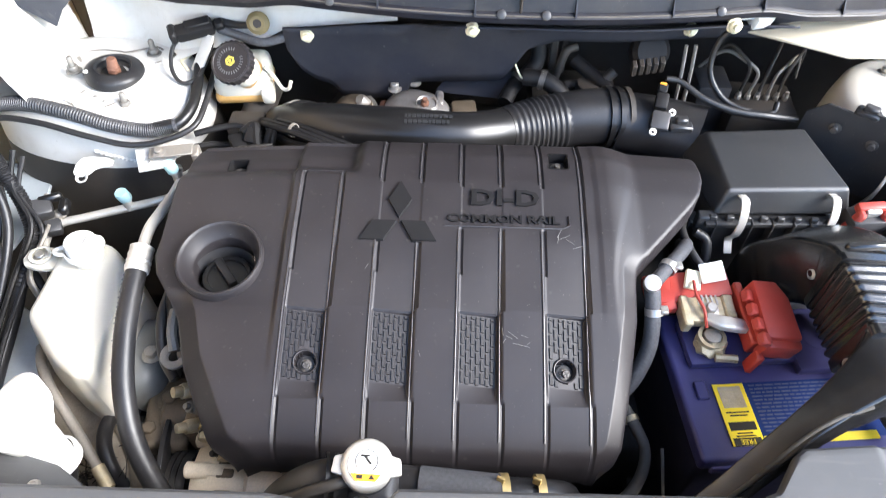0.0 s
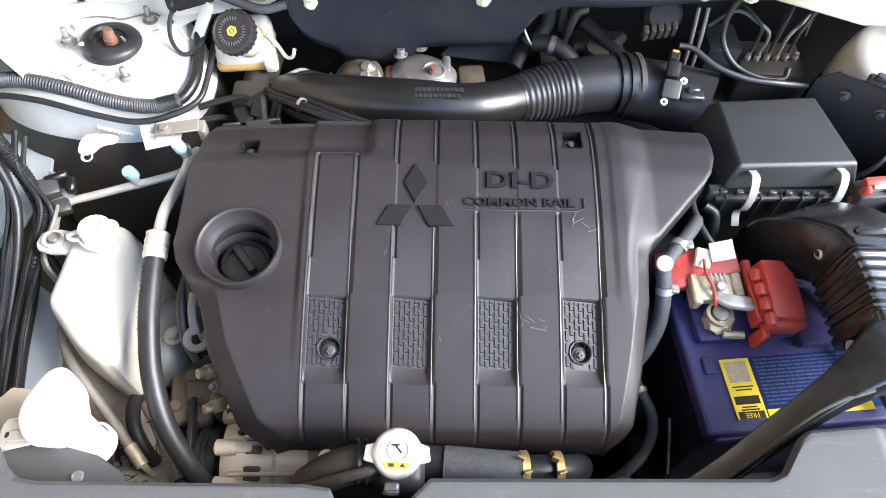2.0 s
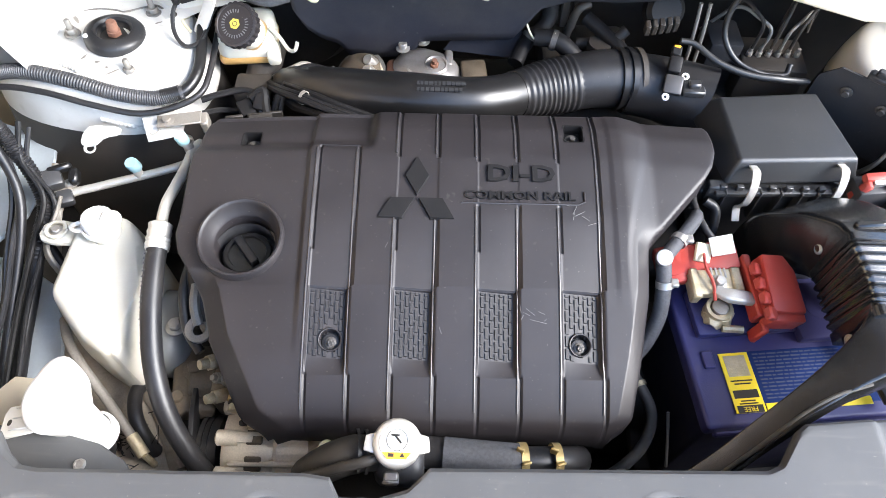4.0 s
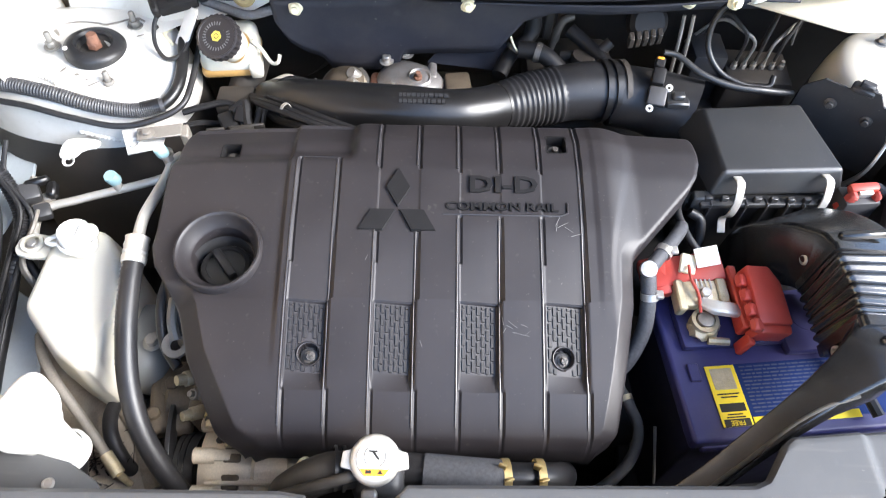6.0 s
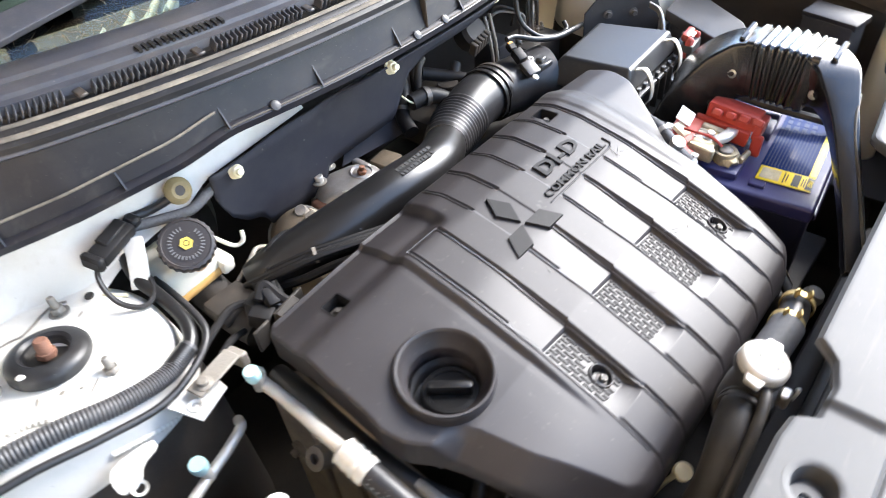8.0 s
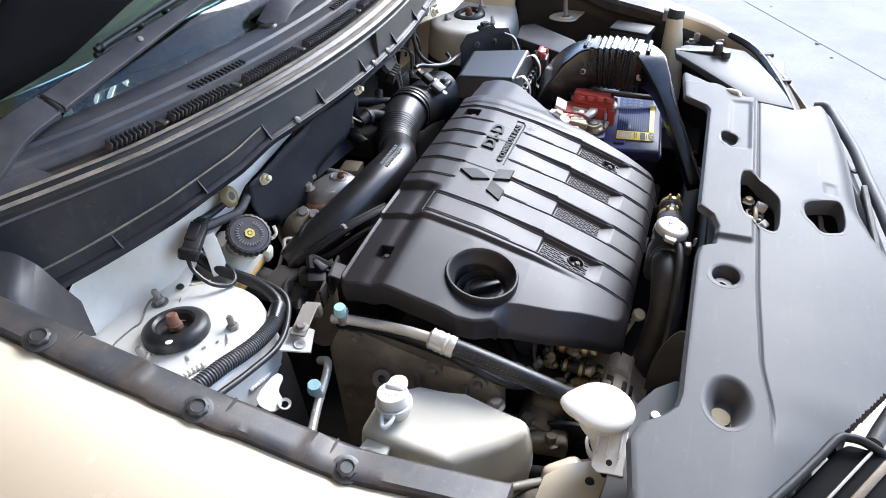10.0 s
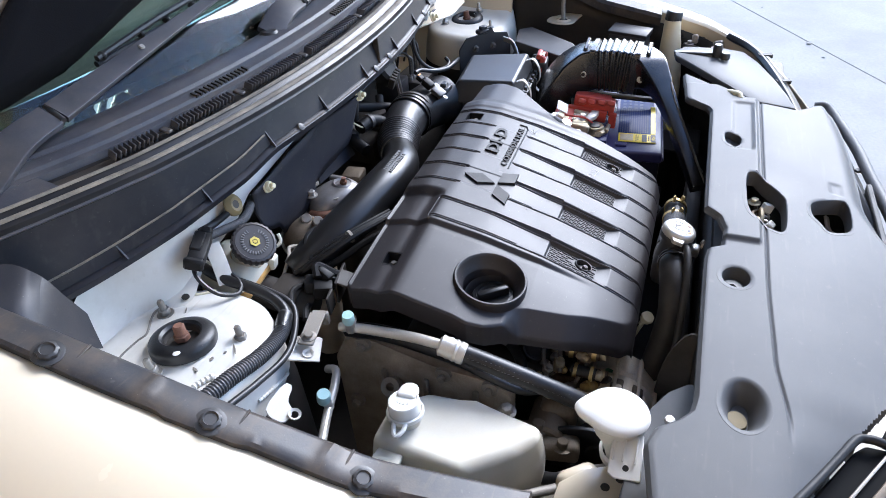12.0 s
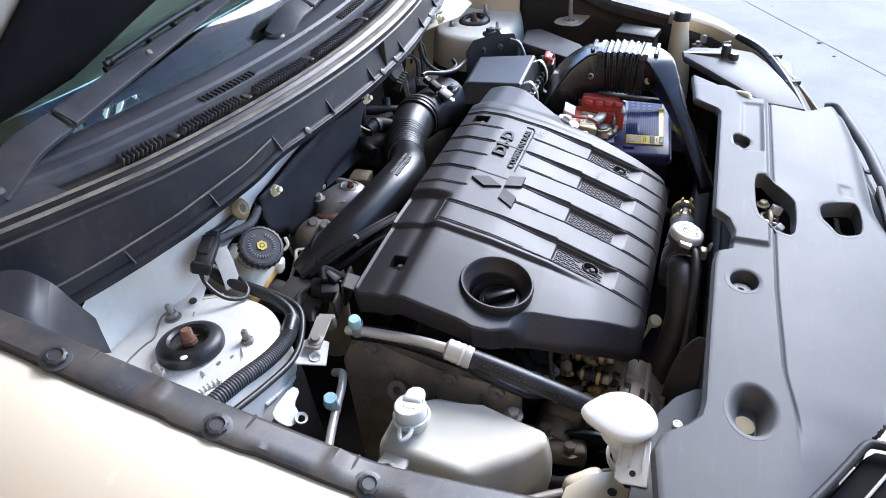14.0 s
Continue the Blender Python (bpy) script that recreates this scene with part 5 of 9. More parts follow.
part("lever", sweep([(-0.082, -0.01, 0.93), (-0.06, -0.012, 0.945), (-0.045, 0.0, 0.947), (-0.025, 0.004, 0.955)], 0.005, 8, section=rounded(1, 0.4, 0.3)), M_GREYMETAL, catch)
# black sheet and dark screen, added so the opening reads as a shaded cavity
part("bracket", box((-0.06, 0.0, 0.915), (0.24, 0.12, 0.01), 0.002, 1), M_FRIT, catch)
part("cavity_screen", box((-0.06, -0.062, 0.940), (0.24, 0.008, 0.06), 0.002, 1, (-10, 0, 0)), M_DARK, catch)

for sx in (-1, 1):
    lamp = thing("headlamp", "clear headlamp with chrome reflector beside the front panel", "headlamp", (sx * 0.56, 0.02, 0.86), group="headlamps")
    dz = 0.0 if sx < 0 else -0.13
    part("housing", box((sx * 0.575, 0.060, 0.845 + dz), (0.17, 0.20, 0.16), 0.02, 3, (20, sx * 6, sx * 34)), M_BLACK, lamp)
    part("reflector", lathe([(0.0, -0.03), (0.03, -0.025), (0.052, 0.0), (0.058, 0.02)], facing((sx * 0.535, 0.0, 0.905 + dz), (sx * 0.3, -0.7, 0.6)), 28), M_STEEL, lamp, "bright chrome reflector")
    if sx < 0:
        part("tray", prism([(-0.444, -0.12), (-0.446, 0.008), (-0.458, 0.020), (-0.60, 0.110), (-0.66, 0.06), (-0.62, -0.12)], 0.966, 0.971, 0.002, 1), M_FRIT, lamp, "dark lamp surround")
        part("trim_bar", box((-0.512, 0.028, 0.975), (0.14, 0.003, 0.004), 0.001, 2, (10, 0, -32.5)), M_GREYMETAL, lamp, "bright trim bar")
        part("trim_bar", box((-0.506, 0.006, 0.974), (0.11, 0.008, 0.004), 0.002, 2, (10, 0, -32.5)), M_GRIME, lamp, "amber trim bar")
        continue
    part("bezel", box((sx * 0.505, 0.025, 0.945 + dz), (0.10, 0.014, 0.012), 0.004, 2, (0, 0, sx * 34)), M_STEEL, lamp)
    part("bezel", box((sx * 0.520, 0.012, 0.935 + dz), (0.10, 0.018, 0.010), 0.004, 2, (0, 0, sx * 34)), M_GOLD, lamp)
    part("seal", sweep([(sx * 0.435, -0.012, 0.965 + dz), (sx * 0.442, 0.016, 0.975 + dz), (sx * 0.47, 0.035, 0.978 + dz), (sx * 0.53, 0.066, 0.975 + dz), (sx * 0.60, 0.10, 0.968 + dz)], 0.006, 8), M_RUBBER, lamp)


# ---- engine cover ----
LINES = [-0.253 + 0.04486 * k for k in range(8)]
CHANNELS = [(LINES[0], LINES[1]), (LINES[2], LINES[3]), (LINES[4], LINES[5]), (LINES[6], LINES[7])]
FILL = Vector((-0.332, 0.420))
POCKETS = ((-0.339, 0.552, 0.0115, 0.0105), (0.037, 0.556, 0.0115, 0.0135))
BOLTS = ((-0.2285, 0.319), (0.0345, 0.318))
COVER_BACK, COVER_FRONT = 0.596, 0.236


def cover_left(y):
    e = lerp_list(((0.236, -0.316), (0.250, -0.324), (0.321, -0.361), (0.368, -0.376), (0.384, -0.384), (0.409, -0.402), (0.430, -0.4075), (0.448, -0.405), (0.500, -0.404), (0.596, -0.398)), y)
    return e + 0.018 * smooth_step(0.258, 0.236, y) ** 2 + 0.010 * smooth_step(0.580, 0.596, y) ** 2


def cover_right(y):
    e = lerp_list(((0.236, 0.085), (0.250, 0.090), (0.304, 0.101), (0.375, 0.114), (0.425, 0.117), (0.434, 0.122), (0.510, 0.190), (0.524, 0.199), (0.545, 0.206), (0.596, 0.208)), y)
    return e - 0.016 * smooth_step(0.258, 0.236, y) ** 2 - 0.006 * smooth_step(0.578, 0.596, y) ** 2


def cover_base(y):
    pts = ((0.236, 0.914), (0.248, 0.9245), (0.262, 0.9330), (0.280, 0.9425), (0.300, 0.9520), (0.371, 0.9800), (0.450, 1.0035), (0.520, 1.019), (0.560, 1.021), (0.596, 1.011))
    if 0.35 < y < 0.40:
        return lerp_list(pts, y)
    return sum(lerp_list(pts, y + d) for d in (-0.006, -0.003, 0, 0.003, 0.006)) / 5


def channel_depth(u, y):
    """How far a channel lies under the bands beside it; u runs across it from 0 to 1. Its floor leans, with a sloping wall on the deep side."""
    strip = (0.0004 + 0.0052 * u) * smooth_step(0.475, 0.372, y) * smooth_step(0.3685, 0.3700, y) * smooth_step(1.0, 0.92, u)
    patch = (0.0024 + 0.0068 * min(1.0, u / 0.84)) * smooth_step(1.0, 0.84, u)
    return 0.0008 + strip + patch * lerp_list(((0.2835, 0.0), (0.3015, 1.0), (0.3680, 1.0), (0.3700, 0.0)), y)


def channel_floor(x, y):
    a, b = min(CHANNELS, key=lambda c: abs(c[0] + c[1] - 2 * x))
    return cover_base(y) - channel_depth((x - a) / (b - a), y)


def cover_z(x, y):
    z = cover_base(y)
    # lower shoulder beside the ribbed middle, with a scooped corner at the back
    side = smooth_step(-0.2615, -0.2690, x) * smooth_step(0.285, 0.40, y)
    z -= side * (0.0055 + 0.055 * max(0.0, -0.277 - x))
    z -= 0.010 * smooth_step(0.524, 0.548, y) * smooth_step(-0.188, -0.202, x) * smooth_step(0.596, 0.588, y)
    z -= 0.06 * max(0.0, -0.30 - x) ** 1.35
    # ridge on the other side, then the lower wing
    ridge = smooth_step(0.072, 0.080, x) - smooth_step(0.086 + 0.026 * smooth_step(0.40, 0.56, y), 0.094 + 0.032 * smooth_step(0.40, 0.56, y), x)
    z += 0.0012 * ridge * smooth_step(0.34, 0.42, y)
    z -= 0.010 * smooth_step(0.088, 0.130, x)
    z -= 0.06 * max(0.0, x - 0.12)
    for a, b in CHANNELS:
        inside = smooth_step(a - 0.0010, a + 0.0010, x) * smooth_step(b + 0.0010, b - 0.0010, x)
        if inside and not (b < -0.2 and y > 0.532):
            z -= inside * channel_depth(min(1.0, max(0.0, (x - a) / (b - a))), y)
    for k, ln in enumerate(LINES):
        if 0.284 < y < (0.371 if k % 2 else 0.41):
            continue
        if abs(x - ln) < 0.0029 and y < (0.532 if k < 2 else 0.594) and not (1 < k < 4 and 0.447 < y < 0.518) and not (3 < k < 7 and 0.460 < y < 0.514):
            z -= 0.0024 * (1 - abs(x - ln) / 0.0029) ** 0.8
    # chamfer along the front of this side
    z -= 0.95 * max(0.0, cover_left(y) + 0.026 - x) * smooth_step(0.392, 0.372, y)
    # narrower chamfer on the other side
    z -= 0.62 * max(0.0, x - cover_right(y) + 0.017) * smooth_step(0.445, 0.41, y)
    # rolled edges
    d = min(x - cover_left(y), cover_right(y) - x)
    z -= 0.0022 * (1 - min(1.0, max(0.0, d) / 0.0030)) ** 2
    z -= 0.014 * (1 - min(1.0, max(0.0, COVER_BACK - y) / 0.008)) ** 2.5
    z -= 0.014 * (1 - min(1.0, max(0.0, y - COVER_FRONT) / 0.010)) ** 2
    return z


def cover_keep(x, y):
    if math.hypot(x - FILL.x, y - FILL.y) < 0.0432 or any(math.hypot(x - bx, y - by) < 0.0112 for bx, by in BOLTS):
        return False
    return not any(abs(x - px) < hx and abs(y - py) < hy for px, py, hx, hy in POCKETS)


cover = thing("engine_cover", "dusty matt black plastic engine cover with ribs and brick-textured recesses", "engine cover", (-0.1, 0.42, 0.90))
cols = []
for a, b in ((-0.41, -0.26), (0.07, 0.122)):
    cols += spread(a, b, 0.0013)
for ln in LINES:
    cols += [ln - 0.0031, ln - 0.0029, ln - 0.0015, ln, ln + 0.0015, ln + 0.0029, ln + 0.0031]
for px, py, hx, hy in POCKETS:
    cols += [px - hx, px + hx]
for a, b in CHANNELS:
    cols += [b - 0.0072, b - 0.0054, b - 0.0036, a + 0.0007]
rws = [0.2835, 0.288, 0.2925, 0.297, 0.3015, 0.3680, 0.3687, 0.3694, 0.3700, 0.371, 0.372, 0.532, 0.5325]
for px, py, hx, hy in POCKETS:
    rws += [py - hy, py + hy]
shell = sheet(spread(-0.41, 0.209, 0.0026, cols), spread(COVER_FRONT, COVER_BACK, 0.0020, rws), cover_left, cover_right, cover_z, cover_keep, skirt=0.030)
for v in shell.verts:
    # the chamfered front of this side ends in a short lip
    if v.co.x < -0.29 and v.co.y < 0.385 and v.co.z < cover_z(v.co.x, v.co.y) - 0.02:
        v.co.z += 0.021 * smooth_step(0.392, 0.372, v.co.y)
part("shell", shell, M_COVER, cover, angle=30)
for bx, by in BOLTS:
    part("bolt_collar", lathe([(0.0128, -0.006), (0.0126, 0.0014), (0.0120, 0.0020), (0.0112, 0.0018), (0.0106, 0.0006), (0.0100, -0.010), (0.0, -0.010)], pose(bx, by, channel_floor(bx, by) + 0.001, 21, 9, 0), 40), M_COVER, cover)
part("filler_collar", lathe([(0.0480, -0.030), (0.0475, -0.006), (0.0470, -0.002), (0.0458, 0.0), (0.0440, 0.0), (0.0425, -0.0012), (0.0415, -0.004), (0.0360, -0.0165), (0.0345, -0.018), (0.0335, -0.021), (0.0332, -0.046)], pose(FILL.x, FILL.y, 0.9942, 9.5, -2.0, 0), 72), M_COVER, cover)


# paler, glossy beads added along the ribs to draw their bright highlight lines
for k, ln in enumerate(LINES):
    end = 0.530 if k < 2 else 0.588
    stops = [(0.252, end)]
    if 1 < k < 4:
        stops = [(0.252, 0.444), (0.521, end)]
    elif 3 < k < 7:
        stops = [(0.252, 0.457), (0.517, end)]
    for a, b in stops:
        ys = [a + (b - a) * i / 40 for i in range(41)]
        part("rib_highlight", sweep([(ln - 0.0030, y, cover_z(ln - 0.0030, y) + 0.0002) for y in ys], 0.0011, 8, 1), M_RIBEDGE, cover)


def brick_patch(a, b):
    """Rows of small raised blocks, half staggered, on the floor of a channel."""
    bm = bmesh.new()
    w, l = (b - a - 0.0095) / 7, 0.0122
    for i in range(7):
        for j in range(-1, 7):
            y0 = 0.303 + (j + 0.5 * (i % 2)) * l
            y1 = y0 + l - 0.0014
            y0, y1 = max(y0, 0.302), min(y1, 0.3665)
            if y1 - y0 < 0.002:
                continue
            x0, x1 = a + 0.002 + i * w + 0.0006, a + 0.002 + (i + 1) * w - 0.0006
            cx, cy = (x0 + x1) / 2, (y0 + y1) / 2
            if any(math.hypot(cx - bx, cy - by) < 0.0140 for bx, by in BOLTS):
                continue
            top = []
            low = []
            for x, y in ((x0, y0), (x1, y0), (x1, y1), (x0, y1)):
                z = channel_floor(x, y)
                low.append(bm.verts.new((x, y, z - 0.001)))
                top.append(bm.verts.new((x + (cx - x) * 0.22, y + (cy - y) * 0.12, z + 0.0014)))
            bm.faces.new(top)
            for k in range(4):
                bm.faces.new((low[k], low[(k + 1) % 4], top[(k + 1) % 4], top[k]))
    return bm


for a, b in CHANNELS:
    part("brick_texture", brick_patch(a, b), M_BRICK, cover)


def rhombus(cx, cy, long, short, turn):
    a = radians(turn)
    pts = [(long, 0), (0, short), (-long, 0), (0, -short)]
    return [(cx + x * math.cos(a) - y * math.sin(a), cy + x * math.sin(a) + y * math.cos(a)) for x, y in pts]


def on_cover(pts, up, down=0.002):
    bm = bmesh.new()
    hi = [bm.verts.new((x, y, cover_base(y) + up)) for x, y in pts]
    lo = [bm.verts.new((x, y, cover_base(y) - down)) for x, y in pts]
    cx, cy = sum(p[0] for p in pts) / len(pts), sum(p[1] for p in pts) / len(pts)
    for v in hi:
        v.co.x += (cx - v.co.x) * 0.05
        v.co.y += (cy - v.co.y) * 0.05
    bm.faces.new(hi)
    for k in range(len(pts)):
        bm.faces.new((lo[k], lo[(k + 1) % len(pts)], hi[(k + 1) % len(pts)], hi[k]))
    return bm


M_SCUFF = mat("scuffed_plastic", (0.16, 0.155, 0.15), 0.6, var=0.4, scale=200, bump=0.2)
EMB = Vector((-0.142, 0.467))
for ang in (90, 210, 330):
    c = EMB + Vector((math.cos(radians(ang)), math.sin(radians(ang)))) * 0.0255
    part("emblem_diamond", on_cover(rhombus(c.x, c.y, 0.0235, 0.0136, ang), 0.0026), M_COVER_DARK, cover, "raised dark diamond")
tilt = math.degrees(math.atan2(cover_base(0.52) - cover_base(0.47), 0.05))
part("lettering", text_bm("DI-D", 0.030, 0.0015, pose(-0.026, 0.497, cover_base(0.497) + 0.0008, tilt, 0, 0) @ Matrix.Diagonal((1.25, 0.92, 1, 1)), 0.0008), M_COVER_DARK, cover, "raised dark lettering")
part("lettering", text_bm("COMMON RAIL", 0.0145, 0.0012, pose(-0.028, 0.471, cover_base(0.471) + 0.0008, tilt, 0, 0) @ Matrix.Diagonal((1.22, 0.95, 1, 1)), 0.0003), M_COVER_DARK, cover, "raised dark lettering")
part("letter_frame", sweep([(-0.093, 0.4625, cover_base(0.4625)), (0.036, 0.4625, cover_base(0.4625)), (0.044, 0.466, cover_base(0.466)), (0.044, 0.478, cover_base(0.478))], 0.0012, 6, smooth=False), M_COVER, cover)
# scuffs on the bands
for x, y, l, a in ((-0.022, 0.350, 0.022, -42), (-0.029, 0.352, 0.013, -85), (-0.015, 0.339, 0.028, -14), (-0.008, 0.347, 0.011, -25), (-0.002, 0.340, 0.006, 40), (-0.026, 0.343, 0.010, 60), (-0.024, 0.346, 0.012, -30),
                   (0.033, 0.457, 0.016, 65), (0.038, 0.452, 0.014, 30), (0.031, 0.449, 0.010, 80), (0.044, 0.447, 0.011, -40), (0.052, 0.441, 0.012, 20), (0.029, 0.462, 0.010, 10), (-0.172, 0.415, 0.012, 70), (-0.114, 0.330, 0.014, -70)):
    part("scuff", box((x, y, cover_base(y) + 0.0002), (l, 0.0005, 0.0003), 0, turn=(18, 0, a)), M_SCUFF, cover, "pale scuff mark")

fillcap = thing("oil_filler_cap", "black plastic oil filler cap with a raised grip in its well", "cap", (FILL.x, FILL.y, 0.945))
part("well", lathe([(0.0335, 0.012), (0.0330, -0.010), (0.030, -0.012), (0, -0.012)], pose(FILL.x, FILL.y, 0.957), 40), M_BLACK, fillcap)
part("disc", lathe([(0.0280, -0.008), (0.0280, 0.006), (0.0258, 0.009), (0.0215, 0.0095), (0.0205, 0.007), (0, 0.007)], pose(FILL.x + 0.002, FILL.y - 0.002, 0.955), 36, (18, 0.0008)), M_GLOSSY, fillcap)
part("grip", moved(box((0, 0, 0.012), (0.042, 0.010, 0.014), 0.003, 2), pose(FILL.x + 0.002, FILL.y - 0.002, 0.954, 0, 0, -52)), M_GLOSSY, fillcap)
for bx, by in ((-0.2285, 0.319), (0.0345, 0.318)):
    b = thing("cover_bolt", "steel flanged bolt in a black rubber washer in the cover", "bolt", (bx, by, 0.948), group="cover bolts")
    m = pose(bx, by, channel_floor(bx, by) - 0.0075, 21, 9, 0)
    part("washer", lathe([(0.0098, 0.0), (0.0095, 0.0022), (0.0080, 0.0026), (0.0, 0.0026)], m, 28), M_RUBBER, b)
    part("head", moved(bolt_bm(0.0042, 0.0062, 1.55), m @ pose(0, 0, 0.002, 0, 0, 10)), M_BOLT, b)
    part("cross_slot", merge(moved(box((0, 0, 0), (0.0056, 0.0012, 0.0008), 0), m @ pose(0, 0, 0.0083, 0, 0, 30)), moved(box((0, 0, 0), (0.0012, 0.0056, 0.0008), 0), m @ pose(0, 0, 0.0083, 0, 0, 30))), M_INK, b)
for px, py, hx, hy in POCKETS:
    b = thing("cover_screw", "steel screw in a square pocket of the engine cover", "screw", (px, py, 0.995), group="cover screws")
    z = cover_z(px, py) - 0.0125
    bm = bmesh.new()
    rings = []
    for d, h in ((0.0010, 0.0006), (-0.0006, 0.0003), (-0.0012, -0.013)):
        ring = []
        for cx, cy, a0 in ((1, 1, 0), (-1, 1, 90), (-1, -1, 180), (1, -1, 270)):
            for k in range(4):
                a = radians(a0 + 30 * k)
                x, y = px + cx * (hx - 0.003) + (0.003 + d) * math.cos(a), py + cy * (hy - 0.003) + (0.003 + d) * math.sin(a)
                ring.append(bm.verts.new((x, y, cover_z(x, y) + h)))
        rings.append(ring)
    for u, v in zip(rings, rings[1:]):
        for k in range(16):
            bm.faces.new((u[k], u[(k + 1) % 16], v[(k + 1) % 16], v[k]))
    bm.faces.new(rings[-1])
    part("pocket", bm, M_COVER_DARK, b)
    part("head", merge(lathe([(0.0085, 0), (0.0085, 0.002), (0, 0.002)], pose(px, py - 0.002, z), 20), moved(bolt_bm(0.0040, 0.0060, 1.6), pose(px, py - 0.002, z + 0.001, 0, 0, 15))), M_BOLT, b)


# ---- intake side ----
tube = thing("intake_tube", "glossy black plastic intake tube with a ribbed bellows", "intake tube", (-0.1, 0.66, 0.94))
part("pipe", sweep([(-0.335, 0.712, 0.935), (-0.305, 0.695, 0.948), (-0.24, 0.668, 0.966), (-0.15, 0.650, 0.976), (-0.085, 0.650, 0.973), (-0.045, 0.664, 0.966), (-0.012, 0.684, 0.957)],
                   [0.023, 0.029, 0.032, 0.033, 0.031, 0.030, 0.030], 24, 8), M_GLOSSY, tube)
part("collar_ring", lathe([(0.028, -0.003), (0.0315, -0.002), (0.0315, 0.002), (0.028, 0.003)], facing((-0.018, 0.681, 0.958), (0.85, 0.5, -0.2)), 32), M_GLOSSY, tube)
part("bellows", sweep([(-0.015, 0.683, 0.957), (0.025, 0.700, 0.953), (0.066, 0.712, 0.953)], [0.031, 0.037, 0.038], 28, 10, rings=(0.04, 0.96, 10, 0.038)), M_RUBBER, tube, "black ribbed rubber bellows")
part("pipe", sweep([(0.060, 0.711, 0.953), (0.10, 0.718, 0.955), (0.150, 0.722, 0.952)], [0.0375, 0.039, 0.041], 26, 6), M_RUBBER, tube)
part("square_boss", box((-0.222, 0.644, 0.978), (0.032, 0.030, 0.016), 0.006, 3, (38, 0, 14), 0.7), M_GLOSSY, tube)
part("round_boss", lathe([(0.019, -0.014), (0.016, -0.003), (0.010, 0.001), (0, 0.002)], facing((-0.070, 0.634, 0.983), (0.2, -0.8, 0.5)), 22), M_GLOSSY, tube)
random.seed(31)
for j in range(2):
    # two lines of moulded writing along the tube
    x = -0.148
    while x < -0.092:
        w = random.uniform(0.003, 0.006)
        part("moulded_mark", box((x + w / 2, 0.645 - 0.009 * j, 1.0083 - 0.0018 * j), (w, 0.0052, 0.0016), 0, turn=(12, 0, 0)), M_AIRBOX, tube)
        x += w + 0.0016
clamp = thing("hose_clamp", "dark double hose clamp with a steel screw round the intake tube", "clamp", (0.15, 0.72, 0.95))
for k in range(3):
    c = Vector((0.124 + 0.013 * k, 0.7195 + 0.001 * k, 0.9545 - 0.001 * k))
    m = facing(c, (0.98, 0.10, -0.04))
    part("band", lathe([(0.0395, -0.0038), (0.0428, -0.0034), (0.0428, 0.0034), (0.0395, 0.0038)], m, 36), M_DARK if k == 2 else M_GLOSSY, clamp)
part("screw", sweep([(0.134, 0.688, 0.932), (0.150, 0.688, 0.930)], 0.005, 8, smooth=False), M_STEEL, clamp)
part("screw_housing", box((0.142, 0.686, 0.939), (0.016, 0.012, 0.018), 0.002, 1), M_STEEL, clamp)

airbox = thing("air_filter_box", "black plastic air filter box with wire-clipped lid", "air box", (0.30, 0.60, 0.85))
part("outlet", sweep([(0.14, 0.719, 0.948), (0.19, 0.712, 0.944), (0.245, 0.690, 0.940)], [0.042, 0.044, 0.05], 26, 6), M_RUBBER, airbox)


def lid_bm():
    bm = bmesh.new()
    low = [(0.228, 0.530, 0.962), (0.392, 0.536, 0.964), (0.384, 0.690, 0.950), (0.214, 0.680, 0.944)]
    top = [(0.238, 0.541, 0.996), (0.382, 0.547, 0.998), (0.368, 0.664, 0.990), (0.240, 0.655, 0.988)]
    a, b = [bm.verts.new(p) for p in low], [bm.verts.new(p) for p in top]
    bm.faces.new(a[::-1])
    bm.faces.new(b)
    for k in range(4):
        bm.faces.new((a[k], a[(k + 1) % 4], b[(k + 1) % 4], b[k]))
    bmesh.ops.bevel(bm, geom=list(bm.edges), offset=0.005, segments=3, affect="EDGES", profile=0.5)
    return bm


even(part("lid", lid_bm(), M_AIRBOX, airbox))
part("rim", box((0.308, 0.530, 0.955), (0.178, 0.016, 0.007), 0.002, 2, (0, 0, 2)), M_AIRBOX, airbox)
for k in range(9):
    part("rim_tooth", box((0.228 + 0.020 * k, 0.5275, 0.9615), (0.009, 0.006, 0.008), 0.001, 1, (0, 0, 2)), M_AIRBOX, airbox)

part("body", box((0.306, 0.600, 0.875), (0.158, 0.140, 0.16), 0.014, 3), M_AIRBOX, airbox)
for x in (0.232, 0.275, 0.30, 0.325, 0.345):
    part("rib", box((x, 0.525, 0.935), (0.0025, 0.012, 0.05), 0.0008, 1), M_AIRBOX, airbox)
for x, y in ((0.255, 0.520), (0.362, 0.526)):
    cl = part("lid_clip", sweep([(x, y + 0.018, 0.990), (x, y + 0.004, 0.993), (x, y - 0.008, 0.975), (x - 0.001, y - 0.010, 0.952), (x - 0.002, y - 0.002, 0.935), (x - 0.002, y - 0.014, 0.922)], 0.0048, 8, 6, section=rounded(0.2, 1, 0.12), up=(1, 0, 0)), M_ALU, airbox, "bright spring steel clip")
part("side_lug", merge(box((0.222, 0.532, 0.950), (0.022, 0.014, 0.028), 0.002, 1), box((0.213, 0.545, 0.935), (0.012, 0.020, 0.02), 0.002, 1)), M_AIRBOX, airbox)
part("lug_clip", merge(box((0.213, 0.675, 0.980), (0.030, 0.022, 0.010), 0.002, 1, (0, 0, -4)), box((0.213, 0.676, 0.988), (0.016, 0.012, 0.008), 0.002, 1)), M_AIRBOX, airbox)

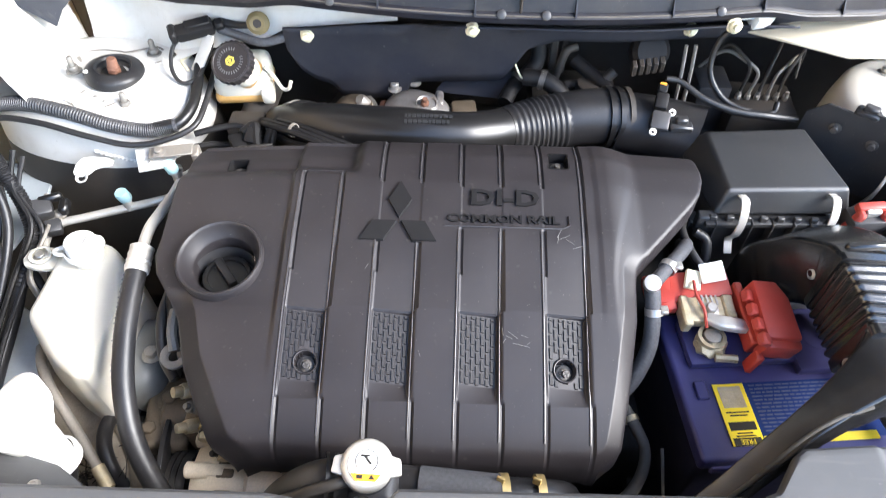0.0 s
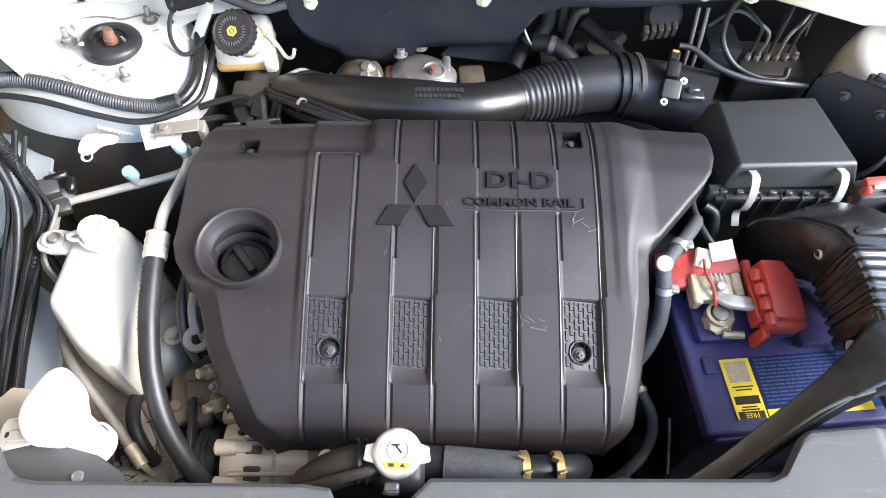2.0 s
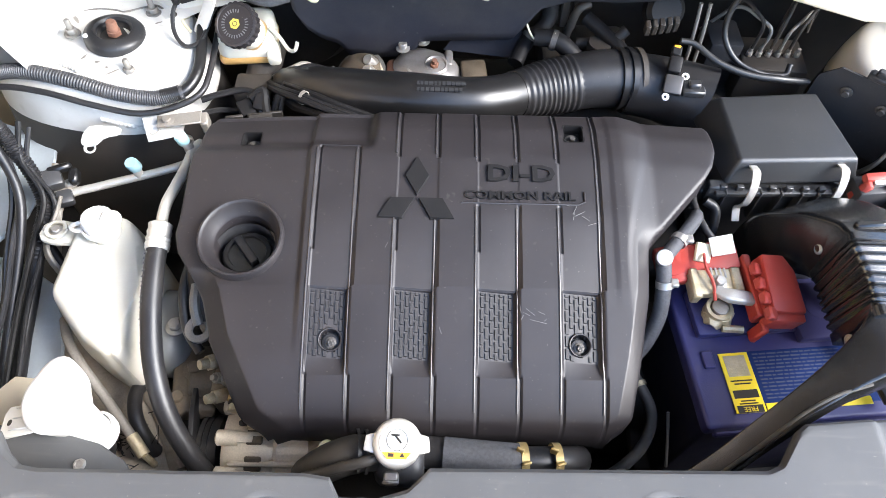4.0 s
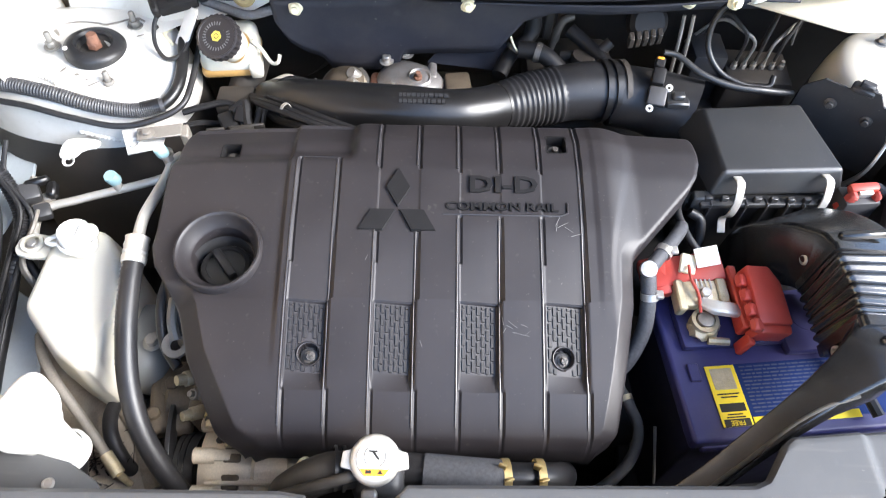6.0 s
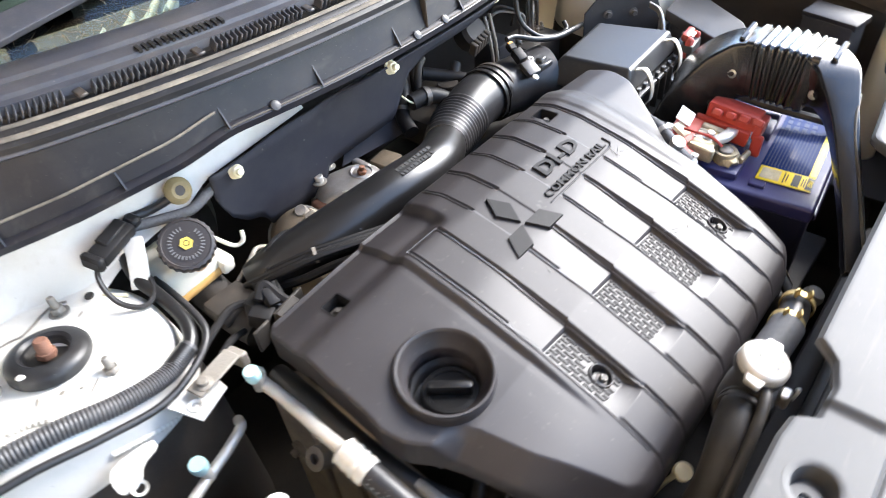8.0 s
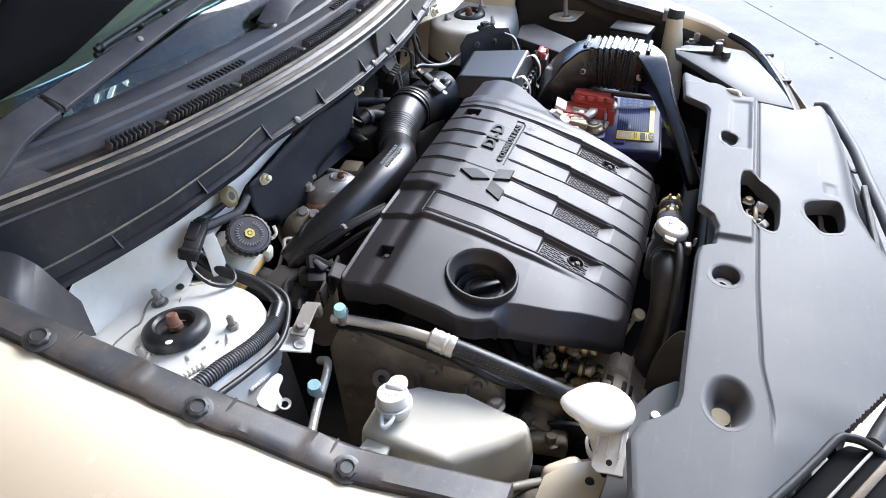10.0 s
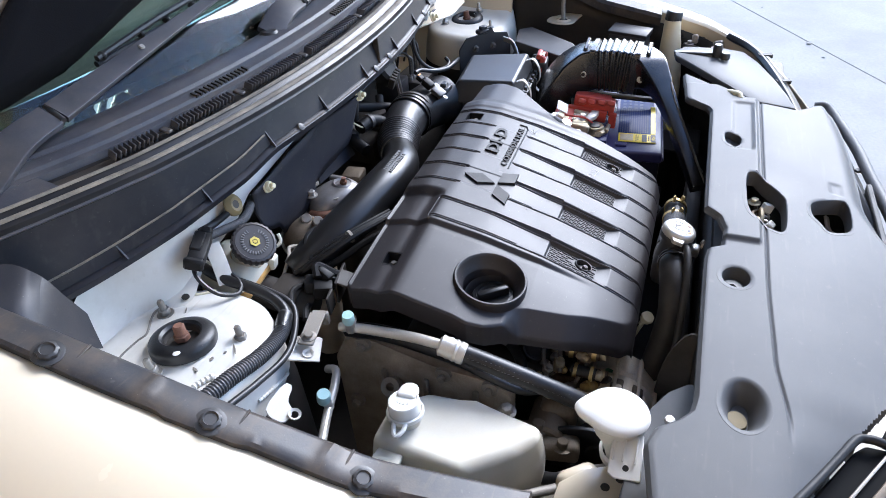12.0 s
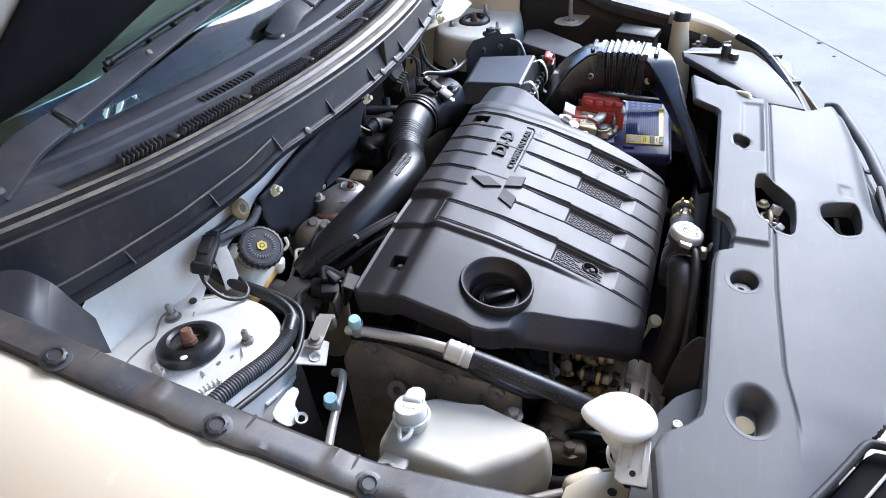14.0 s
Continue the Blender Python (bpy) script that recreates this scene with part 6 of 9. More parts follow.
maf = thing("air_flow_sensor", "black sensor with white tabs on the intake outlet", "sensor", (0.188, 0.688, 0.97))
part("plate", box((0.186, 0.678, 0.984), (0.024, 0.026, 0.010), 0.003, 2, (28, 0, -14)), M_CONDUIT, maf)
part("tab", lathe([(0.0022, 0.0015), (0.0048, 0.0015), (0.0048, -0.0015), (0.0022, -0.0015)], facing((0.174, 0.660, 0.980), (0, -0.47, 0.88)), 14), M_WHITEPL, maf, "white plastic tab")
part("tab", lathe([(0.0022, 0.0015), (0.0048, 0.0015), (0.0048, -0.0015), (0.0022, -0.0015)], facing((0.202, 0.688, 0.990), (0, -0.47, 0.88)), 14), M_WHITEPL, maf, "white plastic tab")
part("connector", merge(box((0.188, 0.700, 0.998), (0.017, 0.022, 0.014), 0.003, 2, (30, 0, -14)), box((0.190, 0.716, 1.007), (0.013, 0.014, 0.011), 0.002, 1, (30, 0, -14))), M_COVER_DARK, maf)
part("lock", box((0.190, 0.718, 1.0135), (0.009, 0.004, 0.003), 0.001, 1, (30, 0, -14)), M_ORANGE, maf, "orange locking tab")
harness = thing("wiring_harness", "black taped wiring loom over the air box", "cable", (0.30, 0.72, 0.98))
part("loom", sweep([(0.195, 0.728, 1.015), (0.215, 0.725, 1.012), (0.245, 0.706, 1.000), (0.285, 0.695, 0.990), (0.33, 0.693, 0.985), (0.375, 0.700, 0.975)], [0.004, 0.004, 0.0045, 0.005, 0.005, 0.004], 10, 6), M_RUBBER, harness)
part("loom", sweep([(0.300, 0.745, 1.095), (0.262, 0.755, 1.065), (0.255, 0.745, 1.02), (0.275, 0.725, 0.99), (0.31, 0.712, 0.978), (0.345, 0.712, 0.975), (0.352, 0.722, 0.985)], 0.0040, 10, 6), M_RUBBER, harness)
part("plug", merge(box((0.292, 0.742, 1.098), (0.026, 0.022, 0.020), 0.004, 2, (20, 0, 20)), box((0.268, 0.735, 1.103), (0.03, 0.008, 0.006), 0.002, 1, (0, 10, 20))), M_WHITEPL, harness, "white plastic plug")

# ---- battery ----
BT = pose(0.276, 0.341, 0.0, 0, 0, 5.5)
battery = thing("battery", "dusty dark blue car battery with yellow and blue label", "battery", (0.279, 0.335, 0.70))


def bt(bm):
    return moved(bm, BT)


even(part("case", bt(box((0, 0, 0.800), (0.228, 0.168, 0.20), 0.006, 3)), M_CASE, battery, "dark sides of the battery case"))
even(part("lid", bt(box((0, 0, 0.906), (0.234, 0.174, 0.022), 0.005, 3)), M_BATTERY, battery))
part("lid_step", bt(merge(box((0.062, 0.036, 0.922), (0.098, 0.072, 0.014), 0.004, 2), box((-0.040, 0.043, 0.921), (0.120, 0.058, 0.012), 0.004, 2), box((-0.095, -0.012, 0.918), (0.012, 0.020, 0.006), 0.001, 1))), M_BATTERY, battery)
part("plug_disc", bt(lathe([(0.014, 0), (0.014, 0.001), (0.012, 0.0015), (0, 0.0015)], pose(0.045, 0.038, 0.9285), 24)), M_BATTERY, battery)
part("carry_edge", bt(box((0, -0.088, 0.898), (0.21, 0.006, 0.010), 0.002, 1)), M_BATTERY, battery)
part("label", bt(box((0.030, -0.038, 0.9172), (0.160, 0.066, 0.0010), 0.0004, 1)), M_LABELBLUE, battery, "blue printed label")
part("sticker", bt(box((-0.066, -0.040, 0.9184), (0.033, 0.068, 0.0012), 0.0004, 1)), M_YELLOW, battery, "yellow sticker")
part("sticker_stripe", bt(box((0.010, -0.0695, 0.9182), (0.116, 0.009, 0.0010), 0.0003, 1)), M_YELLOW, battery)
random.seed(11)
bm = bmesh.new()
for j in range(13):
    x, y = -0.044, -0.009 - 0.0042 * j
    while x < 0.052:
        w = random.uniform(0.003, 0.011)
        bm = merge(bm, box((x + w / 2, y, 0.9180), (w, 0.0017, 0.0004), 0))
        x += w + 0.0014
for j in range(4):
    for i in range(3):
        bm = merge(bm, box((0.062 + 0.014 * i, -0.014 - 0.011 * j, 0.9180), (0.010, random.uniform(0.004, 0.007), 0.0004), 0))
part("print", bt(bm), M_PRINT, battery, "pale printed bars")
bm = bmesh.new()
bm = merge(bm, box((-0.066, -0.0215, 0.9192), (0.024, 0.024, 0.0004), 0))
part("code_patch", bt(bm), M_BRASS, battery, "speckled dark square")
bm = box((-0.066, -0.0535, 0.9192), (0.027, 0.009, 0.0004), 0)
for y, w in ((-0.0385, 0.024), (-0.0420, 0.018), (-0.0610, 0.016), (-0.0640, 0.020)):
    bm = merge(bm, box((-0.066, y, 0.9192), (w, 0.0014, 0.0004), 0))
part("print", bt(merge(bm, box((-0.066, -0.0700, 0.9192), (0.028, 0.0082, 0.0004), 0))), M_INK, battery, "black printed bars")
part("lettering", bt(text_bm("FREE", 0.0075, 0.0002, pose(-0.066, -0.0700, 0.9196, 0, 0, 180))), M_YELLOW, battery, "yellow lettering")
part("tray", box((0.28, 0.335, 0.69), (0.26, 0.20, 0.02), 0.004), M_DARK, battery)
part("tray_leg", box((0.28, 0.335, 0.57), (0.16, 0.14, 0.23), 0.01), M_DARK, battery, "dark battery support")

terminal = thing("battery_terminal", "corroded brass battery terminal clamp with fuse block", "terminal", (0.20, 0.39, 0.93))
part("post", lathe([(0.011, 0), (0.009, 0.020), (0.007, 0.021), (0, 0.021)], pose(0.198, 0.372, 0.925), 20), M_GREYMETAL, terminal)
bm = bmesh.new()
bmesh.ops.create_icosphere(bm, subdivisions=3, radius=0.015)
for v in bm.verts:
    v.co = Vector((v.co.x * 1.1, v.co.y * 0.95, v.co.z * 0.7)) * (1 + 0.35 * noise.noise(v.co * 130))
part("clamp", merge(moved(bm, pose(0.199, 0.367, 0.932)), lathe([(0.011, -0.008), (0.015, -0.008), (0.015, 0.007), (0.011, 0.007)], pose(0.198, 0.372, 0.936), 20)), M_BRASS, terminal)
part("clamp_bolt", sweep([(0.200, 0.352, 0.932), (0.222, 0.350, 0.934)], 0.0045, 8, smooth=False), M_BRASS, terminal)
part("fuse_block", merge(box((0.196, 0.400, 0.948), (0.056, 0.030, 0.016), 0.003, 2, (8, 0, 4)), box((0.172, 0.398, 0.946), (0.010, 0.036, 0.020), 0.002, 1, (8, 0, 4)), box((0.218, 0.402, 0.950), (0.012, 0.030, 0.018), 0.002, 1, (8, 0, 4))), M_BRASS, terminal)
for k in range(5):
    part("fuse_link", box((0.186 + 0.005 * k, 0.409, 0.957), (0.0025, 0.012, 0.002), 0.0005, 1, (8, 0, 4)), M_STEEL, terminal)
part("nut", moved(bolt_bm(0.006, 0.009), pose(0.197, 0.397, 0.955, 8, 0, 0)), M_STEEL, terminal)
part("lug", sweep([(0.192, 0.388, 0.955), (0.205, 0.380, 0.957), (0.225, 0.378, 0.955), (0.238, 0.380, 0.948)], [0.006, 0.008, 0.008, 0.006], 10, section=rounded(1, 0.6, 0.4), up=(0, 0, 1)), M_ALU, terminal, "crimped tinned cable lug")
part("tag", merge(box((0.184, 0.432, 0.962), (0.018, 0.022, 0.006), 0.001, 1, (25, 8, -8))), M_NYLON, terminal, "yellowed paper tag")
part("tag", box((0.203, 0.436, 0.972), (0.026, 0.022, 0.002), 0.0006, 1, (28, -12, 6)), M_WHITEPL, terminal, "white paper tag")
part("wire", sweep([(0.183, 0.428, 0.966), (0.182, 0.41, 0.966), (0.188, 0.392, 0.962), (0.190, 0.376, 0.952)], 0.0018, 6), M_RED, terminal, "thin red wire")

redcap = thing("terminal_cover", "red plastic battery terminal cover, hinged open", "terminal cover", (0.24, 0.39, 0.93))
part("lid", moved(merge(prism([(-0.030, -0.040), (0.034, -0.040), (0.034, 0.018), (0.018, 0.040), (-0.026, 0.040)], -0.010, 0.014, 0.004, 2), prism([(-0.030, -0.050), (0.034, -0.050), (0.036, -0.038), (-0.030, -0.038)], -0.020, 0.008, 0.003, 2)), pose(0.254, 0.388, 0.964, 6, 10, 4) @ Matrix.Diagonal((0.62, 0.86, 0.9, 1))), M_RED, redcap)
part("hinge", merge(*[box((0.2335 + 0.001 * k, 0.405 - 0.018 * k, 0.972), (0.012, 0.014, 0.010), 0.002, 1, (6, 30, 4)) for k in range(4)]), M_RED, redcap)
part("base", merge(box((0.180, 0.430, 0.948), (0.092, 0.036, 0.020), 0.004, 2, (10, -6, 6)), box((0.150, 0.424, 0.944), (0.030, 0.046, 0.018), 0.004, 2, (14, -14, 6)), box((0.234, 0.395, 0.948), (0.010, 0.075, 0.024), 0.002, 1, (6, 0, 4))), M_RED, redcap)
part("flap", box((0.236, 0.346, 0.938), (0.008, 0.014, 0.030), 0.002, 1, (0, 10, 0)), M_RED, redcap)
part("wire", sweep([(0.288, 0.430, 0.962), (0.305, 0.437, 0.966), (0.33, 0.436, 0.955)], 0.002, 6), M_RED, redcap)
holddown = thing("battery_clamp", "bright metal battery hold-down bar at the back of the battery", "clamp", (0.30, 0.425, 0.93))
part("bar", merge(box((0.325, 0.425, 0.940), (0.13, 0.014, 0.012), 0.002, 1, (0, 0, 6)), *[box((0.275 + 0.018 * k, 0.424, 0.950), (0.005, 0.016, 0.014), 0.001, 1, (0, 0, 6)) for k in range(6)]), M_STEEL, holddown)
part("nut", moved(bolt_bm(0.008, 0.01), pose(0.315, 0.440, 0.948)), M_STEEL, holddown)
part("cable", sweep([(0.33, 0.42, 0.95), (0.345, 0.37, 0.938), (0.35, 0.31, 0.935), (0.36, 0.27, 0.93)], 0.006, 8), M_RUBBER, holddown)

# ---- air duct that arches over the battery ----
duct = thing("air_intake_duct", "black plastic air duct with ribbed bend arching over the battery", "duct", (0.33, 0.35, 0.95))
SEC = rounded(1.0, 1.08, 0.17)
BODY = rounded(1.2, 1.2, 0.18)
DUCT_SHIFT = Matrix.Translation((0.006, 0, -0.004))
part("foot", moved(sweep([(0.290, 0.480, 0.880), (0.292, 0.475, 0.920), (0.298, 0.464, 0.956), (0.312, 0.444, 0.986), (0.324, 0.420, 1.003), (0.328, 0.396, 1.009)], [0.027, 0.028, 0.0295, 0.031, 0.032, 0.032], section=BODY, up=(0.06, 0.2, 1), sub=8), DUCT_SHIFT), M_DUCT, duct)
part("bellows", moved(sweep([(0.328, 0.396, 1.009), (0.329, 0.36, 1.011), (0.328, 0.324, 1.009)], [0.0315, 0.032, 0.0315], section=BODY, up=(0.06, 0, 1), sub=14, rings=(0.05, 0.95, 6, 0.085)), DUCT_SHIFT), M_DUCT, duct)
part("leg", sweep([(0.328, 0.326, 1.009), (0.323, 0.308, 1.010), (0.309, 0.291, 1.009), (0.290, 0.278, 1.003), (0.266, 0.264, 0.993), (0.238, 0.247, 0.976), (0.203, 0.225, 0.948), (0.169, 0.203, 0.920), (0.12, 0.175, 0.885)], [0.032, 0.031, 0.0265, 0.0215, 0.0165, 0.0138, 0.0125, 0.012, 0.012], section=SEC, up=(0.06, 0.2, 1), sub=8), M_DUCT, duct)
part("collar_band", moved(sweep([(0.328, 0.405, 1.009), (0.328, 0.396, 1.0095)], 0.0335, section=BODY, up=(0.06, 0, 1), smooth=False), DUCT_SHIFT), M_DUCT, duct)
part("collar_band", moved(sweep([(0.328, 0.326, 1.0095), (0.328, 0.316, 1.009)], 0.0335, section=BODY, up=(0.06, 0, 1), smooth=False), DUCT_SHIFT), M_DUCT, duct)
# the golden highlight on the leg's edge, put in as a pale brown bar
part("rim_highlight", sweep([(0.286, 0.256, 1.019), (0.258, 0.249, 1.006), (0.232, 0.237, 0.987), (0.197, 0.214, 0.959), (0.163, 0.193, 0.931), (0.118, 0.166, 0.896)], 0.0022, 8), M_DUSTY, duct, "moulded edge line, pale brown to stand in for its golden highlight")
for x, y, z in ((0.2935, 0.416, 1.000), (0.2925, 0.308, 1.000)):
    part("screw", merge(lathe([(0.0055, 0.0), (0.0055, 0.002), (0.0035, 0.003), (0.003, 0.001), (0, 0.001)], facing((x, y, z), (-1.0, -0.1, 0.1)) @ Matrix.Scale(1.15, 4), 16)), M_STEEL, duct)
for y in (0.418, 0.300):
    part("joint_band", box((0.332, y, 1.044), (0.046, 0.008, 0.009), 0.002, 1, (0, -7, 0)), M_DUCT, duct)

# ---- radiator filler and hoses ----
radiator = thing("radiator_filler", "black radiator filler neck with a steel cap", "radiator filler", (-0.151, 0.205, 0.95))
CAPM = pose(-0.151, 0.204, 0.978, 12, 3, 0) @ Matrix.Scale(0.86, 4)
part("neck", merge(lathe([(0.020, -0.06), (0.020, -0.012), (0.027, -0.010), (0.027, -0.002), (0, -0.002)], CAPM, 28), box((-0.151, 0.206, 0.92), (0.05, 0.05, 0.05), 0.012, 3)), M_BLACK, radiator)
cap = part("cap", lathe([(0.0255, -0.006), (0.0265, -0.004), (0.0265, 0.005), (0.024, 0.009), (0.020, 0.0105), (0, 0.011)], CAPM, 36), M_ALU, radiator, "bright pressed steel cap")
for sx in (-1, 1):
    part("ear", moved(prism([(sx * 0.036, -0.008), (sx * 0.034, 0.008), (sx * 0.020, 0.012), (sx * 0.020, -0.012)], -0.003, 0.0045, 0.002, 2), CAPM), M_ALU, cap)
part("disc", lathe([(0.0, 0.0118), (0.0185, 0.0113), (0.019, 0.0105)], CAPM, 32), M_WHITEPL, cap, "white printed disc")
part("ring", lathe([(0.0108, 0.0116), (0.0108, 0.0122), (0.0114, 0.0122), (0.0114, 0.0116)], CAPM @ pose(0, 0.003, 0), 28), M_INK, cap)
part("sign", moved(merge(box((0.001, 0.004, 0.0122), (0.0022, 0.011, 0.0006), 0, turn=(0, 0, 40)), box((-0.002, 0.008, 0.0122), (0.009, 0.002, 0.0006), 0)), CAPM), M_INK, cap)
part("stripe", moved(prism([(-0.0155, -0.0095), (0.0155, -0.0095), (0.010, -0.0165), (-0.010, -0.0165)], 0.0110, 0.0119, 0), CAPM), M_ORANGE, cap, "orange warning stripe")
part("sign", moved(merge(prism([(-0.003, -0.0145), (0.003, -0.0145), (0, -0.010)], 0.0118, 0.0123, 0, 1, pose(0.006, 0, 0)), box((-0.006, -0.0125, 0.0120), (0.006, 0.0035, 0.0006), 0)), CAPM), M_INK, cap)

HS = Matrix.Translation((0.003, 0.015, -0.033))
hose = thing("radiator_hose", "black rubber radiator hose with braided sleeve and yellow clamps", "hose", (-0.05, 0.2, 0.93))
part("sleeve", moved(sweep([(-0.128, 0.200, 0.945), (-0.09, 0.196, 0.948), (-0.05, 0.193, 0.947)], 0.0165, 18), HS), M_RUBBER, hose)
part("sleeve", moved(sweep([(-0.110, 0.197, 0.948), (-0.06, 0.193, 0.949), (-0.035, 0.192, 0.947)], 0.0180, 22), HS), M_SLEEVE, hose, "grey braided sleeve")
part("hose_end", moved(sweep([(-0.04, 0.192, 0.947), (0.0, 0.194, 0.940), (0.03, 0.202, 0.915), (0.045, 0.22, 0.86)], 0.0155, 16), HS), M_RUBBER, hose)
for x in (-0.030, 0.004):
    m = facing((x, 0.194, 0.944), (1, 0.05, -0.1))
    part("clamp", moved(merge(lathe([(0.0165, -0.004), (0.0180, -0.004), (0.0180, 0.004), (0.0165, 0.004)], m, 24), box((x + 0.002, 0.186, 0.963), (0.009, 0.003, 0.010), 0.001, 1, (20, 0, 20)), box((x - 0.004, 0.198, 0.965), (0.008, 0.003, 0.010), 0.001, 1, (-10, 0, -20))), HS), M_GOLD, hose, "yellow zinc spring clamp")
hose2 = thing("radiator_hose", "black rubber upper radiator hose on the filler neck", "hose", (-0.2, 0.2, 0.9))
part("hose_body", sweep([(-0.172, 0.205, 0.942), (-0.192, 0.203, 0.945), (-0.216, 0.199, 0.932), (-0.238, 0.196, 0.905), (-0.252, 0.20, 0.865), (-0.262, 0.21, 0.79)], [0.017, 0.0185, 0.0185, 0.018, 0.0175, 0.0175], 18, 8), M_HOSE, hose2)
for x, z in ((-0.182, 0.950), (-0.190, 0.951)):
    part("clamp_ring", lathe([(0.0195, -0.0015), (0.021, -0.0015), (0.021, 0.0015), (0.0195, 0.0015)], facing((x, 0.204, z), (1, 0.1, -0.2)), 22), M_HOSE, hose2)
part("overflow_tube", sweep([(-0.162, 0.197, 0.966), (-0.178, 0.190, 0.970), (-0.205, 0.186, 0.958), (-0.245, 0.184, 0.925), (-0.285, 0.184, 0.88)], 0.0052, 10), M_HOSE, hose2, "thin black overflow tube")
part("drain_cock", merge(box((-0.156, 0.178, 0.955), (0.014, 0.010, 0.016), 0.002, 1), sweep([(-0.162, 0.172, 0.965), (-0.157, 0.170, 0.974), (-0.150, 0.172, 0.965)], 0.0018, 6)), M_STEEL, radiator)
solo("dipstick_handle", merge(lathe([(0, 0.010), (0.010, 0.009), (0.0115, 0.004), (0.010, -0.002), (0.005, -0.006), (0.0045, -0.02), (0, -0.02)], facing((-0.230, 0.226, 0.880), (-0.25, -0.35, 0.9)) @ Matrix.Scale(0.82, 4), 20), sweep([(-0.226, 0.230, 0.866), (-0.214, 0.243, 0.81), (-0.20, 0.26, 0.72)], 0.003, 8)), M_NYLON,
          "yellowed white plastic dipstick knob beside the engine cover", "dipstick")
solo("plug_cap", lathe([(0, 0.008), (0.010, 0.007), (0.013, 0.0), (0.012, -0.006), (0.006, -0.01), (0.006, -0.05), (0, -0.05)], facing((0.088, 0.203, 0.86), (0.1, -0.3, 0.9)), 18), M_GREYMETAL, "grey metal plug beside the front panel", "plug")

# ---- coolant hoses beside the battery ----
ch = thing("coolant_hose", "grey rubber coolant hose with steel clips beside the engine cover", "hose", (0.14, 0.42, 0.9))
part("hose_upper", sweep([(0.195, 0.510, 0.93), (0.190, 0.488, 0.955), (0.172, 0.462, 0.965), (0.150, 0.436, 0.968), (0.138, 0.422, 0.967)], 0.0080, 14, 6), M_SLEEVE, ch)
part("hose_lower", sweep([(0.137, 0.418, 0.962), (0.138, 0.395, 0.945), (0.136, 0.370, 0.915), (0.120, 0.345, 0.885), (0.095, 0.33, 0.86)], 0.0088, 14, 6), M_SLEEVE, ch)
part("bleed_cap", lathe([(0, 0.010), (0.009, 0.009), (0.010, 0.004), (0.009, 0.0), (0.006, -0.004), (0, -0.004)], facing((0.134, 0.418, 0.970), (-0.1, -0.4, 0.9)), 20), M_STEEL, ch, "bright bleed cap")
for c, w in (((0.158, 0.445, 0.967), (0.6, 0.75, 0.1)), ((0.139, 0.398, 0.948), (0.1, -0.6, -0.7))):
    part("clip", merge(lathe([(0.0088, -0.004), (0.0102, -0.004), (0.0102, 0.004), (0.0088, 0.004)], facing(c, w), 20), box((c[0] + 0.009, c[1] - 0.002, c[2] + 0.006), (0.009, 0.010, 0.005), 0.001, 1)), M_STEEL, ch)
lowhose = thing("lower_hose", "dark rubber hose with a wire clip before the engine", "hose", (0.13, 0.27, 0.8))
part("hose_body", sweep([(0.105, 0.345, 0.865), (0.122, 0.31, 0.862), (0.134, 0.28, 0.85), (0.122, 0.248, 0.84), (0.092, 0.222, 0.83), (0.06, 0.21, 0.80)], 0.0064, 14, 6), M_DUSTY, lowhose)
part("clip", lathe([(0.0066, -0.003), (0.0084, -0.003), (0.0084, 0.003), (0.0066, 0.003)], facing((0.121, 0.312, 0.862), (0.3, -0.9, -0.1)), 18), M_BRASS, lowhose)
part("wire", sweep([(0.150, 0.28, 0.86), (0.152, 0.26, 0.84), (0.158, 0.235, 0.80)], 0.002, 6), M_STEEL, lowhose)


# ---- near side: reservoirs and pipes ----
res = thing("coolant_reservoir", "cloudy translucent white coolant reservoir with a white cap", "reservoir", (-0.51, 0.40, 0.74))


def tank():
    bm = bmesh.new()
    high = [(-0.562, 0.388), (-0.520, 0.342), (-0.486, 0.316), (-0.469, 0.322), (-0.464, 0.400), (-0.470, 0.455), (-0.500, 0.492), (-0.556, 0.494)]
    low = [(x + 0.006 * (1 if x > -0.51 else -1), y + 0.006 * (1 if y > 0.40 else -1)) for x, y in high]
    tops = [0.922, 0.914, 0.910, 0.908, 0.916, 0.922, 0.926, 0.926]
    a = [bm.verts.new((x, y, 0.79)) for x, y in low]
    m1 = [bm.verts.new((x - 0.002 * (x < -0.52), y, 0.862)) for x, y in low]
    b = [bm.verts.new((x, y, z)) for (x, y), z in zip(high, tops)]
    bm.faces.new(a[::-1])
    bm.faces.new(b)
    for p, q in ((a, m1), (m1, b)):
        for k in range(8):
            bm.faces.new((p[k], p[(k + 1) % 8], q[(k + 1) % 8], q[k]))
    bmesh.ops.bevel(bm, geom=list(bm.edges), offset=0.011, segments=4, affect="EDGES", profile=0.5)
    return bm


even(part("tank", tank(), M_RESERVOIR, res))
CAPM = pose(-0.517, 0.467, 0.948, -4, 6, 0)
rcap = part("cap", merge(lathe([(0.0185, -0.016), (0.0185, 0.004), (0.0175, 0.007), (0.0155, 0.0075), (0.0145, 0.006), (0.0, 0.0065)], CAPM, 36, (18, 0.0005)), moved(prism([(0.004, -0.0115), (0.020, -0.0115), (0.026, -0.007), (0.028, 0.0), (0.026, 0.007), (0.020, 0.0115), (0.004, 0.0115)], 0.000, 0.010, 0.004, 3), CAPM)), M_WHITEPL, res, "white screw cap")
part("print", merge(*[moved(box((-0.005 + 0.0016 * abs(k - 1.5), -0.006 + 0.004 * k, 0.0066), (0.004, 0.002, 0.0006), 0), CAPM) for k in range(4)]), M_RESERVOIR, rcap, "faint moulded bars")
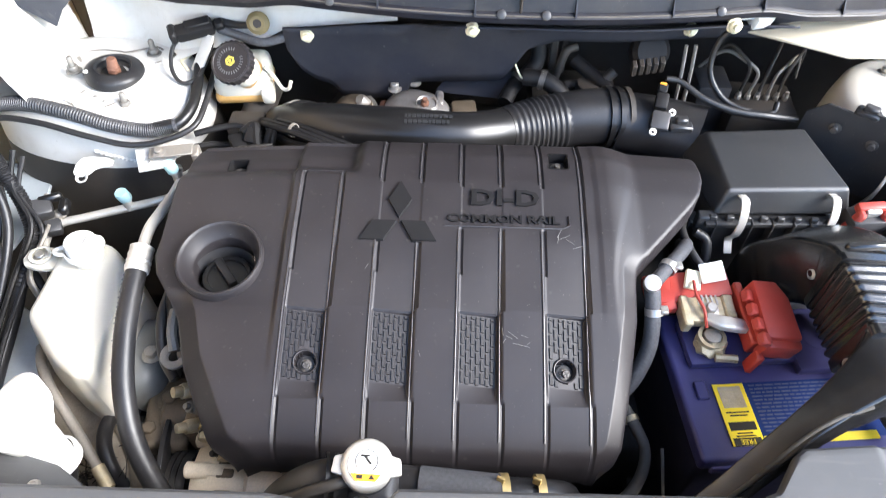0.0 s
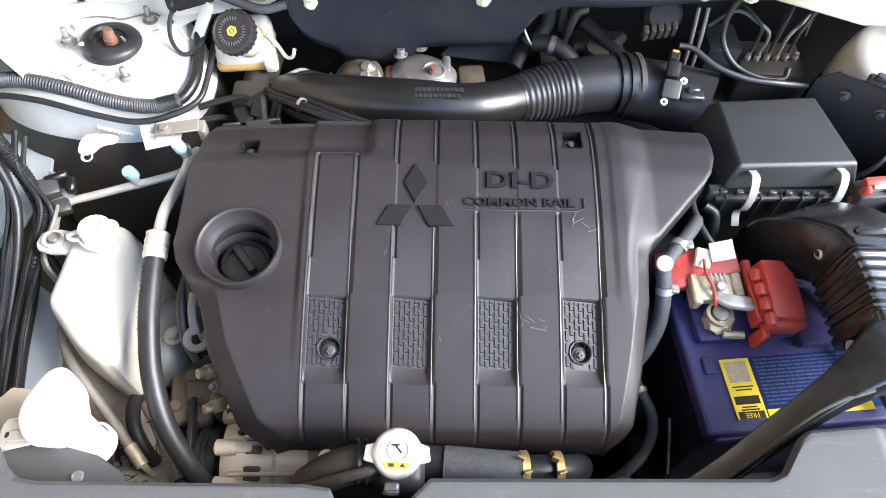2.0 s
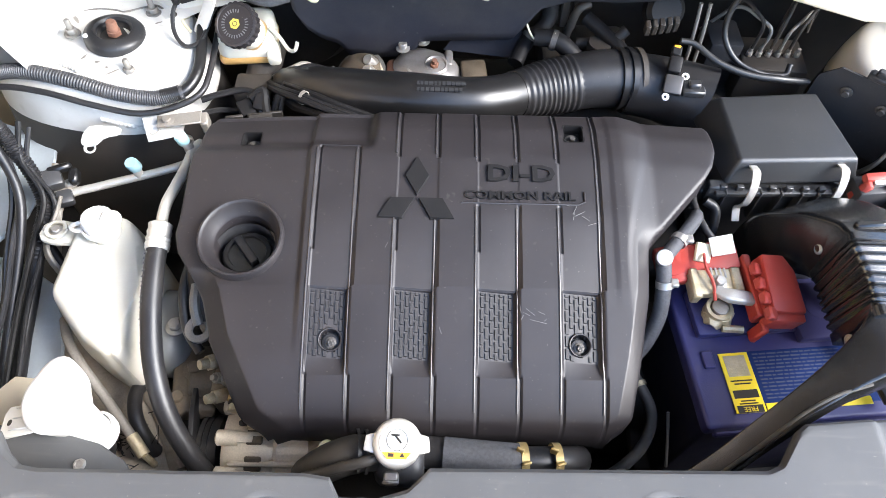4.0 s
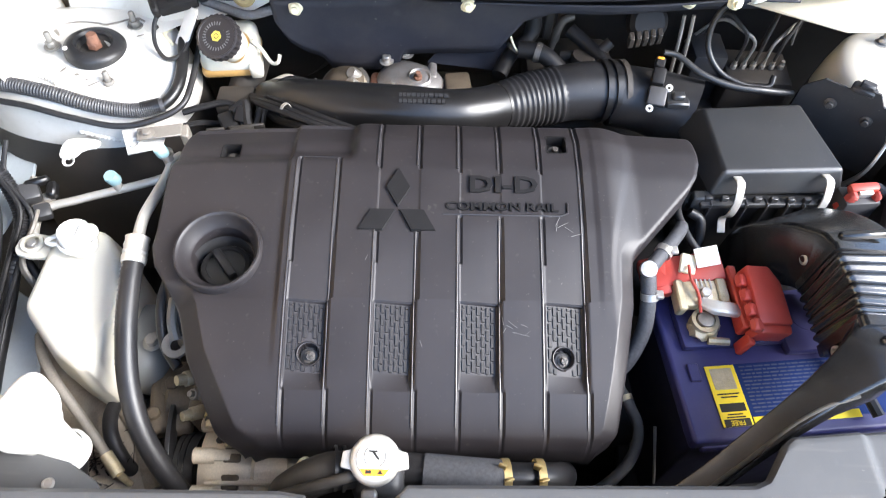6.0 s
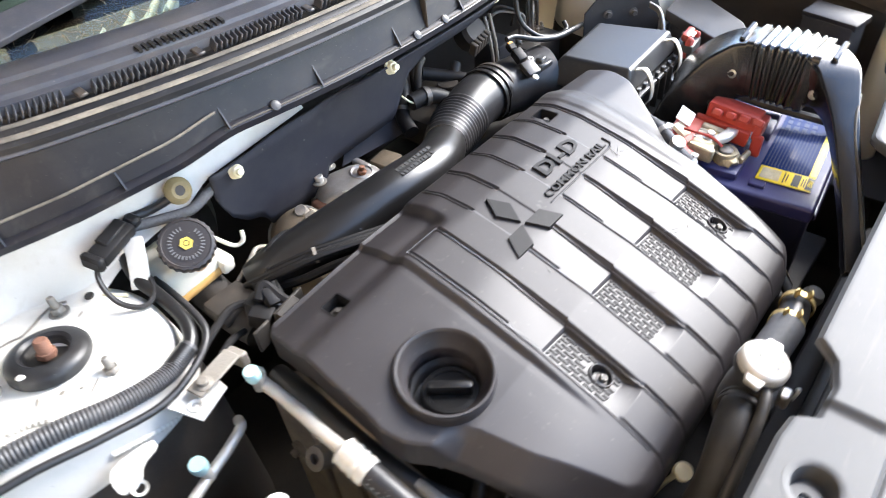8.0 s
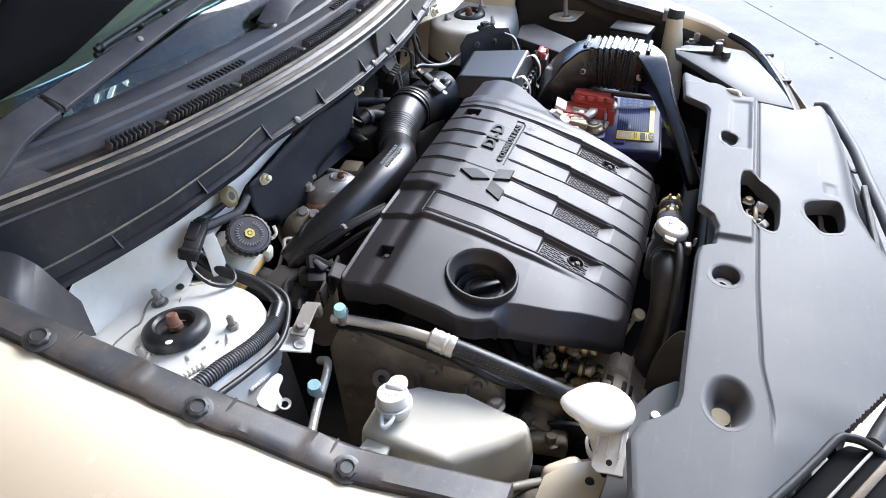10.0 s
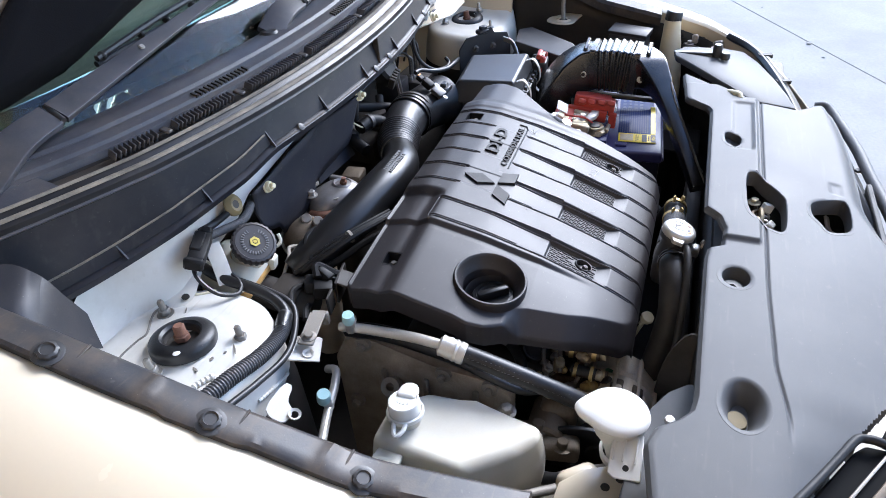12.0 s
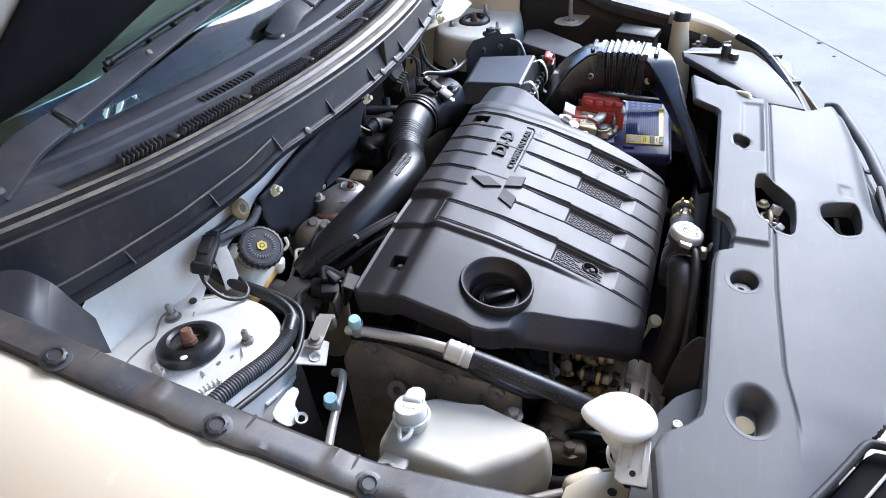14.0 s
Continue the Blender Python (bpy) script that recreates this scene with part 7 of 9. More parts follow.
part("cap_loop", merge(lathe([(0.0195, -0.014), (0.0215, -0.013), (0.0215, -0.008), (0.0195, -0.007)], CAPM, 30), moved(sweep([(-0.018, 0.006, -0.010), (-0.030, 0.002, -0.013), (-0.034, -0.003, -0.014), (-0.027, -0.008, -0.012), (-0.017, -0.008, -0.010)], 0.0026, 8), CAPM)), M_WHITEPL, res)
part("neck", lathe([(0.0175, 0.0), (0.0175, 0.03)], pose(-0.517, 0.467, 0.912), 28), M_RESERVOIR, res)
part("mount_lug", merge(prism([(-0.030, -0.008), (-0.024, -0.016), (-0.010, -0.018), (0.03, -0.014), (0.03, 0.014), (-0.010, 0.016), (-0.024, 0.012), (-0.030, 0.006)], -0.004, 0.004, 0.002, 2, pose(-0.572, 0.472, 0.912, 0, 0, -8)), lathe([(0.013, 0.0), (0.013, 0.006), (0.009, 0.006)], pose(-0.582, 0.473, 0.914), 24)), M_RESERVOIR, res)
part("lug_bolt", moved(bolt_bm(0.006, 0.006), pose(-0.582, 0.473, 0.915)), M_STEEL, res)
part("level_mark", box((-0.568, 0.435, 0.85), (0.002, 0.09, 0.003), 0.0008, 1, (0, 6, 0)), M_RESERVOIR, res)
part("shell_seam", box((-0.462, 0.40, 0.84), (0.006, 0.10, 0.08), 0.002, 1), M_RESERVOIR, res)
part("moulded_line", sweep([(-0.5625, 0.480, 0.905), (-0.566, 0.440, 0.9035), (-0.5655, 0.400, 0.902)], 0.0018, 8), M_RESERVOIR, res)
part("lower_chamber", moved(swollen(0.046, 0.052, 0.045, 3.6), pose(-0.468, 0.385, 0.815)), M_CANISTER, res, "cloudy grey lower chamber")
part("stay", sweep([(-0.51, 0.42, 0.80), (-0.52, 0.42, 0.6), (-0.53, 0.40, 0.47)], 0.02, 8), M_DARK, res, "dark stay")

funnel = thing("washer_filler", "white plastic washer filler neck with a flip-up lid", "filler neck", (-0.47, 0.24, 0.9))


def lid_shape():
    pts = []
    for k in range(48):
        a = 2 * math.pi * k / 48
        tip = max(0.0, math.cos(a - radians(103)))
        r = 0.0315 * (1 + 0.30 * tip ** 9)
        pts.append((r * math.cos(a), r * math.sin(a) * 1.08))
    return pts


LIDM = pose(-0.479, 0.241, 0.974, 3, 1, 0)
bm = bmesh.new()
outer = lid_shape()
rows = ((0.0, 0.0085), (0.5, 0.0080), (0.85, 0.0055), (0.96, 0.0030), (1.0, 0.0), (0.97, -0.003))
loops = [[bm.verts.new((x * s, y * s, z)) for x, y in outer] if s else None for s, z in rows]
mid = bm.verts.new((0, 0, 0.0085))
n = len(outer)
for k in range(n):
    bm.faces.new((mid, loops[1][k], loops[1][(k + 1) % n]))
for a, b in zip(loops[1:], loops[2:]):
    for k in range(n):
        bm.faces.new((a[k], b[k], b[(k + 1) % n], a[(k + 1) % n]))
part("lid", moved(bm, LIDM), M_WHITEPL, funnel)
part("neck", sweep([(-0.479, 0.239, 0.970), (-0.479, 0.237, 0.955), (-0.477, 0.235, 0.940), (-0.472, 0.232, 0.915), (-0.468, 0.229, 0.895)], [0.0295, 0.027, 0.0215, 0.0185, 0.0180], 26, 6), M_WHITEPL, funnel)
part("neck_hose", sweep([(-0.468, 0.229, 0.897), (-0.470, 0.222, 0.875), (-0.482, 0.200, 0.845), (-0.50, 0.17, 0.80), (-0.51, 0.15, 0.70)], 0.013, 14), M_COVER_DARK, funnel, "dark hose below the neck")
TNG = pose(-0.515, 0.224, 0.957, 0, -24, 0)
part("tongue", merge(prism([(-0.024, -0.016), (0.022, -0.013), (0.022, 0.017), (-0.022, 0.017), (-0.026, 0.010)], -0.0015, 0.0015, 0.001, 1, TNG), *[moved(box((0.006, q, 0.003), (0.030, 0.0022, 0.003), 0.0006, 1), TNG) for q in (-0.008, 0.004, 0.014)]), M_WHITEPL, funnel)
part("tongue_hole", lathe([(0.0, 0.0018), (0.0032, 0.0018)], TNG @ pose(-0.014, 0.0, 0), 14), M_INK, funnel)
part("collar", lathe([(0.020, -0.012), (0.0235, -0.010), (0.0235, 0.0), (0.020, 0.002)], facing((-0.471, 0.231, 0.905), (-0.1, 0.12, 1)), 24), M_WHITEPL, funnel)
part("cream_bracket", merge(prism([(-0.485, 0.205), (-0.492, 0.236), (-0.505, 0.264), (-0.530, 0.288), (-0.575, 0.292), (-0.60, 0.26), (-0.60, 0.19), (-0.50, 0.185)], 0.893, 0.902, 0.003, 2), box((-0.52, 0.262, 0.885), (0.05, 0.05, 0.03), 0.012, 3, (0, 0, 40))), M_CREAM, funnel, "cream painted body flange")
for x, y in ((-0.522, 0.240), (-0.508, 0.226)):
    part("flange_hole", lathe([(0, 0.0005), (0.0045, 0.0005), (0.005, 0.0)], pose(x, y, 0.9022), 14), M_INK, funnel)

ac = thing("air_conditioning_pipe", "dull aluminium refrigerant pipe joined to a black rubber hose", "pipe", (-0.43, 0.5, 0.94))
part("pipe", sweep([(-0.424, 0.592, 0.946), (-0.427, 0.575, 0.953), (-0.428, 0.545, 0.957), (-0.431, 0.51, 0.963), (-0.434, 0.48, 0.967), (-0.434, 0.452, 0.965)], 0.0065, 14, 6), M_ALU, ac)
part("port", merge(lathe([(0.0065, -0.012), (0.0065, 0.004), (0.009, 0.005), (0.009, 0.009)], pose(-0.431, 0.574, 0.963), 18)), M_STEEL, ac)
part("port_cap", lathe([(0.0072, 0.0), (0.0078, 0.002), (0.0078, 0.012), (0.0066, 0.0145), (0, 0.0145)], pose(-0.4335, 0.5735, 0.969, 6, -8, 0), 22, (14, 0.0005)), M_TEAL, ac, "pale teal dust cap")
part("crimp", lathe([(0.009, -0.020), (0.0130, -0.018), (0.0138, -0.012), (0.0126, -0.009), (0.0138, -0.006), (0.0126, -0.002), (0.0138, 0.002), (0.0126, 0.006), (0.0134, 0.012), (0.0085, 0.015)], facing((-0.434, 0.440, 0.962), (0.0, 1, 0.25)), 24), M_ALU, ac, "crimped aluminium ferrule")
HOSE = [(-0.434, 0.430, 0.960), (-0.433, 0.395, 0.951), (-0.430, 0.35, 0.936), (-0.422, 0.299, 0.912), (-0.406, 0.2535, 0.876), (-0.377, 0.214, 0.822), (-0.35, 0.19, 0.75)]
part("rubber_hose", sweep(HOSE, 0.0114, 18, 8), M_RUBBER, ac, "black rubber hose with pale print")
random.seed(5)
bm = bmesh.new()
line = spline(HOSE, 10)
y = 0.415
while y > 0.285:
    w = random.uniform(0.0016, 0.0052)
    a, b = next((p, q) for p, q in zip(line, line[1:]) if q.y <= y <= p.y)
    c = a.lerp(b, (a.y - y) / (a.y - b.y))
    if not 0.328 < y < 0.338:
        for q in (0, 1):
            if q == 0 or random.random() < 0.85:
                bm = merge(bm, box((c.x - 0.0098 + 0.0034 * q, c.y, c.z + 0.0060 + 0.0030 * q), (0.0006, w * 0.8, 0.0013), 0, turn=(-22, -40, 0)))
    y -= w + 0.0012
part("print", bm, M_FAINT, ac, "pale printed marks")
ac2 = thing("air_conditioning_pipe", "thin aluminium refrigerant pipe with a service port", "pipe", (-0.52, 0.57, 0.9))
part("pipe", sweep([(-0.455, 0.605, 0.895), (-0.462, 0.588, 0.905), (-0.485, 0.578, 0.905), (-0.52, 0.570, 0.900), (-0.565, 0.556, 0.897), (-0.600, 0.545, 0.893), (-0.615, 0.525, 0.88), (-0.625, 0.48, 0.83)], 0.0055, 12, 6), M_ALU, ac2)
part("port", sweep([(-0.512, 0.572, 0.898), (-0.514, 0.574, 0.915)], 0.006, 12, smooth=False), M_ALU, ac2)
part("port_cap", lathe([(0.0078, -0.007), (0.0086, -0.005), (0.0086, 0.007), (0.0074, 0.009), (0, 0.009)], pose(-0.515, 0.575, 0.919, 12, -8, 0), 22, (14, 0.0005)), M_TEAL, ac2, "pale teal dust cap")
part("joint", merge(box((-0.607, 0.546, 0.893), (0.020, 0.016, 0.016), 0.003, 2, (0, 0, -20)), box((-0.600, 0.556, 0.898), (0.012, 0.014, 0.018), 0.003, 1, (0, 0, 30)), sweep([(-0.610, 0.552, 0.895), (-0.622, 0.566, 0.902), (-0.626, 0.585, 0.905)], 0.005, 8)), M_GREYMETAL, ac2)


# ---- brake fluid reservoir ----
brake = thing("brake_reservoir", "brake fluid reservoir with round black cap and yellow centre mark", "reservoir", (-0.384, 0.73, 0.95))
BM_ = facing((-0.381, 0.737, 1.010), (-0.18, -0.58, 0.79), 60) @ Matrix.Scale(0.845, 4)
part("tank", merge(lathe([(0.026, -0.05), (0.0265, -0.03), (0.0265, 0.0), (0.024, 0.008)], BM_, 28), box((-0.388, 0.768, 0.972), (0.078, 0.070, 0.052), 0.014, 3, (4, 0, 6))), M_RESERVOIR, brake)
part("fluid", merge(lathe([(0.0268, -0.046), (0.0270, -0.042), (0.0270, -0.026), (0.0266, -0.024)], BM_, 28), box((-0.388, 0.768, 0.960), (0.0795, 0.0715, 0.020), 0.009, 3, (4, 0, 6))), M_FLUID, brake, "amber fluid seen through the wall")
bcap = part("cap", lathe([(0.0345, 0.009), (0.0355, 0.011), (0.0355, 0.021), (0.0345, 0.0240), (0.030, 0.0250), (0.029, 0.024), (0, 0.0245)], BM_, 96, (24, 0.0018)), M_COVER, brake, "black knurled cap")
part("mark", lathe([(0.0085, 0.0255), (0.0085, 0.0262), (0.0045, 0.0262), (0.0045, 0.0255)], BM_, 6), M_MARK, bcap, "yellow ring mark")
part("mark", lathe([(0.0028, 0.0256), (0.0028, 0.0265), (0, 0.0265)], BM_, 12), M_MARK, bcap)
bm = bmesh.new()
for k in range(26):
    a = math.pi * (0.15 + 1.7 * k / 25)
    bm = merge(bm, moved(box((0.0195, 0, 0.0257), (0.005, 0.0016, 0.0006), 0), BM_ @ pose(0, 0, 0, 0, 0, math.degrees(a))))
part("print", bm, M_FAINT, bcap, "pale raised print round the rim")
part("bracket", merge(sweep([(-0.350, 0.752, 1.0), (-0.340, 0.752, 0.985), (-0.328, 0.742, 0.972), (-0.318, 0.738, 0.975), (-0.314, 0.742, 0.985)], 0.0026, 8), box((-0.350, 0.744, 0.964), (0.018, 0.030, 0.022), 0.005, 2, (12, 0, 10))), M_RESERVOIR, brake, "cloudy plastic bracket with a hook")
master = thing("master_cylinder", "cast alloy brake master cylinder under its reservoir", "cylinder", (-0.37, 0.75, 0.9))
part("body", merge(sweep([(-0.375, 0.66, 0.918), (-0.375, 0.70, 0.923), (-0.37, 0.80, 0.93)], [0.018, 0.022, 0.024], 18), box((-0.375, 0.70, 0.94), (0.05, 0.04, 0.02), 0.005, 2)), M_DARK, master)
part("brake_pipe", sweep([(-0.36, 0.70, 0.93), (-0.335, 0.69, 0.945), (-0.315, 0.715, 0.950), (-0.295, 0.722, 0.942), (-0.28, 0.70, 0.93), (-0.265, 0.71, 0.92)], 0.0028, 8), M_GREYMETAL, master)
part("brake_pipe", sweep([(-0.355, 0.72, 0.94), (-0.325, 0.725, 0.955), (-0.305, 0.735, 0.955), (-0.28, 0.73, 0.94), (-0.262, 0.735, 0.93)], 0.0028, 8), M_GREYMETAL, master)
part("union", moved(bolt_bm(0.006, 0.012), facing((-0.36, 0.695, 0.93), (1, -0.3, 0.3))), M_STEEL, master)
part("sensor_plug", merge(box((-0.362, 0.662, 0.948), (0.022, 0.030, 0.022), 0.004, 2, (10, 0, 20)), box((-0.350, 0.645, 0.955), (0.016, 0.022, 0.014), 0.003, 2, (30, 0, 30))), M_RUBBER, master)
solo("brake_booster", lathe([(0, 0.05), (0.05, 0.048), (0.10, 0.03), (0.118, 0.0), (0.12, -0.05), (0, -0.05)], facing((-0.37, 0.93, 0.90), (0, -1, 0.05)), 40), M_DARK, "round black brake booster on the bulkhead", "brake booster")

plug = thing("harness_connector", "black wiring connector with a looped cable on a bracket", "connector", (-0.435, 0.775, 1.03))
part("housing", merge(box((-0.438, 0.766, 1.046), (0.050, 0.021, 0.016), 0.003, 2, (18, -4, 22)), box((-0.434, 0.769, 1.055), (0.034, 0.014, 0.005), 0.0015, 1, (18, -4, 22)), box((-0.408, 0.778, 1.048), (0.014, 0.016, 0.012), 0.003, 1, (18, -4, 22)), box((-0.465, 0.756, 1.045), (0.010, 0.024, 0.018), 0.003, 1, (18, -4, 22))), M_COVER_DARK, plug)
part("bracket", sweep([(-0.442, 0.738, 0.998), (-0.434, 0.746, 1.012), (-0.424, 0.758, 1.030), (-0.420, 0.764, 1.040)], 0.010, section=rounded(1, 0.16, 0.08), up=(-0.5, -0.6, 0.5)), M_WHITE, plug, "white painted bracket")
part("cable_loop", sweep([(-0.456, 0.768, 1.040), (-0.470, 0.752, 1.026), (-0.470, 0.730, 1.008), (-0.455, 0.714, 0.998), (-0.437, 0.720, 1.000), (-0.428, 0.745, 1.008), (-0.424, 0.775, 1.02)], 0.0028, 8), M_RUBBER, plug)
part("cable", sweep([(-0.41, 0.786, 1.048), (-0.385, 0.782, 1.045), (-0.36, 0.772, 1.052), (-0.348, 0.778, 1.054)], 0.005, 10), M_RUBBER, plug)
part("cable", sweep([(-0.41, 0.780, 1.040), (-0.38, 0.772, 1.034), (-0.35, 0.765, 1.030), (-0.322, 0.770, 1.034), (-0.30, 0.785, 1.03)], 0.006, 10), M_SLEEVE, plug)

conduit = thing("ribbed_conduit", "black ribbed wiring conduit draped over the strut tower", "conduit", (-0.5, 0.65, 0.97))
CPATH = [(-0.740, 0.630, 0.985), (-0.710, 0.646, 0.995), (-0.677, 0.653, 1.001), (-0.638, 0.653, 1.004), (-0.583, 0.645, 0.998), (-0.530, 0.638, 0.985), (-0.485, 0.640, 0.976), (-0.450, 0.652, 0.976)]
part("tube", sweep(CPATH, 0.0090, 12, 44, rings=(0.0, 0.97, 104, 0.11)), M_CONDUIT, conduit)
part("taped_run", sweep([(-0.478, 0.642, 0.975), (-0.450, 0.652, 0.977), (-0.436, 0.678, 0.984), (-0.435, 0.715, 0.994), (-0.438, 0.75, 1.003), (-0.430, 0.785, 1.01)], 0.0072, 14, 8), M_GLOSSY, conduit, "glossy taped cable run")
part("side_cable", sweep([(-0.72, 0.615, 0.985), (-0.675, 0.632, 0.996), (-0.620, 0.631, 0.992), (-0.560, 0.624, 0.978), (-0.505, 0.622, 0.966), (-0.462, 0.634, 0.966), (-0.430, 0.655, 0.972), (-0.422, 0.69, 0.98), (-0.422, 0.75, 0.99)], 0.0040, 10, 6), M_RUBBER, conduit)
part("tape_end", sweep([(-0.476, 0.643, 0.9755), (-0.454, 0.6505, 0.9765)], 0.0098, 14, smooth=False), M_GLOSSY, conduit)
conduit2 = thing("ribbed_conduit", "black ribbed wiring loom hanging beside the inner wing", "conduit", (-0.63, 0.5, 0.9))
part("tube", sweep([(-0.655, 0.575, 0.995), (-0.648, 0.568, 0.965), (-0.632, 0.548, 0.925), (-0.620, 0.520, 0.90), (-0.624, 0.48, 0.88), (-0.632, 0.43, 0.845), (-0.634, 0.37, 0.822), (-0.622, 0.30, 0.815), (-0.61, 0.24, 0.81)], 0.0088, 14, 8, rings=(0.03, 0.55, 46, 0.14)), M_RUBBER, conduit2)
part("cable", sweep([(-0.66, 0.56, 0.98), (-0.645, 0.53, 0.93), (-0.640, 0.49, 0.90), (-0.647, 0.43, 0.858), (-0.650, 0.36, 0.826), (-0.640, 0.30, 0.818), (-0.63, 0.24, 0.81)], 0.006, 10), M_RUBBER, conduit2)
part("cable", sweep([(-0.625, 0.49, 0.87), (-0.60, 0.46, 0.84), (-0.575, 0.43, 0.80)], 0.006, 10), M_RUBBER, conduit2)
for k, (dx, dz, r) in enumerate(((0.012, 0.006, 0.0034), (-0.014, 0.004, 0.0040), (-0.026, -0.006, 0.0036), (0.020, -0.004, 0.0030))):
    part("cable", sweep([(-0.650 + dx, 0.590, 0.975 + dz), (-0.645 + dx * 0.6, 0.555, 0.945 + dz), (-0.628 + dx * 1.2, 0.520, 0.912 + dz), (-0.634 + dx, 0.465, 0.885 + dz), (-0.642 + dx * 0.7, 0.40, 0.850 + dz), (-0.640 + dx, 0.32, 0.832 + dz), (-0.628 + dx, 0.24, 0.820 + dz)], r, 8), M_RUBBER if k % 2 else M_GLOSSY, conduit2)
part("clip_tail", merge(box((-0.608, 0.566, 0.920), (0.030, 0.010, 0.012), 0.003, 1, (10, 0, 25)), box((-0.590, 0.560, 0.912), (0.012, 0.022, 0.014), 0.003, 1, (10, 0, 10))), M_GLOSSY, conduit2)
part("joint_box", merge(box((-0.617, 0.553, 0.912), (0.026, 0.024, 0.022), 0.004, 2, (20, 10, 30)), box((-0.600, 0.535, 0.898), (0.020, 0.020, 0.018), 0.004, 2, (20, 10, 30))), M_BLACK, conduit2)
part("wire_bracket", sweep([(-0.603, 0.53, 0.905), (-0.600, 0.505, 0.905), (-0.606, 0.48, 0.895), (-0.600, 0.455, 0.89), (-0.588, 0.44, 0.87)], 0.006, 8, section=rounded(1, 0.4, 0.3)), M_GREYMETAL, conduit2, "bent grey metal bracket")
solo("wheel_arch_liner", merge(prism(softened([(-0.64, 0.46), (-0.56, 0.40), (-0.49, 0.345), (-0.43, 0.285), (-0.405, 0.22), (-0.40, 0.17), (-0.64, 0.17)], 1), 0.784, 0.790, 0.002, 1), sweep([(-0.60, 0.425, 0.795), (-0.53, 0.365, 0.795), (-0.46, 0.30, 0.793), (-0.415, 0.22, 0.792)], 0.009, 8, section=rounded(1, 0.7, 0.3))), M_TIMING, "dusty beige inner wing plate", "inner wing plate")

# ---- engine below the cover ----
engine = thing("engine", "grimy engine block with timing cover and alloy parts", "engine", (-0.15, 0.42, 0.5))
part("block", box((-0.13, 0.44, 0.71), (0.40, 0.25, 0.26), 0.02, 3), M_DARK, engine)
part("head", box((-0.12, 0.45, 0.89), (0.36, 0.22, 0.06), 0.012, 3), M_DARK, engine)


def timing_plate():
    """The timing cover: a flanged plate with an uneven outline, ribs and bosses."""
    pts = [(0.370, 0.60), (0.372, 0.86), (0.395, 0.885), (0.45, 0.882), (0.462, 0.890), (0.480, 0.884), (0.56, 0.905), (0.575, 0.915), (0.590, 0.905), (0.605, 0.90), (0.625, 0.86), (0.625, 0.60)]
    return prism(pts, -0.012, 0.012, 0.004, 2, Matrix(((0, 0, 1, -0.393), (1, 0, 0, 0), (0, 1, 0, 0), (0, 0, 0, 1))))


part("timing_cover", timing_plate(), M_TIMING, engine, "grimy grey alloy timing cover")
for y, z in ((0.40, 0.875), (0.463, 0.880), (0.575, 0.903), (0.60, 0.78), (0.39, 0.76), (0.50, 0.72)):
    part("flange_bolt", merge(lathe([(0.011, 0), (0.011, 0.006), (0, 0.006)], facing((-0.405, y, z), (-1, 0, 0)), 18), moved(bolt_bm(0.006, 0.009), facing((-0.410, y, z), (-1, 0, 0)))), M_GREYMETAL, engine)
for y in (0.42, 0.49, 0.55):
    part("plate_rib", box((-0.407, y, 0.78), (0.008, 0.008, 0.16), 0.002, 1), M_GREYMETAL, engine)
part("ear", merge(lathe([(0.006, -0.006), (0.0135, -0.006), (0.0135, 0.006), (0.006, 0.006)], facing((-0.42, 0.535, 0.845), (-0.8, 0, 0.6)), 20), box((-0.41, 0.535, 0.835), (0.02, 0.02, 0.02), 0.004, 2)), M_GREYMETAL, engine, "cast lifting eye")
part("mount_arm", merge(box((-0.415, 0.325, 0.805), (0.05, 0.09, 0.028), 0.008, 3, (0, 12, 10)), moved(bolt_bm(0.009, 0.012), pose(-0.412, 0.335, 0.822, 0, 12, 0)), moved(bolt_bm(0.008, 0.012), pose(-0.427, 0.300, 0.816, 0, 12, 0))), M_GRIME, engine, "rusty brown cast mount arm")
for a, b, r, m_, q in (((-0.307, 0.322, 0.868), (-0.304, 0.276, 0.868), 0.0085, M_GRIME, M_GOLD), ((-0.339, 0.308, 0.868), (-0.341, 0.276, 0.868), 0.0080, M_DARK, M_GOLD), ((-0.325, 0.300, 0.852), (-0.323, 0.262, 0.850), 0.007, M_GRIME, M_BRASS)):
    a, b = Vector(a), Vector(b)
    part("injector_body", sweep([a, b], r, 14, smooth=False), m_, engine, "grimy cylindrical union")
    for s in (0.1, 0.75):
        part("collar", sweep([a.lerp(b, s), a.lerp(b, s + 0.14)], r * 1.25, 14, smooth=False), q, engine, "yellow zinc collar")
    part("nut", prism(hexagon(r * 0.9), 0, 0.008, 0.0006, 1, facing(b, b - a)), M_BRASS, engine)
part("core_plug", lathe([(0.0, 0.002), (0.012, 0.002), (0.014, 0.005), (0.017, 0.004), (0.017, -0.01)], facing((-0.322, 0.362, 0.872), (-0.35, -0.25, 0.9)), 24), M_SHIELD, engine, "dull grey-green core plug")
part("feed_hose", sweep([(-0.312, 0.445, 0.868), (-0.314, 0.425, 0.872), (-0.319, 0.400, 0.872), (-0.345, 0.376, 0.870), (-0.362, 0.368, 0.855)], 0.0075, 12), M_RUBBER, engine, "black rubber feed hose")
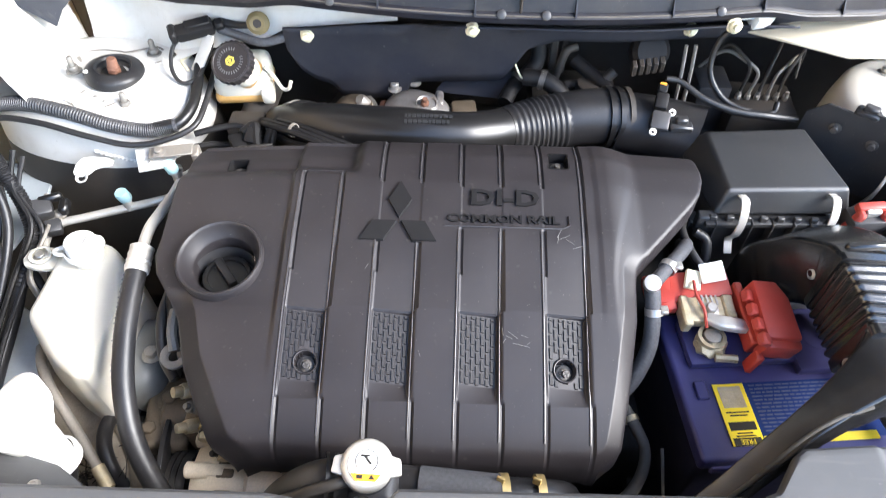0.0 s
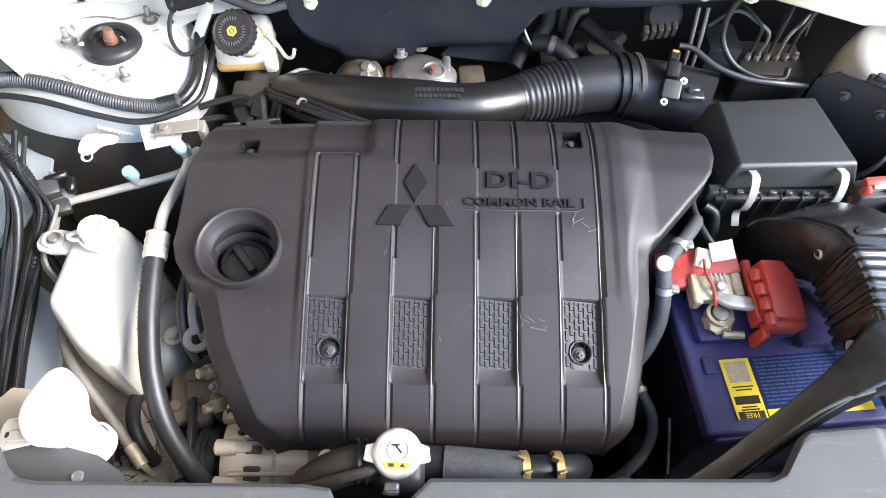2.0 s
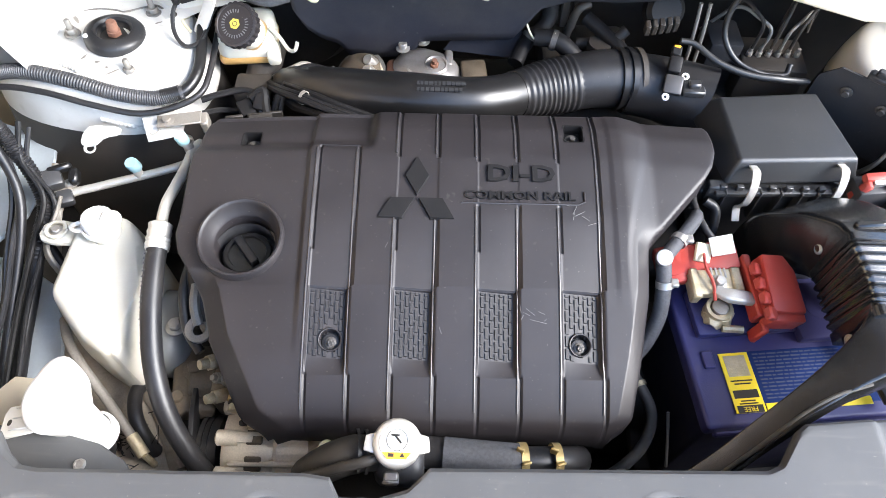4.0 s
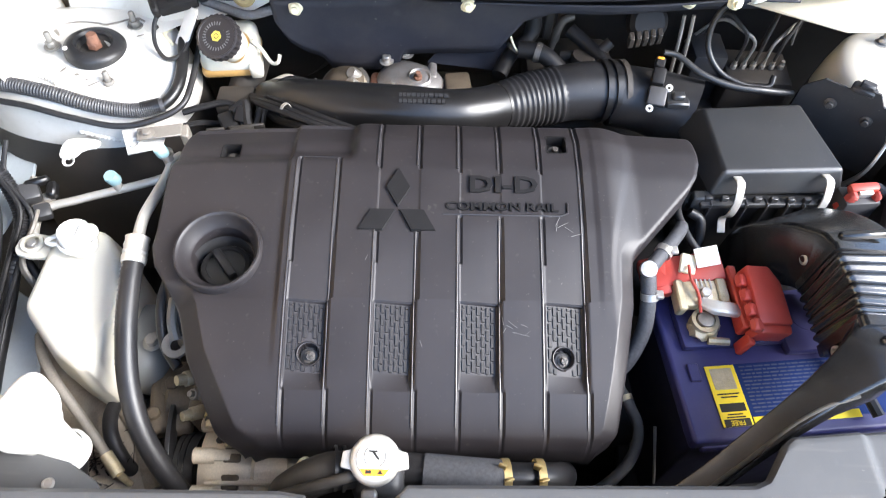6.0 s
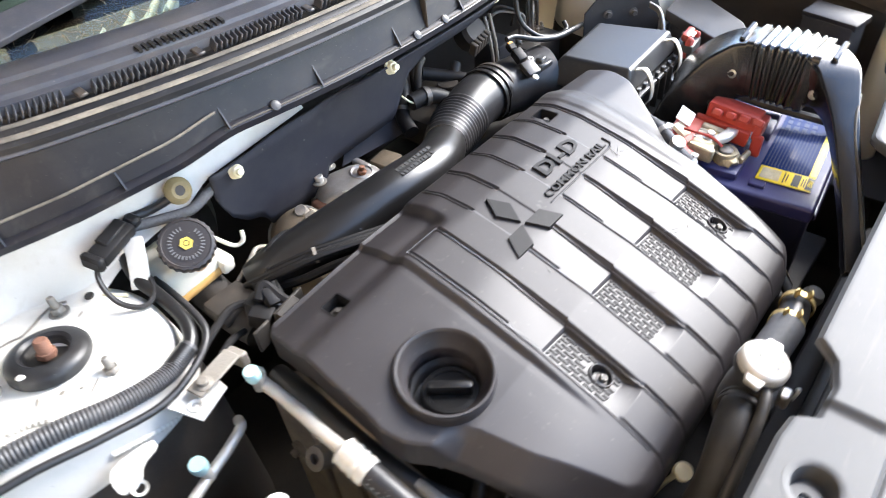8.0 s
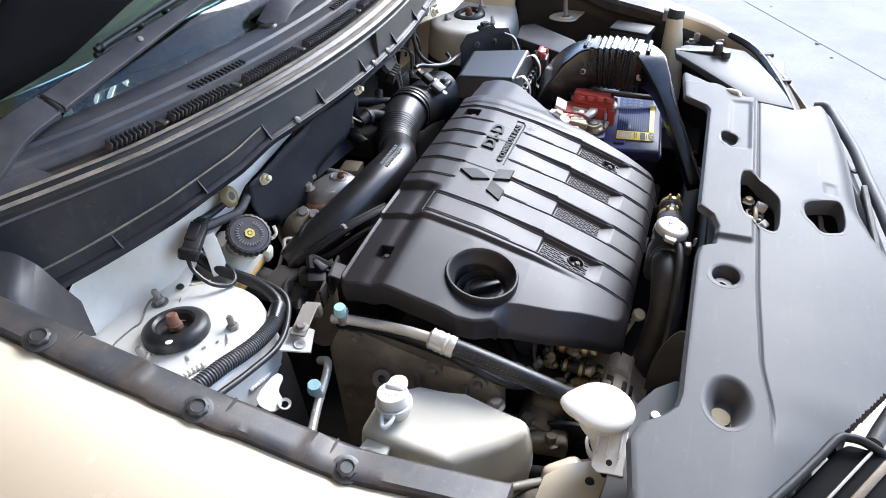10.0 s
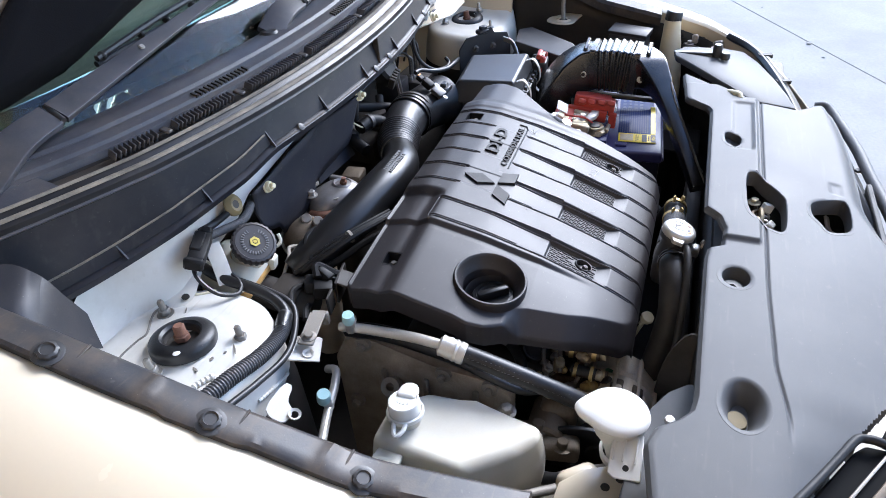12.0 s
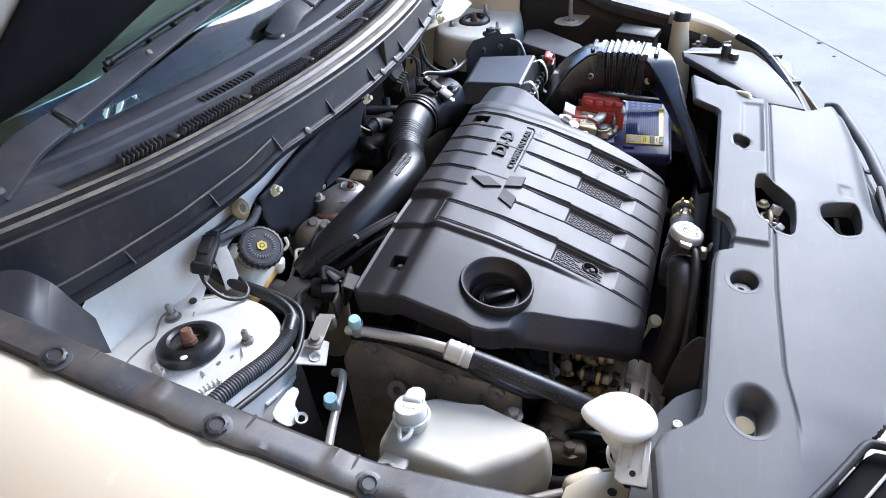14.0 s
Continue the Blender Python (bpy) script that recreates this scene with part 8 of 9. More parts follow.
for x, y, z, r in ((-0.350, 0.338, 0.870, 0.007), (-0.365, 0.350, 0.862, 0.006), (-0.318, 0.335, 0.860, 0.006), (-0.370, 0.312, 0.855, 0.007)):
    part("union_nut", merge(prism(hexagon(r), -0.006, 0.006, 0.0008, 1, facing((x, y, z), (-0.4, -0.3, 0.85))), lathe([(r * 0.6, 0.006), (r * 0.5, 0.011), (0, 0.011)], facing((x, y, z), (-0.4, -0.3, 0.85)), 12)), M_GREYMETAL, engine)
for x, y, z, s in ((-0.378, 0.33, 0.860, 0.010), (-0.366, 0.292, 0.850, 0.009)):
    part("union_nut", merge(prism(hexagon(s), -0.008, 0.008, 0.001, 1, facing((x, y, z), (-0.7, -0.5, 0.6))), lathe([(s * 0.7, 0.008), (s * 0.6, 0.018), (0, 0.018)], facing((x, y, z), (-0.7, -0.5, 0.6)), 12)), M_BRASS, engine)
random.seed(21)
for k in range(14):
    c = Vector((-0.275 - 0.085 * random.random(), 0.262 + 0.095 * random.random(), 0.838 + 0.03 * random.random()))
    way = Vector((random.uniform(-0.9, -0.2), random.uniform(-0.8, 0.6), random.uniform(0.1, 0.9)))
    r = random.uniform(0.0045, 0.0085)
    part("pipe_union", merge(prism(hexagon(r), -0.006, 0.006, 0.0008, 1, facing(c, way)), lathe([(r * 0.7, -0.016), (r * 0.7, 0.011), (r * 0.5, 0.014), (0, 0.014)], facing(c, way), 12)), (M_BRASS, M_GREYMETAL, M_GOLD, M_DARK)[k % 4], engine)
for a, b, c in (((-0.275, 0.345, 0.862), (-0.310, 0.330, 0.872), (-0.345, 0.322, 0.862)), ((-0.285, 0.300, 0.862), (-0.315, 0.290, 0.868), (-0.352, 0.300, 0.858)), ((-0.300, 0.350, 0.868), (-0.330, 0.348, 0.874), (-0.362, 0.336, 0.862))):
    part("fuel_pipe", sweep([a, b, c], 0.0030, 8), M_GREYMETAL, engine, "thin bent metal pipe")
part("green_plug", merge(lathe([(0, 0.012), (0.009, 0.012), (0.0125, 0.008), (0.0125, -0.006), (0.009, -0.010)], facing((-0.296, 0.262, 0.822), (-0.6, -0.4, 0.6)), 20)), M_GREEN, engine, "green plastic plug")
part("pump_body", merge(box((-0.352, 0.315, 0.805), (0.07, 0.05, 0.06), 0.012, 3), lathe([(0.028, -0.03), (0.028, 0.03), (0.024, 0.034), (0, 0.034)], facing((-0.385, 0.325, 0.80), (-1, 0, 0.1)), 24)), M_GRIME, engine)
alt = thing("alternator", "dusty cast alloy alternator with a black pulley", "alternator", (-0.31, 0.22, 0.75))
AM = facing((-0.325, 0.252, 0.775), (-1, 0, 0))
part("case", lathe([(0, -0.075), (0.045, -0.075), (0.060, -0.065), (0.063, -0.03), (0.059, -0.025), (0.063, -0.018), (0.063, 0.02), (0.055, 0.035), (0.03, 0.04), (0, 0.04)], AM, 40), M_CASTALU, alt)
for k in range(12):
    part("fin", moved(box((0.059, 0, 0.0), (0.014, 0.006, 0.09), 0.002, 1), AM @ pose(0, 0, -0.02, 0, 0, 30 * k)), M_CASTALU, alt)
part("pulley", lathe([(0, 0.074), (0.02, 0.074), (0.022, 0.070), (0.040, 0.070), (0.040, 0.065), (0.0385, 0.064), (0.040, 0.063), (0.040, 0.058), (0.0385, 0.057), (0.040, 0.056), (0.040, 0.046), (0.02, 0.044)], AM, 36), M_HOSE, alt, "black grooved pulley")
for k in range(7):
    part("vent_window", moved(box((0.0585, 0, 0.0), (0.012, 0.017, 0.020), 0.002, 1), AM @ pose(0, 0, -0.004, 0, 0, 60 + 27 * k)), M_GRIME, alt, "brown winding behind a vent")
for k in range(5):
    part("rim_boss", moved(merge(lathe([(0.009, -0.012), (0.009, 0.012), (0.006, 0.014), (0, 0.014)], pose(0.062, 0, 0.026), 14), box((0.058, 0, 0.012), (0.016, 0.012, 0.03), 0.003, 2)), AM @ pose(0, 0, 0, 0, 0, 48 + 38 * k)), M_CASTALU, alt)
part("lug", merge(box((-0.30, 0.24, 0.810), (0.05, 0.02, 0.02), 0.005, 2), moved(bolt_bm(0.008, 0.012), pose(-0.31, 0.24, 0.820))), M_CASTALU, alt)
fan = thing("belt_pulley", "large black grooved belt pulley beside the engine", "pulley", (-0.42, 0.29, 0.7))
part("rim", lathe([(0, 0.012), (0.02, 0.012), (0.024, 0.006), (0.045, 0.006), (0.048, 0.013), (0.050, 0.013), (0.050, -0.013), (0, -0.013)], facing((-0.420, 0.300, 0.735), (-1, 0, 0)), 40), M_RUBBER, fan)
part("belt", sweep([(-0.42, 0.352, 0.74), (-0.41, 0.33, 0.80), (-0.40, 0.27, 0.82), (-0.395, 0.20, 0.79)], 0.012, 8, section=rounded(1, 0.25, 0.1), up=(1, 0, 0)), M_RUBBER, fan)
solo("dark_canister", lathe([(0, 0.05), (0.030, 0.048), (0.042, 0.03), (0.046, 0.0), (0.044, -0.08), (0, -0.08)], pose(-0.424, 0.340, 0.735, 0, 6, 0), 32), M_COVER_DARK, "smooth dark plastic canister behind the hose", "canister")
solo("bent_tube", sweep([(-0.455, 0.345, 0.775), (-0.466, 0.330, 0.802), (-0.477, 0.309, 0.818), (-0.471, 0.278, 0.820), (-0.457, 0.253, 0.803), (-0.443, 0.238, 0.770), (-0.435, 0.23, 0.72)], 0.0085, 12, 8), M_RUBBER, "bent black rubber tube beside the hose", "tube")
rail = thing("side_pipe", "thin grimy metal pipe with a brass end along the inner wing", "pipe", (-0.50, 0.28, 0.82))
part("pipe", sweep([(-0.575, 0.385, 0.850), (-0.556, 0.355, 0.862), (-0.533, 0.325, 0.860), (-0.495, 0.284, 0.841), (-0.462, 0.246, 0.825)], 0.0058, 12), M_GREYMETAL, rail)
part("end", merge(sweep([(-0.466, 0.251, 0.827), (-0.449, 0.231, 0.818)], 0.0072, 12, smooth=False), sweep([(-0.450, 0.232, 0.8185), (-0.446, 0.228, 0.790)], 0.004, 8)), M_BRASS, rail, "brass pipe end")
random.seed(9)
bm = bmesh.new()
for k in range(70):
    a = Vector((-0.485 + random.gauss(0, 0.016), 0.245 + random.gauss(0, 0.020), 0.796))
    b = a + Vector((random.uniform(-0.02, 0.02), random.uniform(-0.02, 0.02), random.uniform(0.004, 0.022)))
    side = Vector((b.y - a.y, a.x - b.x, 0)).normalized() * 0.0008
    bm.faces.new([bm.verts.new(p) for p in (a - side, a + side, b + side * 0.4, b - side * 0.4)])
solo("frayed_matting", bm, M_COVER_DARK, "frayed black insulation strands beside the filler neck", "insulation", kind="stuff")
lb = thing("side_bracket", "grey lever bracket with a ring beside the engine cover", "bracket", (-0.39, 0.37, 0.88))
part("lever", sweep([(-0.40, 0.405, 0.91), (-0.398, 0.38, 0.905), (-0.392, 0.36, 0.895)], 0.006, 8), M_GREYMETAL, lb)
part("ring", lathe([(0.008, -0.003), (0.016, -0.003), (0.016, 0.003), (0.008, 0.003)], pose(-0.392, 0.357, 0.890, 10, 0, 0), 20), M_GREYMETAL, lb)
part("bolt", moved(bolt_bm(0.008, 0.01), pose(-0.43, 0.372, 0.865)), M_GREYMETAL, lb)
hs = thing("vacuum_hose", "thin black rubber hoses under the engine cover edge", "hose", (-0.4, 0.46, 0.92))
part("hose_body", sweep([(-0.398, 0.60, 0.915), (-0.405, 0.54, 0.93), (-0.408, 0.47, 0.925), (-0.402, 0.41, 0.905), (-0.385, 0.37, 0.885)], 0.011, 12), M_RUBBER, hs)
part("hose_body", sweep([(-0.41, 0.44, 0.915), (-0.415, 0.40, 0.905), (-0.408, 0.36, 0.885), (-0.39, 0.335, 0.875)], 0.006, 10), M_RUBBER, hs)


# ---- behind the engine ----
shield = thing("heat_shield", "dark grey insulation sheet hung on white plastic nuts", "heat shield", (-0.1, 0.80, 0.98))


def shield_bm():
    """A curved sheet with a notched lower edge; it narrows to a band past the middle."""
    bm = bmesh.new()
    loops = []
    n = 90
    for i in range(n + 1):
        x = -0.318 + 0.66 * i / n
        top = 1.054 + 0.008 * smooth_step(-0.30, -0.2, x) + 0.030 * smooth_step(-0.17, -0.08, x)
        low = lerp_list(((-0.318, 1.02), (-0.305, 0.985), (-0.285, 0.965), (-0.262, 0.956), (-0.252, 0.935), (-0.160, 0.935), (-0.150, 0.965), (-0.02, 0.975), (0.012, 1.03), (0.05, 1.045), (0.34, 1.045)), x)
        line = []
        for j in range(9):
            z = low + (top - low) * j / 8
            y = 0.765 + 0.12 * max(0.0, 1.055 - z) + 0.004 * math.sin(x * 40) * (1.06 - z) * 4 - 0.055 * smooth_step(1.06, 1.10, z) + 0.02 * smooth_step(0.1, 0.3, x)
            line.append(bm.verts.new((x, y, z)))
        loops.append(line)
    for a, b in zip(loops, loops[1:]):
        for k in range(8):
            bm.faces.new((a[k], a[k + 1], b[k + 1], b[k]))
    return bm


ob = part("sheet", shield_bm(), M_SHIELD, shield)
so = ob.modifiers.new("thickness", "SOLIDIFY")
so.thickness = 0.003
for x, y, z in ((-0.286, 0.757, 1.044), (-0.066, 0.712, 1.087), (0.222, 0.765, 1.062), (0.247, 0.700, 1.108)):
    part("push_nut", moved(clip_bm(0.0075), facing((x, y + 0.006, z), (0, -1, 0.3))), M_NYLON, shield, "yellowed white push nut")
solo("firewall_trim", box((0.15, 0.84, 1.075), (0.5, 0.10, 0.05), 0.01, 2), M_SHIELD, "dark panel behind the cowl", "panel")

turbo = thing("exhaust_valve", "cast metal exhaust recirculation valve behind the engine", "valve", (-0.14, 0.75, 0.9))
part("body", merge(moved(swollen(0.050, 0.036, 0.030, 2.6), pose(-0.140, 0.750, 0.926, -6, -6, -28)), box((-0.108, 0.756, 0.950), (0.012, 0.030, 0.010), 0.004, 3, (4, 10, 2)), box((-0.13, 0.76, 0.905), (0.06, 0.05, 0.04), 0.008, 2)), M_VALVE, turbo, "dull grey cast valve dome")
part("dome_rim", moved(swollen(0.056, 0.041, 0.006, 3.0), pose(-0.140, 0.750, 0.926, -6, -6, -28)), M_VALVE, turbo)
part("ring", lathe([(0.0175, -0.006), (0.0175, 0.002), (0.0145, 0.0045), (0.0125, 0.002), (0.0, 0.002)], facing((-0.126, 0.738, 0.953), (0.05, -0.12, 1)), 28), M_VALVE, turbo)
part("rusty_nut", merge(moved(bolt_bm(0.0065, 0.008), facing((-0.128, 0.735, 0.954), (0.05, -0.15, 1))), lathe([(0.004, 0.007), (0.0035, 0.014), (0, 0.014)], facing((-0.128, 0.735, 0.954), (0.05, -0.15, 1)), 12)), M_RUST, turbo)
part("housing", lathe([(0, 0.020), (0.012, 0.020), (0.026, 0.016), (0.036, 0.004), (0.038, -0.010), (0.030, -0.026), (0, -0.030)], facing((-0.236, 0.752, 0.918), (-0.35, -0.35, 0.85)), 30), M_GRIME, turbo, "brown heat-stained rounded housing")
part("housing_rim", lathe([(0.036, 0.002), (0.0405, 0.001), (0.0405, -0.005), (0.036, -0.006)], facing((-0.236, 0.752, 0.918), (-0.35, -0.35, 0.85)), 30), M_CASTGREY, turbo)
for x, y, z in ((-0.219, 0.757, 0.941), (-0.219, 0.737, 0.940)):
    part("stud", merge(lathe([(0.0085, -0.014), (0.0085, 0.006), (0.0070, 0.009), (0, 0.009)], facing((x, y, z), (-0.45, -0.35, 0.8)), 18)), M_STEEL, turbo, "pale metal stud cap")
part("rust_patch", box((-0.182, 0.750, 0.925), (0.030, 0.045, 0.024), 0.008, 3), M_RUST, turbo, "rust-stained casting")
part("side_lug", box((-0.072, 0.745, 0.938), (0.036, 0.036, 0.016), 0.005, 2, (0, 0, 6)), M_GRIME, turbo)
for x, y, z in ((-0.173, 0.770, 0.955), (-0.145, 0.782, 0.958), (-0.16, 0.735, 0.94)):
    part("bolt", moved(bolt_bm(0.0065, 0.010), pose(x, y, z)), M_STEEL, turbo)
part("downpipe", sweep([(-0.2, 0.76, 0.91), (-0.235, 0.745, 0.90), (-0.25, 0.73, 0.86), (-0.25, 0.74, 0.7)], 0.028, 14), M_CASTALU, turbo, "brown heat-stained pipe")
part("bent_plate", prism([(-0.06, -0.02), (0.05, -0.02), (0.05, 0.02), (-0.03, 0.02)], -0.001, 0.0015, 0, 1, pose(-0.055, 0.792, 0.955, 55, 0, -8)), M_SHIELD, turbo)

vac = thing("vacuum_tubes", "thin black hoses looped round the intake tube end", "hose", (-0.32, 0.68, 0.93))
part("tube", sweep([(-0.335, 0.655, 0.935), (-0.325, 0.690, 0.962), (-0.300, 0.705, 0.975), (-0.272, 0.700, 0.975), (-0.262, 0.69, 0.965)], 0.0045, 8), M_COVER_DARK, vac)
part("tube", sweep([(-0.345, 0.645, 0.930), (-0.335, 0.672, 0.955), (-0.318, 0.690, 0.965), (-0.290, 0.680, 0.968), (-0.265, 0.650, 0.962), (-0.23, 0.63, 0.96)], 0.0045, 8), M_COVER_DARK, vac)
part("tube", sweep([(-0.34, 0.70, 0.93), (-0.31, 0.655, 0.95), (-0.27, 0.635, 0.955), (-0.22, 0.615, 0.95)], 0.0055, 8), M_COVER_DARK, vac)
for dx, dy, dz in ((0.0, 0.0, 0.0), (0.004, -0.012, 0.004), (0.010, 0.010, -0.006)):
    part("tube", sweep([(-0.352 + dx, 0.700 + dy, 0.950 + dz), (-0.330 + dx, 0.668 + dy, 0.972 + dz), (-0.295 + dx, 0.642 + dy, 0.984 + dz), (-0.250 + dx, 0.622 + dy, 0.982 + dz), (-0.205 + dx, 0.612 + dy, 0.972 + dz)], 0.0042, 8), M_COVER_DARK, vac)
part("tie", lathe([(0.008, -0.002), (0.0092, -0.002), (0.0092, 0.002), (0.008, 0.002)], facing((-0.292, 0.638, 0.985), (0.85, -0.5, 0.05)), 16), M_GREYMETAL, vac, "small metal hose clip")
part("clip", merge(*[box((-0.262 + 0.014 * k, 0.70 - 0.002 * k, 0.978), (0.004, 0.006, 0.006), 0.001, 1) for k in range(3)]), M_BOLT, vac)
ebr = thing("engine_bracket", "grey stepped metal bracket with connectors at the engine corner", "bracket", (-0.36, 0.61, 0.93))
part("plate", merge(box((-0.348, 0.615, 0.955), (0.030, 0.034, 0.004), 0.001, 1, (20, 0, 10)), box((-0.345, 0.632, 0.945), (0.045, 0.004, 0.036), 0.001, 1, (0, 0, 10)), box((-0.385, 0.628, 0.945), (0.022, 0.004, 0.03), 0.001, 1, (0, 0, 10))), M_DARK, ebr)
part("connector", merge(box((-0.372, 0.645, 0.952), (0.020, 0.026, 0.020), 0.003, 2, (10, 0, 30)), box((-0.352, 0.650, 0.962), (0.018, 0.022, 0.016), 0.003, 2, (30, 10, -10))), M_COVER_DARK, ebr)
part("cable", sweep([(-0.365, 0.655, 0.965), (-0.350, 0.662, 0.972), (-0.345, 0.640, 0.960), (-0.335, 0.615, 0.945)], 0.006, 8), M_COVER_DARK, ebr)
part("cable", sweep([(-0.435, 0.66, 0.955), (-0.41, 0.672, 0.955), (-0.385, 0.685, 0.950), (-0.36, 0.68, 0.945)], 0.0045, 8), M_COVER_DARK, ebr)
part("cable", sweep([(-0.43, 0.64, 0.95), (-0.41, 0.652, 0.945), (-0.39, 0.66, 0.935)], 0.004, 8), M_COVER_DARK, ebr)

plumb = thing("coolant_pipes", "jumble of black coolant hoses and metal pipes behind the engine", "hoses", (0.06, 0.77, 0.95))
part("hose_body", sweep([(0.01, 0.765, 0.985), (0.04, 0.758, 0.985), (0.065, 0.745, 0.970), (0.082, 0.73, 0.95)], 0.012, 12), M_COVER_DARK, plumb, "black rubber hose")
part("hose_body", sweep([(-0.015, 0.745, 0.955), (0.0, 0.775, 0.965), (0.03, 0.80, 0.985), (0.03, 0.81, 1.02)], 0.011, 12), M_COVER_DARK, plumb)
part("hose_body", sweep([(0.085, 0.81, 0.985), (0.11, 0.79, 0.975), (0.135, 0.765, 0.965), (0.15, 0.75, 0.955)], 0.010, 12), M_COVER_DARK, plumb)
part("metal_pipe", sweep([(0.055, 0.80, 0.93), (0.062, 0.80, 0.97), (0.070, 0.80, 1.005), (0.085, 0.805, 1.01)], 0.006, 10), M_DARK, plumb)
part("metal_pipe", sweep([(0.075, 0.79, 0.955), (0.10, 0.785, 0.96), (0.125, 0.78, 0.972), (0.14, 0.785, 0.985)], 0.008, 10), M_DARK, plumb)
part("clip", lathe([(0.0125, -0.004), (0.014, -0.004), (0.014, 0.004), (0.0125, 0.004)], facing((0.036, 0.759, 0.985), (1, -0.3, -0.1)), 18), M_BOLT, plumb)
part("clip", lathe([(0.0115, -0.003), (0.013, -0.003), (0.013, 0.003), (0.0115, 0.003)], facing((0.007, 0.783, 0.97), (0.5, 0.4, 0.6)), 18), M_BOLT, plumb)
part("thin_wire", sweep([(-0.005, 0.775, 1.005), (0.005, 0.760, 0.99), (0.018, 0.757, 0.985), (0.036, 0.757, 0.998)], 0.0015, 6), M_NYLON, plumb)
part("housing", merge(box((0.09, 0.80, 0.92), (0.13, 0.10, 0.05), 0.012, 2), box((0.10, 0.76, 0.935), (0.05, 0.04, 0.04), 0.01, 2), lathe([(0, 0.012), (0.016, 0.012), (0.018, 0.006), (0.018, -0.02)], pose(0.105, 0.775, 0.958), 20)), M_DARK, plumb, "grimy dark thermostat housing")
part("upstand", merge(box((0.055, 0.815, 1.0), (0.012, 0.008, 0.07), 0.002, 1), box((0.07, 0.815, 0.99), (0.008, 0.008, 0.06), 0.002, 1)), M_DARK, plumb)

multi = thing("multi_plug", "black bulkhead wiring plug with a row of pale ribs", "plug", (0.185, 0.78, 1.0))
part("shell", lathe([(0.026, -0.015), (0.026, 0.006), (0.020, 0.012), (0, 0.012)], facing((0.182, 0.785, 1.018), (0, -0.8, 0.6)), 22), M_COVER_DARK, multi)
for k in range(5):
    part("pin_block", box((0.160 + 0.0095 * k, 0.765 + 0.0012 * k, 1.004 + 0.001 * k), (0.0065, 0.012, 0.022), 0.001, 1, (20, -8, 0)), M_DARK, multi)
abs_ = thing("brake_modulator", "black brake modulator block with bent steel lines", "brake unit", (0.37, 0.80, 0.90))
part("block", box((0.372, 0.805, 0.895), (0.095, 0.075, 0.075), 0.006, 2, (0, 0, -4)), M_DARK, abs_)
part("cover_box", box((0.30, 0.83, 0.90), (0.05, 0.06, 0.10), 0.006, 2), M_BLACK, abs_)
for k in range(6):
    x = 0.335 + 0.014 * k
    part("union", merge(prism(hexagon(0.005), 0, 0.008, 0.0006, 1, pose(x, 0.80, 0.932)), lathe([(0.003, 0.007), (0.003, 0.014), (0, 0.014)], pose(x, 0.80, 0.932), 8)), M_GREYMETAL, abs_)
for k, (x, dx, h) in enumerate(((0.335, -0.03, 0.055), (0.349, -0.045, 0.045), (0.363, 0.02, 0.06), (0.377, 0.04, 0.04), (0.391, 0.03, 0.05))):
    part("brake_line", sweep([(x, 0.80, 0.944), (x + 0.002, 0.802, 0.944 + h * 0.7), (x + dx * 0.4, 0.812, 0.944 + h), (x + dx, 0.835, 0.944 + h), (x + dx * 1.6, 0.86, 0.93)], 0.0026, 8), M_GREYMETAL if k % 2 else M_DARK, abs_)
part("brake_line", sweep([(0.235, 0.80, 1.02), (0.238, 0.79, 0.97), (0.242, 0.785, 0.90)], 0.0028, 8), M_GREYMETAL, abs_)
part("brake_line", sweep([(0.248, 0.80, 1.02), (0.251, 0.79, 0.97), (0.254, 0.785, 0.90)], 0.0028, 8), M_GREYMETAL, abs_)

# ---- far side ----
fuse = thing("fuse_box", "black plastic fuse box with flat lid beside the far wing", "fuse box", (0.56, 0.56, 0.9))
even(part("lid", prism([(0.412, 0.475), (0.480, 0.462), (0.500, 0.475), (0.580, 0.585), (0.560, 0.612), (0.484, 0.602)], -0.010, 0.010, 0.004, 2, pose(0, 0, 0.972)), M_BLACK, fuse))
part("body", prism([(0.420, 0.482), (0.478, 0.470), (0.496, 0.480), (0.570, 0.584), (0.555, 0.604), (0.490, 0.594)], 0.74, 0.964, 0.005, 2), M_BLACK, fuse)
part("lid_catch", box((0.440, 0.540, 0.960), (0.012, 0.020, 0.026), 0.003, 1, (0, 0, 30)), M_BLACK, fuse)
part("support", box((0.50, 0.53, 0.62), (0.10, 0.08, 0.26), 0.01), M_DARK, fuse)
relay = thing("relay_box", "black plastic relay box beside the washer tank", "relay box", (0.58, 0.36, 0.95))
part("lid", box((0.580, 0.360, 0.986), (0.046, 0.090, 0.012), 0.003, 2, (0, -6, -14)), M_COVER, relay)
part("body", box((0.580, 0.360, 0.93), (0.042, 0.084, 0.11), 0.004, 2, (0, -4, -14)), M_BLACK, relay)
part("support", box((0.59, 0.36, 0.68), (0.04, 0.06, 0.42), 0.01), M_DARK, relay)
for k in range(3):
    part("print", box((0.556, 0.328 + 0.010 * k, 0.945 + 0.004 * k), (0.002, 0.005, 0.016), 0, turn=(0, -4, -14)), M_PRINT, relay, "pale printed bars")
wash = thing("washer_tank", "yellowed white washer tank neck with a black cap", "tank", (0.60, 0.27, 0.9))
part("neck", sweep([(0.58, 0.262, 0.72), (0.578, 0.262, 0.86), (0.590, 0.268, 0.94), (0.600, 0.272, 0.985), (0.603, 0.273, 1.01)], [0.030, 0.028, 0.024, 0.019, 0.0175], 24, 6), M_TANK, wash)
